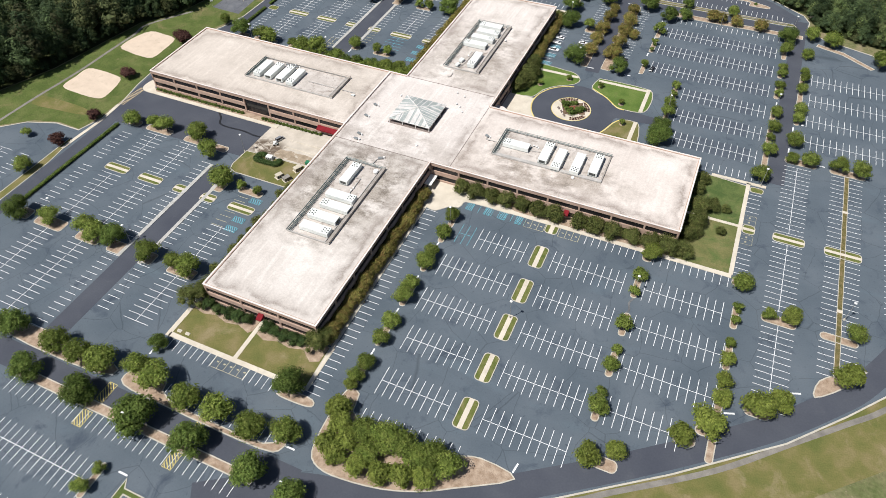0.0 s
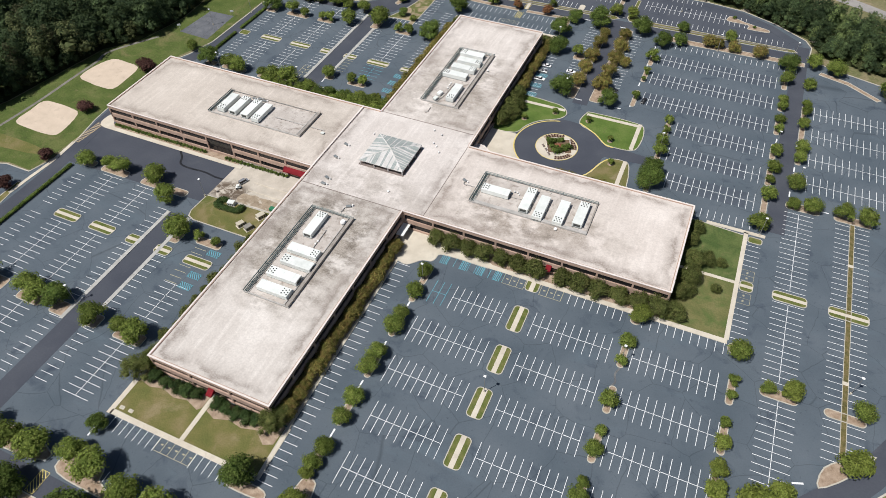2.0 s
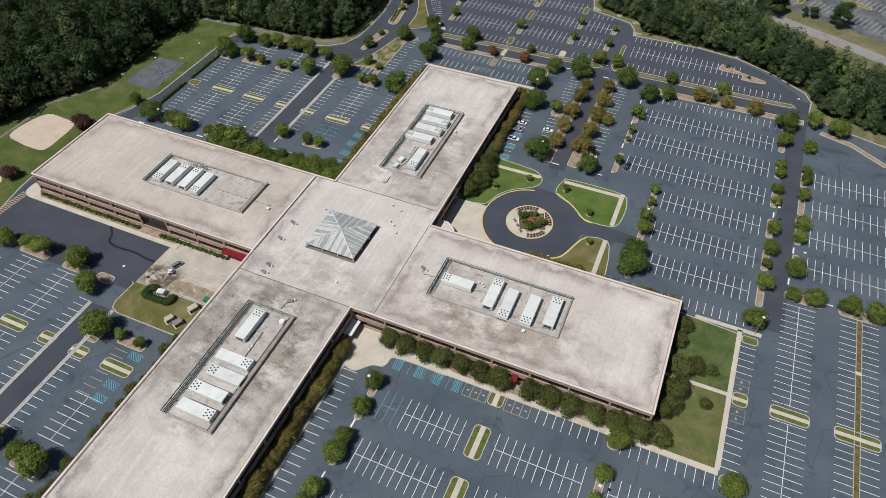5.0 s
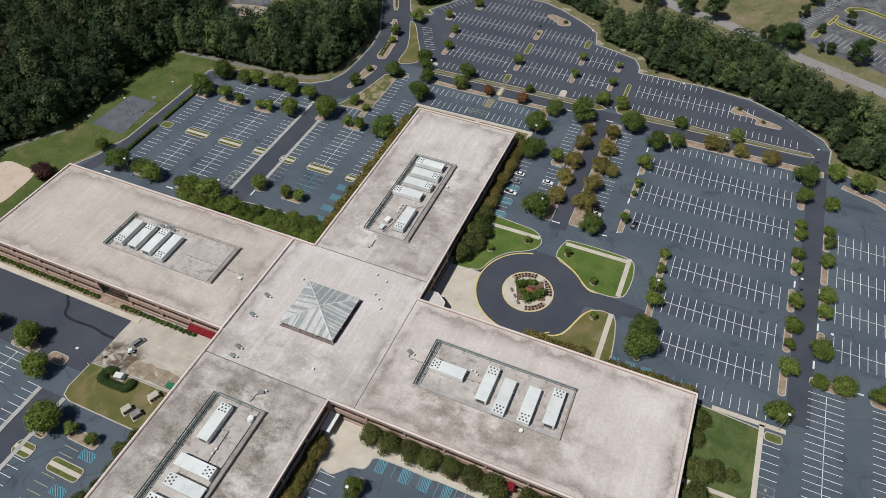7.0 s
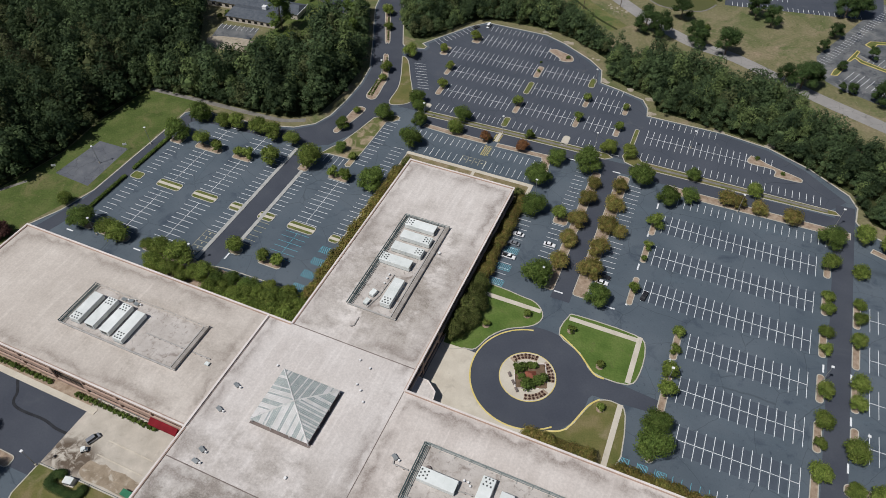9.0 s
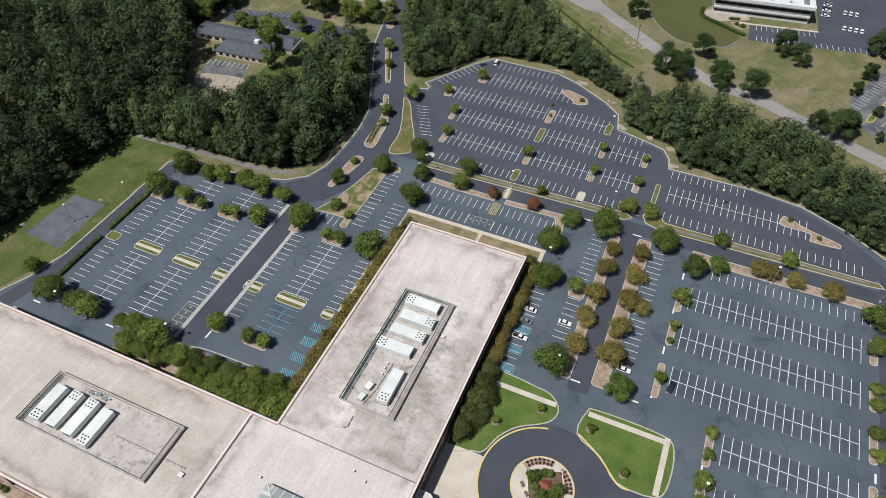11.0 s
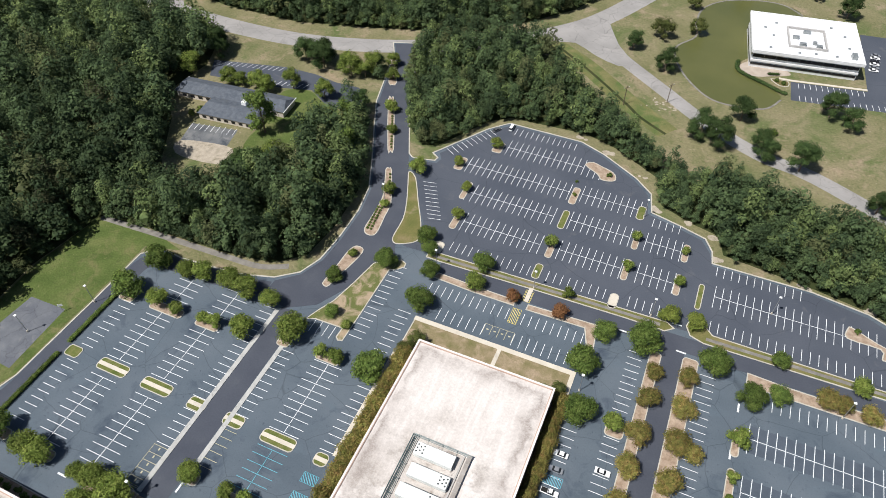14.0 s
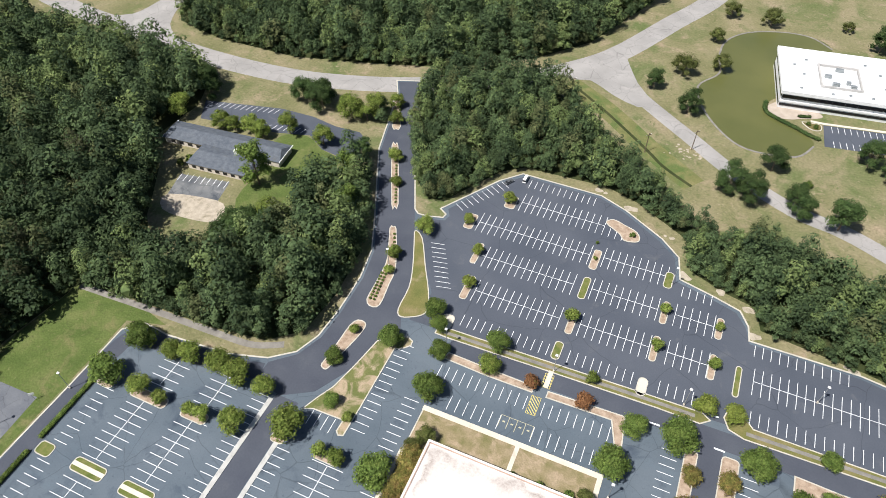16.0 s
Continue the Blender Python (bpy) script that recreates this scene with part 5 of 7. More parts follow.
# ---- plants ----
def leaves(n, lobes, leaf, seed, flat=0.85, cores=99, core=1.0, ragged=1.0, jitter=0.36):
    """Leaf sprays scattered over the lobes (x, y, z, radius) of a crown, with a rough core in each lobe."""
    rng = np.random.default_rng(seed)
    lobes = np.array(lobes)
    pick = rng.choice(len(lobes), n, p=lobes[:, 3] ** 2 / (lobes[:, 3] ** 2).sum())
    d = rng.normal(size=(n, 3))
    d /= np.linalg.norm(d, axis=1)[:, None]
    d[:, 2] = np.where(d[:, 2] < -0.35, -d[:, 2], d[:, 2])
    rad = lobes[pick, 3] * (0.97 + ragged * rng.uniform(-0.15, 0.15, n))
    c = lobes[pick, :3] + d * rad[:, None] * np.array([1, 1, flat])
    normal = d + rng.normal(size=(n, 3)) * jitter + np.array([0, 0, 0.35])
    normal /= np.linalg.norm(normal, axis=1)[:, None]
    side = np.cross(normal, rng.normal(size=(n, 3)))
    side /= np.linalg.norm(side, axis=1)[:, None]
    up = np.cross(normal, side)
    s = leaf * rng.uniform(0.6, 1.3, n)[:, None]
    verts = np.stack([c - side * s, c + side * s, c + up * s * 1.25], 1).reshape(-1, 3)
    faces = np.arange(3 * n).reshape(n, 3).tolist()
    verts = verts.tolist()
    ball = bmesh.new()
    bmesh.ops.create_icosphere(ball, subdivisions=1, radius=1)
    for x, y, z, r in lobes[:cores]:
        start = len(verts)
        for v in ball.verts:
            k = r * core * rng.uniform(0.72, 0.92)
            verts.append([x + v.co.x * k, y + v.co.y * k, z + v.co.z * k * flat])
        faces += [[start + v.index for v in f.verts] for f in ball.faces]
    ball.free()
    return verts, faces


def crown_lobes(radius, base, top, seed, count=11, loose=1.0):
    rng = random.Random(seed)
    mid = (base + top) / 2
    lobes = [(0, 0, mid + 0.12 * (top - base), radius * 0.7)]
    for k in range(count):
        a, h = 2.4 * k + rng.uniform(-0.4, 0.4), rng.uniform(0.12, 0.8)
        q = radius * (0.66 - 0.45 * max(0, h - 0.35)) * rng.uniform(0.75, 1.1) * loose
        lobes.append((q * math.cos(a), q * math.sin(a), base + (top - base) * h, radius * rng.uniform(0.34, 0.5) / loose))
    return lobes


def plant_mesh(name, verts, faces, mat):
    mesh = bpy.data.meshes.new(name)
    mesh.from_pydata(verts, [], faces)
    mesh.materials.append(mat)
    return mesh


def make_tree(name, label, category, radius, height, mat, seed, n=520, leaf=0.55, trunk=True, base=None, loose=1.0):
    """A tree: tapered trunk with limbs, and a crown of leaf sprays in uneven lobes."""
    ob = tagged(new(name), label, category)
    base = height * 0.22 if base is None else base
    lobes = crown_lobes(radius, base, height - radius * 0.25, seed, 11 if loose == 1 else 15, loose)
    if trunk:
        bm = bmesh.new()
        bmesh.ops.create_cone(bm, cap_ends=True, segments=7, radius1=0.045 * radius + 0.1, radius2=0.02 * radius + 0.05, depth=height * 0.6, matrix=Matrix.Translation((0, 0, height * 0.3)))
        for x, y, z, r in lobes[1:5]:
            tube(bm, (0, 0, height * 0.25), (x * 0.8, y * 0.8, z * 0.9), 0.015 * radius + 0.03, 5)
        part("trunk", bm, BARK, ob)
    crown = new("crown", plant_mesh("crown", *leaves(2 * n, lobes, leaf * 0.76, seed, core=0.82, ragged=1.8), mat))
    crown.parent = ob
    return ob


KINDS = {}


def kind_of(key, variants, *args, **kw):
    KINDS[key] = []
    for v in range(variants):
        ob = make_tree(*args[:5], args[5], hash_seed(key, v), **kw)
        KINDS[key].append([ob, False])


def hash_seed(key, v):
    return sum(ord(c) * (i + 1) for i, c in enumerate(key)) % 1000 + 17 * v


kind_of("round", 5, "tree", "round leafy green tree on a mulch island", "tree", 4.1, 7.4, LEAF, n=950, leaf=0.36)
kind_of("small", 3, "small_tree", "small young green tree on a narrow island", "tree", 2.3, 4.4, LEAF, n=420, leaf=0.27)
kind_of("big", 4, "tree", "large dark green broadleaf tree with a dense crown", "tree", 5.2, 9.5, LEAF_DARK, n=1700, leaf=0.42)
kind_of("bright", 3, "tree", "yellowish green round tree", "tree", 3.4, 6.4, LEAF_YELLOW, n=850, leaf=0.36)
kind_of("rust", 4, "crepe_myrtle", "crepe myrtle tree with brownish green leaves", "tree", 3.9, 6.4, LEAF_RUST, n=800, leaf=0.36, base=1.0)
kind_of("red", 2, "tree", "round tree with reddish brown leaves", "tree", 3.0, 5.4, LEAF_RED, n=480, leaf=0.4)
kind_of("plum", 2, "tree", "dark plum-coloured ornamental tree", "tree", 3.6, 5.4, LEAF_PLUM, n=520, leaf=0.42)
kind_of("wall", 4, "tree", "dense dark green tree close to the facade", "tree", 4.1, 7.2, LEAF_DARK, n=1100, leaf=0.36, base=0.8)
kind_of("olive", 4, "tree", "dense olive green tree close to the facade", "tree", 4.1, 7.2, LEAF_OLIVE, n=1100, leaf=0.36, base=0.8)
kind_of("deep", 3, "shrub", "dense deep green shrub against the end wall", "shrub", 3.6, 5.6, LEAF_DEEP, n=900, leaf=0.3, trunk=False, base=0.6)
kind_of("shrub", 3, "shrub", "low rounded green shrub", "shrub", 1.1, 1.6, LEAF_DARK, n=130, leaf=0.22, trunk=False, base=0.1)
kind_of("red_shrub", 2, "flower_clump", "low reddish brown flower clump", "shrub", 0.95, 1.2, LEAF_PLUM, n=70, leaf=0.2, trunk=False, base=0.05)
kind_of("lone", 3, "tree", "tall dark green tree standing in the meadow", "tree", 6.3, 18.5, LEAF_DEEP, n=2000, leaf=0.46, loose=1.2, base=0.9)
kind_of("spire", 2, "tree", "tall narrow dark green tree beside the house", "tree", 4.0, 17.0, LEAF_DARK, n=1300, leaf=0.42, loose=1.1, base=0.9)
kind_of("airy", 2, "tree", "loose pale green tree beside the pond", "tree", 6.4, 12.5, LEAF_OLIVE, n=1200, leaf=0.42, loose=1.3)
kind_of("garden", 3, "tree", "broad leafy green tree beside the house", "tree", 5.6, 13.5, LEAF, n=1500, leaf=0.44, loose=1.15)
PLANTED = [0]


def plant(key, spots, size=1.0, group=""):
    for x, y, *s in spots:
        PLANTED[0] += 1
        entry = KINDS[key][PLANTED[0] % len(KINDS[key])]
        k = size * (s[0] if s else 1) * (0.92 + 0.16 * ((PLANTED[0] * 37) % 100) / 100)
        m = pose(x, y, 0, 0, 0, (PLANTED[0] * 137) % 360) @ Matrix.Scale(k, 4)
        if not entry[1]:
            entry[0].matrix_basis, entry[1] = m, True
            if group:
                tagged(entry[0], group=group)
        else:
            first = entry[0].matrix_basis.copy()
            entry[0].scale = (1, 1, 1)
            ob = copy_thing(entry[0], m)
            ob.matrix_basis = m
            entry[0].matrix_basis = first
            if group:
                tagged(ob, group=group)


G = "trees in the car park"
plant("round", [(-74.5, 178, 0.95), (-74.2, 168.3, 0.9), (-74, 157, 0.95), (-74.3, 151.5, 1.05), (-74.4, 139, 0.9), (-74.5, 132.5, 1.1), (-73.6, 121, 0.95), (-73.4, 113, 0.85), (-73.6, 102.4, 0.9), (-74.3, 96.3, 0.8)], 0.92, G)
plant("round", [(3.5, 188, 1.0), (2.4, 177, 0.95), (2.1, 152.2, 1.0), (2.1, 134.5, 0.95), (2, 117, 1.15)], 0.8, G)
plant("small", [(2, 168.7), (2.6, 141.2), (1.8, 123.1), (37.6, 169.8), (37.3, 159.1), (37.5, 176)], 0.95, G)
plant("bright", [(37.4, 151.7), (37.5, 142.5), (37.6, 136), (28, 117.5, 1.35), (34.8, 124, 1.75), (3.4, 99.6, 1.2), (11, 104.6, 1.1), (48.4, 136.2, 1.6), (55, 141, 1.45), (55.4, 178.2, 1.2), (74, 159, 1.4), (-74.3, 93.2, 0.8)], 0.92, G)
plant("round", [(37.8, 187.5), (48.2, 177, 0.6), (76.2, 178.8), (36.9, 252.4, 1.05), (48.7, 269.4, 0.75), (55.8, 270.4), (67.4, 271.2, 0.95), (75.8, 270.8, 1.15)], 1.0, G)
plant("round", [(38.3, 344.3, 0.7), (38.5, 338.2, 0.7), (38.4, 327.2, 0.75), (38.6, 319.6, 0.65), (39, 302, 0.95), (38.9, 290.4, 0.95), (38.4, 271.4), (48.9, 344.7, 0.7), (49.1, 337.6, 0.75), (48.7, 326.8, 0.8), (49.2, 308.9), (48.8, 301, 0.85), (48.3, 282.8, 1.05), (48.5, 270, 0.8), (38.2, 361), (49, 360.8)], 0.9, G)
plant("small", [(38.2, 282), (-8.7, 307), (-8.5, 299.6), (-8.4, 281.8, 1.5), (-8.8, 289.4, 1.4), (-27.3, 344.4), (-27.2, 337.4, 0.6), (-27.4, 320.6, 1.15), (-27.4, 357, 1.7), (-64, 346.5, 1.5), (-110, 382.7, 1.0), (-92, 392.4, 1.1), (-105.4, 414.8, 1.2), (-75.3, 431.6, 1.1), (-74.8, 414.6, 1.1), (-55.8, 431.7, 0.9), (-55.4, 414.5, 1.1)], 1.0, G)
plant("bright", [(-147.4, 464.8, 0.85), (-158.8, 446.5, 0.8), (-149, 432, 0.7), (-146, 415, 0.8), (-105.4, 447, 0.3), (-46.8, 397, 1.0), (-55.6, 396.4, 1.1)], 1.0, G)
plant("big", [(-9, 268, 0.95), (-8.4, 260.5, 1.05), (37.8, 374, 1.1), (-25, 373.3, 0.95), (-17, 378, 0.75), (-38.4, 381.5, 1.15), (-61.8, 381.5, 1.15), (-79.3, 364.5, 1.05), (-75.4, 380, 0.85), (-75, 346.5, 1.0), (-62.4, 311.3, 1.25), (-38.8, 310.4, 0.95), (-126, 393.2, 0.85), (-17.8, 392.3, 0.7)], 0.98, G)
plant("round", [(7.6, 391.6, 0.9), (-125.6, 383.2, 0.95), (37, 378, 0.6), (60, 378, 1.2), (84, 366, 1.5), (50, 381, 1.1)], 1.0, G)
plant("rust", [(-2.5, 382.8, 1.0), (2.3, 382.6, 0.95), (10.4, 382, 0.95), (23.4, 381.5, 1.05)], 1.0, G)
plant("rust", [(-56, 371.3, 0.85), (-55.8, 360.2), (-56.2, 346.7), (-56.8, 335, 1.05), (-56.8, 321.9), (-45.3, 372.9), (-44.9, 360.7, 1.1), (-44.3, 347.9, 1.1), (-39.4, 346.7, 0.9), (-44.5, 334.3, 1.1), (-44.5, 322.5, 1.15)], 1.05, G)
plant("red", [(-110.2, 383, 1.0), (-92.4, 382.8, 1.05)], 1.0, G)
plant("round", [(-241.2, 178, 1.0), (-230, 180, 0.8), (-223, 180, 0.95), (-205, 181, 1.15), (-192.4, 172.4, 1.05), (-174.8, 159, 1.15), (-226.3, 112.1), (-208.4, 113.8, 1.05), (-202, 112, 1.0), (-155.7, 112, 1.15), (-164.5, 113.2, 0.7), (-175.7, 112.3, 1.1)], 1.15, G)
plant("big", [(-242.3, 110, 1.05), (-193.9, 113.5, 0.95), (-143.5, 80.7, 0.7), (-92.5, 84.4, 1.1)], 0.98, G)
plant("small", [(-165.8, 160), (-157.2, 160), (-209.6, 329, 1.1), (-204.4, 329.4, 1.5), (-163, 280, 1.3), (-156.6, 279.8, 1.2), (-163, 333.6, 1.3), (-157, 333.4, 1.4), (-220.8, 328.4, 1.2), (-130, 37.5), (-131, 30.7, 1.2)], 1.0, G)
plant("big", [(-176.8, 54), (-153.8, 54.5), (-130, 54.5, 1.15), (-109.5, 55, 1.1), (-87.1, 54.2), (-71.7, 53, 0.8), (-196.2, 66), (-242, 267, 0.95), (-243, 329, 0.95), (-242.4, 345, 0.95), (-143.2, 333.5, 0.98)], 1.1, G)
plant("round", [(-176.2, 66.3, 1.1), (-165.3, 66, 1.0), (-156, 66.7, 1.05), (-143.5, 70, 0.95), (-133.7, 68, 1.2), (-120.3, 66.6, 0.95), (-107.7, 66.9, 1.15), (-95.2, 66.6, 1.0), (-83.8, 69.2, 1.1)], 1.22, G)
plant("round", [(-228.8, 266.5), (-223.1, 266.5, 0.95), (-207.9, 266.6, 0.7), (-202, 267.4, 0.9), (-192, 266.4, 1.1), (-229.7, 329, 0.95), (-229.2, 345, 0.8), (-222.1, 346, 1.0), (-210.8, 347.2, 1.0), (-202.2, 346, 1.0), (-191.2, 345.2, 0.95), (-176.2, 336.5, 1.25), (-193.1, 330.3, 0.95), (-176.5, 280.1, 0.8)], 1.2, G)
plant("big", [(-176, 365.6, 0.62), (-161.6, 380, 0.8), (-168.4, 350.4, 0.55), (-152.2, 398, 0.75), (-148.4, 392.2, 0.7), (-143.4, 382, 0.75), (-140.9, 366.8, 1.0), (-79.6, 365.6, 0.2)], 1.0, G)
plant("round", [(-160.8, 347.2, 0.5), (-175.6, 379, 0.45), (-217, 496, 0.95), (-204.7, 470.6, 0.9), (-197, 455.5, 0.75), (-178.9, 417, 0.85), (-177, 409, 0.5), (-173.2, 434.5, 1.15)], 1.0, G)
G = "trees along the facade"
plant("olive", [(-77.6, 195.4, 0.95), (-71, 195.2), (-64.3, 195.2), (-57.6, 195.3), (-50.6, 195.4), (-43.6, 195.1), (-37, 195, 1.05), (-26.5, 195.2), (-19.8, 194.8, 1.05), (-12.8, 194.8), (-5.4, 195), (2, 195.2), (9, 194.7, 1.1), (15, 195.6, 1.0)], 1.0, G)
plant("bright", [(4.2, 189.8, 1.1)], 1.0, G)
plant("olive", [(15, 241, 0.85), (14, 234, 0.8), (17, 223, 1.05), (21, 225.5, 0.9), (17, 214.5, 1.1), (14.3, 205, 0.8), (26.6, 226.5, 0.55), (26.6, 213, 0.5), (17, 208, 0.9)], 1.0, G)
plant("airy", [(-145, 101.4, 0.78), (-143, 105, 0.6), (-92.6, 102.4, 0.72), (-91.4, 106, 0.55)], 1.0, G)
plant("deep", [(-138.6, 101.6), (-134, 101.4), (-129.6, 101.6), (-125.4, 101.5), (-121.6, 102), (-112.8, 101.6, 1.05), (-109.4, 101.2), (-105.4, 101.2), (-101.6, 101.4), (-98, 101.8)], 0.72, G)
plant("rust", [(-91 + 0.4 * math.sin(k), 106 + 3.1 * k, 0.78 + 0.1 * math.sin(2.3 * k)) for k in range(27)], 1.0, G)
plant("rust", [(-81.4 + 0.4 * math.sin(k), 303 + 3.2 * k, 0.8 + 0.1 * math.sin(2.3 * k)) for k in range(15)], 1.0, G)
plant("olive", [(-80.4, 300, 1.0), (-80, 294, 1.1), (-79.6, 288, 1.1), (-80.2, 282, 1.1), (-80.8, 276.5, 1.0), (-77, 291, 0.8), (-77, 284, 0.8)], 1.0, G)
plant("rust", [(-135.4 + 0.4 * math.sin(k), 270 + 3.2 * k, 0.98 + 0.1 * math.sin(2.3 * k)) for k in range(24)], 1.0, G)
plant("olive", [(-144.6 + 0.5 * math.sin(k), 110 + 5.6 * k, 0.78 + 0.1 * math.sin(2.3 * k)) for k in range(11)], 1.0, G)
plant("rust", [(-143.4, 113 + 11.2 * k, 0.7) for k in range(5)], 1.0, G)
plant("rust", [(-44 + 4.4 * k, 248.4, 0.95) for k in range(5)] + [(-16 + 4.2 * k, 248.2, 0.9) for k in range(7)], 1.0, G)
rng = random.Random(11)
plant("round", [(-200 + 4.6 * k + rng.uniform(-1, 1), 257.5 + rng.uniform(-0.5, 5) + 0.25 * k, rng.uniform(0.6, 1.0)) for k in range(14)], 1.0, G)
plant("wall", [(-172 + 5 * k + rng.uniform(-1, 1), 264 + rng.uniform(-1, 2), rng.uniform(0.7, 0.95)) for k in range(8)], 1.0, G)
plant("round", [(-150, 257, 1.0), (-144, 257.5, 1.05), (-138, 258, 1.05), (-135.5, 263, 1.0), (-141, 263, 1.0), (-147, 262, 1.05), (-154, 256.6, 0.95), (-160, 257, 1.0), (-166, 256.4, 0.9), (-172, 257, 0.9)], 1.08, G)
plant("bright", [(-143, 267.5, 1.0), (-152, 268, 0.9), (-136, 268, 0.9)], 1.0, G)
plant("bright", [(-196 + 9 * k + rng.uniform(-2, 2), 260 + rng.uniform(-2, 3), rng.uniform(0.6, 0.9)) for k in range(6)], 1.0, G)
plant("plum", [(-272, 208.5), (-262, 174, 0.85), (-264, 152.5, 0.85), (-271.4, 250, 0.95), (-267.5, 249, 0.95)], 1.15)
plant("round", [(-282, 151, 0.6), (-263, 132, 1.1), (-258.6, 274, 0.8)], 1.0)
G = "trees in the clump"
plant("round", [(-61.3, 79.5, 1.25), (-54.5, 80, 1.3), (-48.3, 79.8, 1.25), (-38.6, 80.2, 1.35), (-43, 77.5, 1.2), (-57.5, 73, 0.95), (-33.5, 79.6, 1.2)], 1.0, G)
plant("bright", [(-72.7, 83, 1.3), (-69.6, 78.5, 1.25), (-70, 71.5, 1.2), (-66.4, 69.8, 1.15), (-58.8, 69, 1.1), (-50.8, 69.4, 1.2), (-45, 71.4, 1.1), (-38.6, 73.4, 1.1), (-65, 75, 1.2)], 1.0, G)
plant("small", [(-72.2, 284.6, 0.72), (-60, 294.4, 0.72), (-43.6, 294, 0.72), (-30.6, 283.6, 0.76), (-26.4, 268, 0.72)], 1.0, "young trees on the lawns")
for x, y in ((-72.2, 284.6), (-60, 294.4), (-43.6, 294), (-30.6, 283.6), (-26.4, 268)):
    ring = thing("mulch_ring", "pale mulch ring under a young lawn tree", "mulch ring", "mulch rings", pose(x, y, 0.12))
    part("mulch", slab([(1.3 * math.cos(radians(a)) * (1 + 0.12 * math.sin(3 * a)), 1.3 * math.sin(radians(a))) for a in range(0, 360, 24)], 0, 0.05), MULCH, ring)
plant("shrub", [(-55.4, 271.8, 2.0), (-54.2, 273.4, 1.6), (-51, 266.6, 2.2), (-49.4, 267.6, 1.5), (-46.9, 270.8, 2.1), (-48.2, 269.4, 1.7), (-50.8, 274.8, 1.5), (-52.4, 274.6, 1.3), (-53.6, 269.4, 1.2)], 1.0, "shrubs in the round bed")
plant("red_shrub", [(-51.8 + r * math.cos(radians(a)), 270.4 + r * math.sin(radians(a)), 0.55) for a0, a1 in ((86, 146), (10, 60), (-76, -26)) for r in (7.4, 8.5) for a in range(a0, a1 + 1, 9)], 1.0, "flowers on the round")
plant("shrub", [(-250 + 2.0 * k, 205.2, 0.95) for k in range(49) if abs(k - 29) > 2], 1.0, "clipped shrubs along the facade")
plant("shrub", [(-251 + 1.9 * k + 0.4 * math.sin(3 * k), 255.4 + 0.5 * math.sin(1.7 * k), 0.75 + 0.3 * math.sin(2.1 * k) ** 2) for k in range(25)], 1.0, "low shrubs behind the west wing")
plant("shrub", [(-110, 349.6, 1.5), (-105.5, 350, 1.7), (-101, 349.6, 1.4), (-97, 350.2, 1.6), (-93, 349.5, 1.3), (-88, 351, 1.8), (-118, 349.4, 1.2), (-124, 349.6, 1.3)], 1.0, "shrubs at the end wall")
plant("airy", [(-134.6, 351, 0.5), (-137.5, 347, 0.4), (-83.5, 352, 0.42)], 1.0, G)
plant("lone", [(-89, 560, 0.8), (-109, 575, 0.72), (-47, 530, 0.85), (-63, 509, 0.9), (-54.5, 505, 1.0), (-18.5, 502), (-33, 504, 0.8), (-2.6, 656, 0.95), (-8, 550, 0.9), (1, 543, 0.85), (-36, 510, 0.75), (20.5, 483, 0.95), (12.6, 486, 0.75), (25, 488, 0.8), (28.6, 524.6, 0.5), (34.4, 542, 0.62), (43.9, 488.3, 0.4), (39, 488, 0.35), (57, 484, 0.9), (38.6, 509, 0.35), (53, 525.6, 0.5), (39, 568, 1.0), (46, 572, 0.9)], 1.0, "trees in the meadow")
plant("airy", [(-79.5, 605, 0.8), (-97, 594, 0.95), (-86, 634, 0.72), (-59.5, 664, 0.9), (-82, 666, 0.75), (-19.4, 673, 0.55)], 1.0, "trees round the pond")
plant("shrub", [(-94.6, 465.4, 1.2), (18, 411, 0.9), (6.6, 417.6, 1.2), (-106.8, 456, 0.7)], 1.0, "shrubs on the far lot islands")
plant("shrub", [(-31.5, 525, 2.2), (-34, 572.4, 1.2), (-30.6, 571, 1.2)], 1.0, "shrubs beside the pond")
plant("lone", [(-269, 495, 0.92), (-263, 496, 0.85), (-256, 492, 0.95), (-259, 499, 0.8), (-318, 484, 0.95), (-313, 478, 0.8), (-219.5, 466, 0.75), (-245, 402, 0.85), (-239, 407, 0.85), (-246, 394, 0.8), (-238, 398, 0.9), (-231, 408, 0.85)], 1.0, "trees round the house")
plant("spire", [(-252.8, 431.8, 1.6), (-206.5, 429, 1.2), (-217, 449, 1.2)], 1.0, "trees round the house")
plant("garden", [(-292.8, 459.5, 0.78), (-286, 460, 0.72), (-277, 461.5, 0.85), (-271, 461, 0.76), (-260.4, 468.5, 0.98), (-241, 467.5, 0.85), (-239, 491, 1.05), (-231, 492, 0.8), (-229, 498, 0.95), (-222.5, 508, 0.7), (-224, 440, 0.95), (-222, 430, 1.0), (-235, 414, 1.1), (-317, 460, 1.0), (-290, 432, 0.35), (-293.5, 429, 0.3)], 1.0, "trees round the house")
plant("shrub", [(-176.8 + (0.8 if j else -0.8) - 0.22 * k, 394.5 + 1.6 * k, 0.6) for k in range(9) for j in range(2)] + [(-180.4 - 0.95 * k, 420 + 2.0 * k, 0.6) for k in range(5)] + [(-192.4 - 0.86 * k, 445.4 + 1.8 * k, 0.6) for k in range(18) if k not in (5, 6, 13, 14)] + [(-217 - 1.0 * k, 499 + 2.2 * k, 0.7) for k in range(6)], 1.0, "shrubs in the medians")


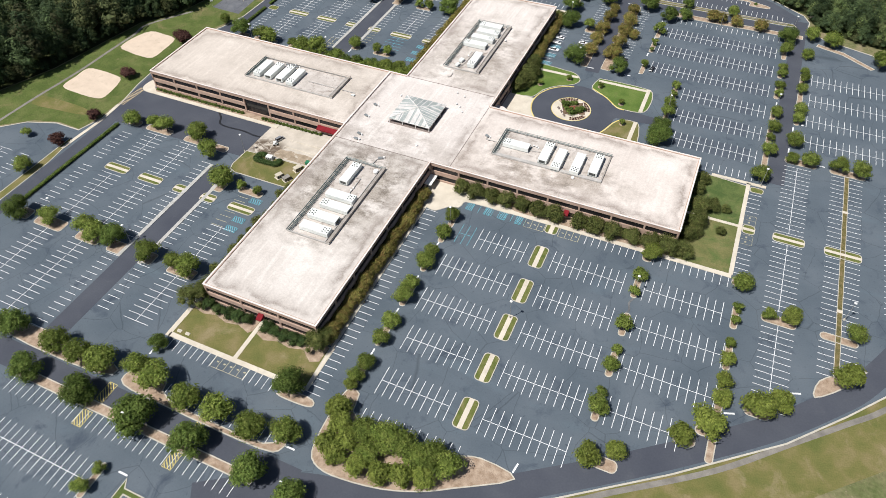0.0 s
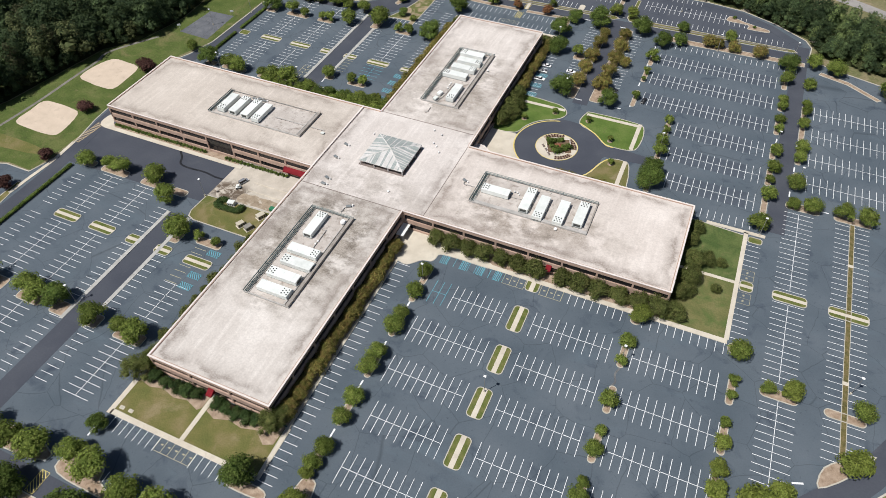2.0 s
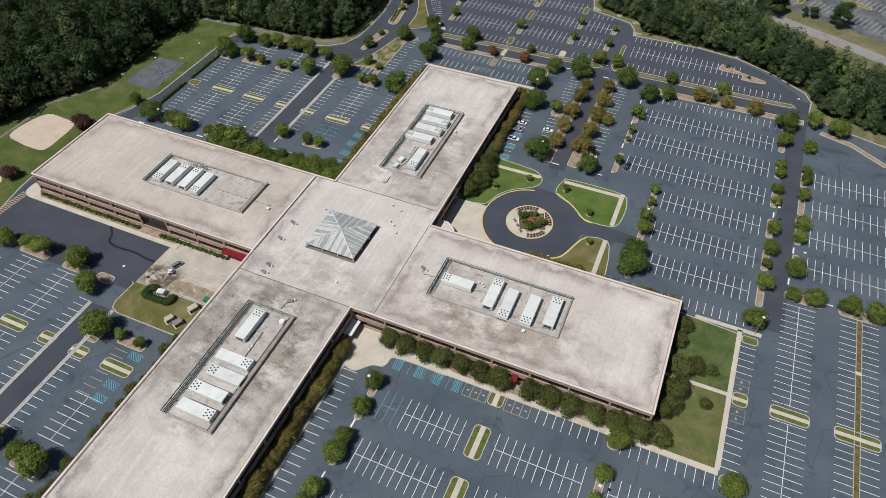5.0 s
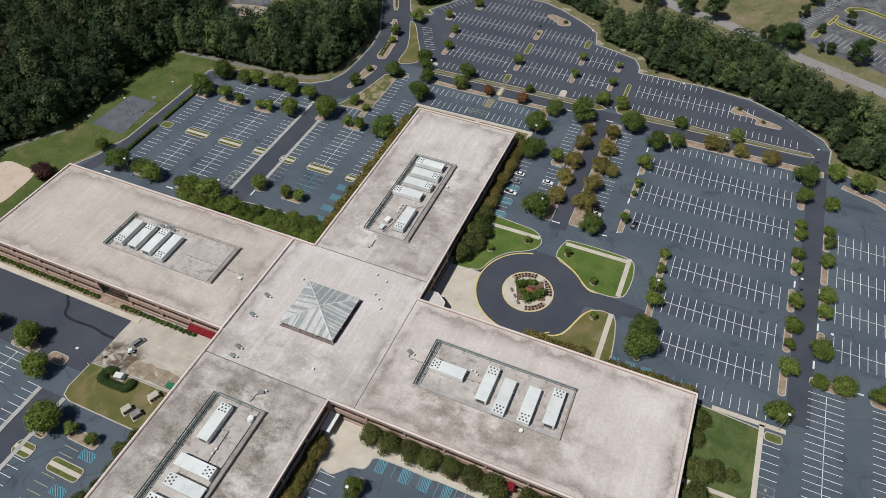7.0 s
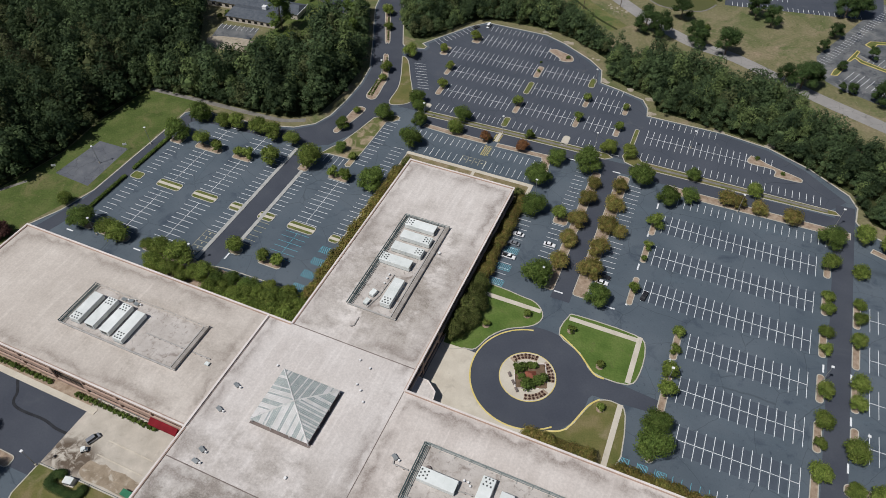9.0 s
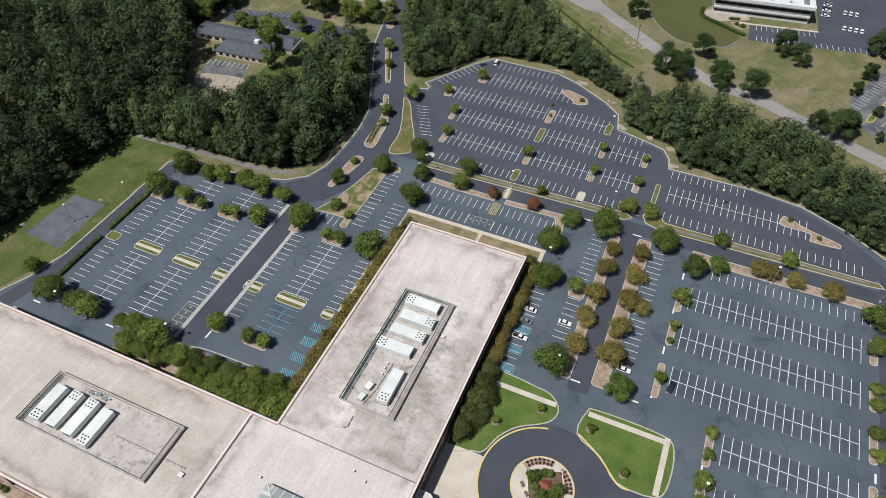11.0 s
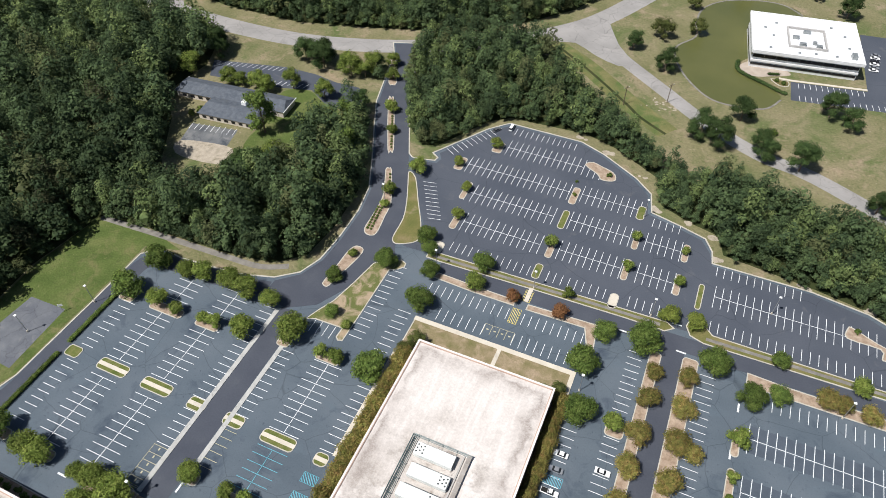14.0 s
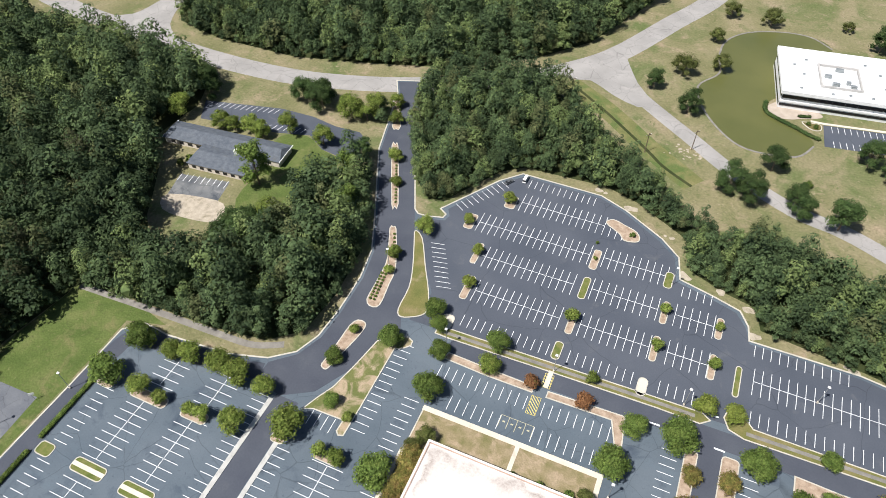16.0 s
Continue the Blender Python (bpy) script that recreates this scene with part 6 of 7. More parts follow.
# ---- woods ----
def inside(poly, x, y):
    hit = False
    for i, (x1, y1) in enumerate(poly):
        x0, y0 = poly[i - 1]
        if (y0 > y) != (y1 > y) and x < x0 + (y - y0) * (x1 - x0) / (y1 - y0):
            hit = not hit
    return hit


CROWNS = []
for v in range(6):
    rng = random.Random(300 + v)
    tall, wide = (12.0, 14.5, 12.5, 10.0, 16.0, 13.0)[v], (3.3, 2.9, 3.7, 3.6, 2.7, 3.1)[v]
    lobes = []
    for k in range(10):
        h = (0.35, 0.42, 0.5, 0.56, 0.62, 0.68, 0.74, 0.8, 0.87, 0.95)[k]
        q, a = wide * (0.78 - 1.1 * max(0, h - 0.5)) * rng.uniform(0.6, 1.15), 2.4 * k + rng.uniform(-0.5, 0.5)
        lobes.append((q * math.cos(a), q * math.sin(a), tall * h, wide * (0.62 - 0.15 * max(0, h - 0.5)) * rng.uniform(0.7, 1.25)))
    verts, faces = leaves(480, lobes, 0.42, 300 + v, 0.95, 3, 0.82, 1.0, 0.22)
    CROWNS.append((np.array(verts), faces))


def wood(poly, label, seed, step=5.2, size=1.0, holes=()):
    """Many trees within the outline, with a lower fringe along its edge."""
    rng = random.Random(seed)
    spots = []
    xs, ys = [p[0] for p in poly], [p[1] for p in poly]
    y = min(ys)
    while y < max(ys):
        x = min(xs)
        far = 1 + max(0, (y - 520) / 300) + max(0, (-x - 420) / 260)
        while x < max(xs):
            px, py = x + rng.uniform(-0.4, 0.4) * step * far, y + rng.uniform(-0.4, 0.4) * step
            if inside(poly, px, py):
                spots.append((px, py, size * rng.choice((0.72, 0.85, 0.95, 1.0, 1.1, 1.35)) * rng.uniform(0.9, 1.1) * min(1.4, far), rng.uniform(0.8, 1.15)))
            x += step * far
        y += step * (1 + max(0, (y - 520) / 300))
    for i, b in enumerate(poly):
        a = poly[i - 1]
        n = int(math.dist(a, b) / 3.4)
        for k in range(n):
            t = (k + rng.uniform(0.1, 0.9)) / n
            spots.append((a[0] + (b[0] - a[0]) * t + rng.uniform(-1, 1), a[1] + (b[1] - a[1]) * t + rng.uniform(-1, 1), size * rng.uniform(0.45, 0.85), rng.uniform(0.7, 1.1)))
    verts, faces, tints = [], [], []
    for px, py, k, h in spots:
        if any(inside(hole, px, py) for hole in holes):
            continue
        base, quads = CROWNS[rng.randrange(6)]
        a = rng.uniform(0, 6.28)
        c, s, start = math.cos(a) * k, math.sin(a) * k, len(verts)
        verts.extend(np.stack([base[:, 0] * c - base[:, 1] * s + px, base[:, 0] * s + base[:, 1] * c + py, base[:, 2] * k * h], 1).tolist())
        faces.extend([[i + start for i in f] for f in quads])
        # western trees lean to darker tints, partly cloud shade put into the leaf colour
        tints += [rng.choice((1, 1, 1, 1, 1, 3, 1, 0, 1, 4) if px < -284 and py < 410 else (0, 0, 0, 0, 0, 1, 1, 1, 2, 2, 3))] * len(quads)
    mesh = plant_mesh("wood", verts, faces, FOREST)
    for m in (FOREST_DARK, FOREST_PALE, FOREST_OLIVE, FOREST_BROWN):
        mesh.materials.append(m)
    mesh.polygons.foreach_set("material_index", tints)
    tagged(new("wood", mesh), label, "wood", kind="stuff")


clearing = [(-302, 424), (-291, 406), (-286, 397), (-276, 387), (-260, 379), (-241, 384), (-236, 402), (-233, 414), (-231, 423), (-226, 435), (-219, 450), (-216, 466), (-228, 505), (-335, 505), (-325, 492), (-316, 470), (-319, 440)]
west = [(-345, 158), (-329, 158), (-327, 172), (-316, 200), (-310, 234), (-306, 256), (-294, 269), (-290, 285), (-287, 300), (-289, 325), (-286, 344), (-284, 356.5), (-262, 359), (-226, 360), (-203, 363), (-192.5, 372), (-190.5, 392), (-192.5, 414), (-203, 437), (-213, 458), (-221, 472), (-226, 500), (-300, 498), (-335, 494), (-380, 497), (-424, 491), (-470, 500), (-530, 520), (-470, 400), (-445, 300), (-432, 230)]
middle = [(-208, 498), (-190, 462), (-180, 453), (-173, 456), (-158, 482), (-149, 489), (-112, 491), (-97, 486), (-72, 471), (-70, 456), (-57, 450), (-45, 447), (-42, 437), (-8, 432.6), (12, 428.8), (27, 420.4), (46, 409.5), (54, 393), (68, 390), (90, 384), (120, 372), (160, 380), (130, 415), (62, 430), (42, 444), (28, 449), (14, 471), (-16, 468), (-44, 483), (-60, 477), (-76, 481), (-101, 505), (-119, 516), (-150, 550), (-172, 555), (-212, 545), (-216, 528)]
north = [(-460, 545), (-398, 560), (-380, 536), (-346, 528), (-296, 528), (-246, 541), (-215, 551), (-172, 580), (-150, 606), (-130, 660), (-118, 700), (-250, 650), (-410, 580)]
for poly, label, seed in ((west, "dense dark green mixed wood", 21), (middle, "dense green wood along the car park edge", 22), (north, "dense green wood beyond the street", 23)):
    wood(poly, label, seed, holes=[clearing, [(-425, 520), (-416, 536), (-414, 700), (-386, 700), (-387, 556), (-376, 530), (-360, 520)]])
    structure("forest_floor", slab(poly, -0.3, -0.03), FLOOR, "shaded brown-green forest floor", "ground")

structure("meadow", slab(clearing, -0.3, -0.024), MEADOW, "mown grass round the house", "lawn")
structure("lawn", slab(smooth([(-257, 420), (-243, 405), (-234, 422), (-230, 442), (-228, 460), (-240, 464), (-252, 470), (-264, 464), (-258, 440)], True, 3), -0.3, -0.02), LAWN, "sunlit green lawn beside the house", "lawn")

# ---- surroundings ----
structure("street", ribbon(smooth([(-600, 565), (-520, 541), (-480, 529), (-440, 521), (-415, 518), (-385, 514), (-340, 509.5), (-296, 510), (-262, 516), (-222, 530), (-175, 556), (-150, 578), (-132, 602), (-112, 645), (-92, 690), (-70, 780)], False), 13.5, -0.3, -0.01), STREET, "pale worn street curving past the woods", "street")
structure("street", ribbon(smooth([(-140, 590), (-112, 563), (-84, 540), (-63, 523), (-36, 507), (-12, 500), (30, 478), (66, 462), (120, 436), (220, 400)], False), 8.5, -0.3, -0.006), STREET, "pale worn side street", "street")
structure("street", slab(smooth([(-424, 522), (-412, 531), (-408, 549), (-406, 600), (-404, 660), (-392, 660), (-392, 600), (-392.8, 556), (-383, 530), (-371, 519), (-395, 514)], True, 3), -0.3, -0.004), STREET, "pale worn side street", "street")
structure("street", slab(smooth([(-153, 567), (-140, 569), (-127, 561), (-112, 555), (-107, 562), (-117, 576), (-125, 592), (-130, 600), (-140, 596)], True, 2), -0.3, -0.002), STREET, "wide pale street junction", "street")
structure("pond", slab(smooth([(-87.9, 585), (-79.5, 602), (-82, 620), (-80.4, 637.5), (-69.9, 651.4), (-52.4, 659), (-37.4, 659.2), (-26, 650), (-28, 615), (-50, 590), (-54, 581), (-53.2, 575), (-47.5, 571), (-39.4, 567), (-33.5, 563), (-30.5, 556), (-37.7, 544.6), (-55.9, 541.6), (-68, 547.2), (-81, 564)], True, 4), -0.3, -0.02), WATER, "still murky green pond", "pond")
bank = smooth([(-26, 650), (-37.4, 659.2), (-52.4, 659), (-69.9, 651.4), (-80.4, 637.5), (-82, 620), (-79.5, 602), (-87.9, 585), (-81, 564), (-68, 547.2), (-55.9, 541.6), (-37.7, 544.6), (-30.5, 556)], False)
structure("pond_edge", ribbon(bank, 1.0, -0.3, 0.06), TRACK, "low stone edge of the pond", "pond edge")
structure("paving", slab(smooth([(-53.4, 580), (-51, 585), (-46, 589), (-38, 587), (-30, 585), (-28, 581), (-36, 577), (-43, 573.5), (-50, 574)], True, 3), -0.3, 0.02), material("pinkish terrace paving", [(0.34, 0.285, 0.235), (0.42, 0.36, 0.3)], 3, 0.85, fine=(0.4, 0.12)), "pale curved terrace above the pond", "paving")
white = thing("white_office", "white flat-roofed office block beside the pond", "office building", m=pose(-25.1, 599.6, 0, 0, 0, 7.5))
WHITE_WALL = material("white wall panel", [(0.66, 0.66, 0.65), (0.75, 0.75, 0.74)], 5, 0.7, fine=(0.6, 0.06))
part("wall", boxed(-26, -14.2, 0, 26, 25, 8.9), WHITE_WALL, white)
part("roof", boxed(-27.2, -16.2, 8.9, 27.2, 26.6, 10.2, 0.1), WHITE_WALL, white, "thick white roof slab")
part("roof_deck", boxed(-26.6, -15.6, 10.2, 26.6, 26, 10.26), WHITE_ROOF, white, "bright white roof membrane")
for a in ((-27.2, -16.2, 27.2, -15.7), (-27.2, 26.1, 27.2, 26.6), (-27.2, -15.7, -26.7, 26.1), (26.7, -15.7, 27.2, 26.1)):
    part("parapet", boxed(a[0], a[1], 10.2, a[2], a[3], 10.7), WHITE_WALL, white)
for z0, z1 in ((1.5, 2.6), (5.8, 7.5)):
    for k in range(9):
        part("window", boxed(-25.7 + 5.72 * k, -14.4, z0, -20.1 + 5.72 * k, -14.1, z1), GLASS, white, "dark ribbon window")
    for k in range(6):
        part("window", boxed(-26.2, -13.6 + 6.4 * k, z0, -25.9, -7.5 + 6.4 * k, z1), GLASS, white, "dark ribbon window")
part("ledge", boxed(-26.2, -14.9, 3.6, 26.2, -14.21, 4.6), WHITE_WALL, white)
for a in ((-9, -8, 10, -7.3), (-9, 12, 10, 12.7), (-9, -7.3, -8.3, 12), (9.3, -7.3, 10, 12)):
    part("roof_curb", boxed(a[0], a[1], 10.26, a[2], a[3], 11.4), CURB, white, "pale grey curb frame")
for x, y, w in ((-5, 2, 1.5), (1, 9, 1.8), (-2, -4.6, 1.6), (6, -5, 1.3), (4, -2, 0.9)):
    part("roof_unit", boxed(x - w, y - 0.8, 10.26, x + w, y + 0.8, 11.8, 0.06), STEEL, white)
part("roof_unit", boxed(21, -12.6, 10.26, 23.4, -8.6, 12.2, 0.06), STEEL, white)
for x, y in ((-18, -11), (-16, 2), (14, -12), (20, 10), (-14, 16), (-4, -13), (4, -12), (14, 18), (21, -2), (-20, 10)):
    part("roof_hatch", boxed(x - 0.6, y - 0.5, 10.26, x + 0.6, y + 0.5, 10.8), STEEL, white)
structure("road", slab([(-25.9, 557.9), (-27.2, 575.1), (9, 580.8), (4.8, 640), (60, 646), (60, 572)], -0.3, -0.01), DARK_LOT, "grey car park of the white office", "car park")
structure("road", slab([(26.7, 518.8), (27.7, 506.4), (31.8, 495.8), (40.8, 489.6), (49, 487), (80, 474), (170, 440), (190, 590), (59, 594), (42.2, 553.8), (32.3, 531.4)], -0.3, -0.012), OLD_LOT, "weathered grey car park across the street", "car park")
structure("road", slab([(-315, 475), (-308, 461.5), (-267, 466.5), (-251, 471), (-240, 464), (-226, 462), (-221, 476), (-230, 482.5), (-243, 482), (-257, 484.5), (-275, 484.2)], -0.3, -0.012), DARK_LOT, "dark car park behind the house", "car park")
structure("road", slab([(-290, 424), (-266, 428), (-263.5, 416), (-286.4, 410.5)], -0.3, -0.012), OLD_LOT, "weathered grey car park before the house", "car park")
structure("sand_pit", slab(smooth([(-286.6, 411), (-264, 416), (-257, 412), (-256, 405), (-268, 402), (-282.5, 402.5)], True, 3), -0.3, -0.01), BARE, "pale bare sandy ground", "sand")
for pts in ([(-297.8, 230.2), (-297.9, 240.4), (-293.7, 250.0), (-284, 250.4), (-275.2, 248.7), (-273.4, 238), (-273.8, 228.3), (-282, 227.2), (-289.0, 227.9)], [(-298.5, 188.7), (-299, 198), (-298.7, 206.6), (-290, 207.8), (-281.4, 207.3), (-274.5, 204.8), (-271.4, 190.5), (-275.5, 187.1), (-288, 187)]):
    structure("sand_pit", slab(smooth(pts, True, 3), -0.3, 0.0), SAND, "pale sand volleyball court", "sand court")
structure("sports_court", slab([(-278.4, 287), (-276.5, 312.5), (-260.3, 313), (-258.8, 286)], -0.3, 0.0), COURT, "weathered grey asphalt sports court", "sports court")
structure("lawn", slab([(-327, 100), (-307, 100), (-304, 150), (-290, 161), (-277, 165), (-263, 164.6), (-261, 190), (-266, 225), (-266, 258), (-255, 285), (-255, 350), (-240, 354), (-262, 359), (-284, 356), (-288, 325), (-286, 300), (-293, 269), (-305, 256), (-309, 234), (-315, 200), (-326, 172)], -0.3, -0.02), LAWN, "green lawn beside the wood", "lawn")
verge = smooth([(-95, 20), (-60, 50), (-2, 82.5), (13.5, 93), (40, 111.7), (60.2, 129.9), (75.4, 143.6), (86.1, 153.6), (105, 176), (124, 214), (132, 290)], False)
structure("verge", band(offset(verge, 9, False), offset(verge, -16, False), -0.3, -0.03), DRY_LAWN, "green grass verge along the road", "lawn")
structure("footpath", ribbon(verge[10:], 1.8, -0.3, -0.005), TRACK, "grey asphalt footpath along the road", "footpath")
structure("footpath", ribbon(smooth([(-308, 100), (-304.1, 170.3), (-302.2, 189.8), (-300.9, 207.5), (-300.6, 226.0), (-299.9, 243.9), (-300.6, 255.4), (-286, 278)], False), 1.6, -0.3, 0.0), TRACK, "narrow path along the wood edge", "footpath")
structure("footpath", ribbon(smooth([(-283, 356), (-250, 357.5), (-220, 358.5), (-206, 359.5), (-196, 364)], False), 2.6, -0.3, 0.0), TRACK, "grey track along the wood edge", "footpath")

house = thing("house", "long low building with a slate grey shingle roof", "house", m=pose(-281.5, 448.5, 0, 0, 0, 5))
HOUSE_WALL = material("pale painted brick", [(0.52, 0.46, 0.39), (0.64, 0.58, 0.51)], 3, 0.85, fine=(0.4, 0.12))
part("wall", boxed(-30, -6, 0, 30, 6, 3.4), HOUSE_WALL, house)
for x in (-30.3, 30.1):
    part("gable_trim", boxed(x + (0.6 if x > 0 else -0.6), -6.6, 3.2, x + (0.9 if x > 0 else -0.3), 6.6, 3.7), LAMP_HEAD, house, "white gable trim")
part("wall", boxed(-9, -19, 0, 22, -6.01, 3.3), HOUSE_WALL, house)


def gable(x0, y0, x1, y1, z0, z1):
    bm = bmesh.new()
    my = (y0 + y1) / 2
    v = [bm.verts.new(p) for p in ((x0, y0, z0), (x1, y0, z0), (x1, y1, z0), (x0, y1, z0), (x0 + 2, my, z1), (x1 - 2, my, z1))]
    for f in ((0, 1, 5, 4), (2, 3, 4, 5), (0, 4, 3), (1, 2, 5), (0, 3, 2, 1)):
        bm.faces.new([v[k] for k in f])
    return bm


part("roof", gable(-31, -6.5, 31, 6.5, 3.4, 5.9), SHINGLE, house)
part("roof", gable(-9.6, -19.5, 22.6, -4, 3.3, 5.4), SHINGLE, house)
for k in range(12):
    part("window", boxed(-27 + 4.6 * k, -6.1, 0.9, -24.6 + 4.6 * k, -5.9, 2.3), GLASS, house)
part("roof_unit", boxed(9, -8.4, 4.2, 11.6, -6, 6.2, 0.05), LAMP_HEAD, house, "white rooftop box")
for k in range(7):
    part("window", boxed(-7 + 4 * k, -19.1, 0.9, -5 + 4 * k, -18.9, 2.3), GLASS, house)

# ---- more on the lots: medians, hedges, markings ----
strip = thing("grass_median", "long narrow olive grass median with thin pale kerbs", "median", kind="structure")
part("bed", boxed(70.75, 160.2, -0.05, 72.25, 268.3, 0.14), HEATH, strip)
for x0, y0, x1, y1 in ((70.55, 160, 70.75, 268.5), (72.25, 160, 72.45, 268.5), (70.75, 160, 72.25, 160.2), (70.75, 268.3, 72.25, 268.5)):
    part("kerb", boxed(x0, y0, -0.05, x1, y1, 0.17), KERB, strip)
for y in (190, 219.7, 245):
    part("walk", boxed(70.5, y - 0.7, 0, 72.5, y + 0.7, 0.19), CONCRETE, strip)


def hedge(pts, width, height, label, mat=LEAF_DARK, seed=5, n_per=60):
    """A clipped hedge along a line."""
    lobes = []
    for (xa, ya), (xb, yb) in zip(pts, pts[1:]):
        n = max(1, round(math.hypot(xb - xa, yb - ya) / (width * 0.45)))
        lobes += [(xa + (xb - xa) * k / n, ya + (yb - ya) * k / n, height * 0.5, width * 0.5) for k in range(n + 1)]
    ob = new("hedge", plant_mesh("hedge", *leaves(len(lobes) * n_per * 2, lobes, 0.16, seed, height / width), mat))
    return tagged(ob, label, "hedge")


hedge([(-248.4, 117), (-248.4, 174)], 2.2, 1.6, "long clipped dark green hedge beside the drive", n_per=36)
hedge([(-247.6, 272), (-247.6, 297)], 2.2, 1.6, "long clipped dark green hedge beside the drive", n_per=36)
hedge([(-247.6, 303), (-247.6, 327)], 2.2, 1.6, "long clipped dark green hedge beside the drive", n_per=36)
hedge(smooth([(-169.4, 182.4), (-171.2, 181.6), (-171.4, 179), (-170, 178.2), (-166, 178.2), (-162, 178.3), (-160.6, 179.4), (-160.6, 181.2)], False, 3), 3.2, 2.0, "dense clipped dark green hedge round the outdoor equipment", LEAF_DEEP, n_per=80)
hedge(smooth([(-54.4, 584), (-54.6, 579), (-53.3, 574.8), (-48, 571), (-39.4, 566.9), (-33.4, 563.3), (-29, 561.7)], False, 3), 2.6, 1.6, "clipped hedge along the pond bank", LEAF_DEEP, n_per=40)
hedge([(-38.2, 577.4), (-34, 578.8)], 2.4, 1.3, "small clipped hedge beside the terrace", LEAF_DEEP, n_per=40)
bed([(-37, 574), (-32.6, 574.6), (-28.2, 574.6), (-28, 569.8), (-31.8, 568.8), (-35, 571)], HEATH, "planted_bed", "bed of reddish brown ground cover beside the car park", "bed", n=2)
structure("footpath", ribbon([(-33, 576.2), (-27, 576.4), (9, 582.2)], 1.5, -0.3, 0.04), CONCRETE, "pale concrete path before the white office", "footpath")


def hatched(x0, y0, x1, y1, mat, step=1.1, label="hatched paint"):
    """A painted box with slanting bars."""
    rects = [((x0 + x1) / 2, y0, x1 - x0, 0.16, 0), ((x0 + x1) / 2, y1, x1 - x0, 0.16, 0), (x0, (y0 + y1) / 2, 0.16, y1 - y0, 0), (x1, (y0 + y1) / 2, 0.16, y1 - y0, 0)]
    w, h = x1 - x0, y1 - y0
    n = int((w + h) / step)
    for k in range(1, n):
        d = k * step
        ax, ay = x0 + min(d, w), y0 + max(0, d - w)
        bx, by = x0 + max(0, d - h), y0 + min(d, h)
        rects.append(((ax + bx) / 2, (ay + by) / 2, math.hypot(bx - ax, by - ay), 0.3, math.atan2(by - ay, bx - ax)))
    paint(rects, mat, "hatching", label, 0.095)


for x in (-72.4, -64.4, -57.6, -50.8):
    hatched(x, 186.2, x + 2.6, 191.2, BLUE, 1.0, "turquoise hatched access aisle")
stalls("x", 191.3, -69.6, -47, -5.2, 0, False, BLUE)
stalls("x", 191.3, -46.9, -38.6, -5.2, 0, False, PALE_YELLOW)
stalls("x", 191.3, -32.4, -24.2, -5.2, 0, False, PALE_YELLOW)
for x0, x1 in ((-46.9, -38.6), (-32.4, -24.2)):
    paint([((x0 + x1) / 2, 186.1, x1 - x0, 0.16, 0)] + [(x0 + 1.4 + 2.76 * k, 188.6, 0.9, 0.5, 0) for k in range(3)], PALE_YELLOW, "stall_marks", "faded yellow stall marks")
for y0 in (271.5, 278.5, 285.5, 292):
    hatched(-145.8, y0, -140.8, y0 + 3.2, BLUE, 1.0, "turquoise hatched access aisle")
stalls("y", -158.8, 283, 297, mat=BLUE)
paint([(-191.3, 271, 5.4, 0.16, 0)] + [(-194, 277.6, 0.16, 13.4, 0)] + [(-191.4, 272.3 + 2.7 * k, 0.5, 0.9, 0) for k in range(5)], PALE_YELLOW, "stall_marks", "faded yellow stall marks")
for y0 in (303.5, 311.5, 321):
    hatched(-78.6, y0, -73.2, y0 + 3.0, BLUE, 1.0, "turquoise hatched access aisle")
for y0 in (136.5, 142, 154):
    hatched(-158.4, y0, -153.2, y0 + 2.8, BLUE, 1.0, "turquoise hatched access aisle")
stalls("y", -159.6, 137.5, 146, -5.4, 0, False, PALE_YELLOW)
stalls("y", -159.6, 153, 158, -5.4, 0, False, PALE_YELLOW)
stalls("y", -188.6, 270.5, 284, -5.2, 0, False, PALE_YELLOW)
stalls("y", -177.4, 284, 297, 0, 5.2, False, PALE_YELLOW)
for k in range(3):
    hatched(-16.6 + 5.6 * k, 250.4, -13.8 + 5.6 * k, 254.6, BLUE, 1.0, "turquoise hatched access aisle")
stalls("x", 250.2, -16.6, 10, 0, 4.6, False, BLUE)
stalls("x", 364.6, -115.5, -104.5, 0, 4.2, False, PALE_YELLOW)
stalls("x", 86, -123, -109.5, -4.8, 0, False, PALE_YELLOW)
paint([(-110, 368.9, 11, 0.16, 0), (-116.2, 81.1, 13.5, 0.16, 0)] + [(-114.1 + 2.75 * k, 366.8, 0.9, 0.5, 0) for k in range(4)] + [(-121.3 + 2.75 * k, 83.6, 0.9, 0.5, 0) for k in range(5)], PALE_YELLOW, "stall_marks", "faded yellow stall marks")
for x0, y0, x1, y1 in ((-107.2, 384, -104.2, 389.6), (-108.8, 372.6, -105.6, 379.6), (-150.4, 45.8, -146.8, 51.4), (-149.8, 55.6, -146.6, 62.6), (-114.2, 46, -110.8, 51.6), (-113.4, 60, -110.8, 63)):
    hatched(x0, y0, x1, y1, YELLOW, 1.2, "yellow hatched crossing")
BARS = [(-152.6, 65, 0), (-145.2, 78.3, 90), (-172.3, 64.5, 0), (-123.3, 39.4, 0), (-81.3, 66.7, 0), (-76.7, 56.5, 0), (-15.1, 88.5, 80), (41.1, 132.8, 20), (59.8, 148.7, 20), (-33.5, 309.7, 0), (-52.9, 309.4, 0), (-28.1, 370, 90), (-28.4, 352.4, 90), (-28.3, 333.4, 90), (-28.4, 314.8, 90)]
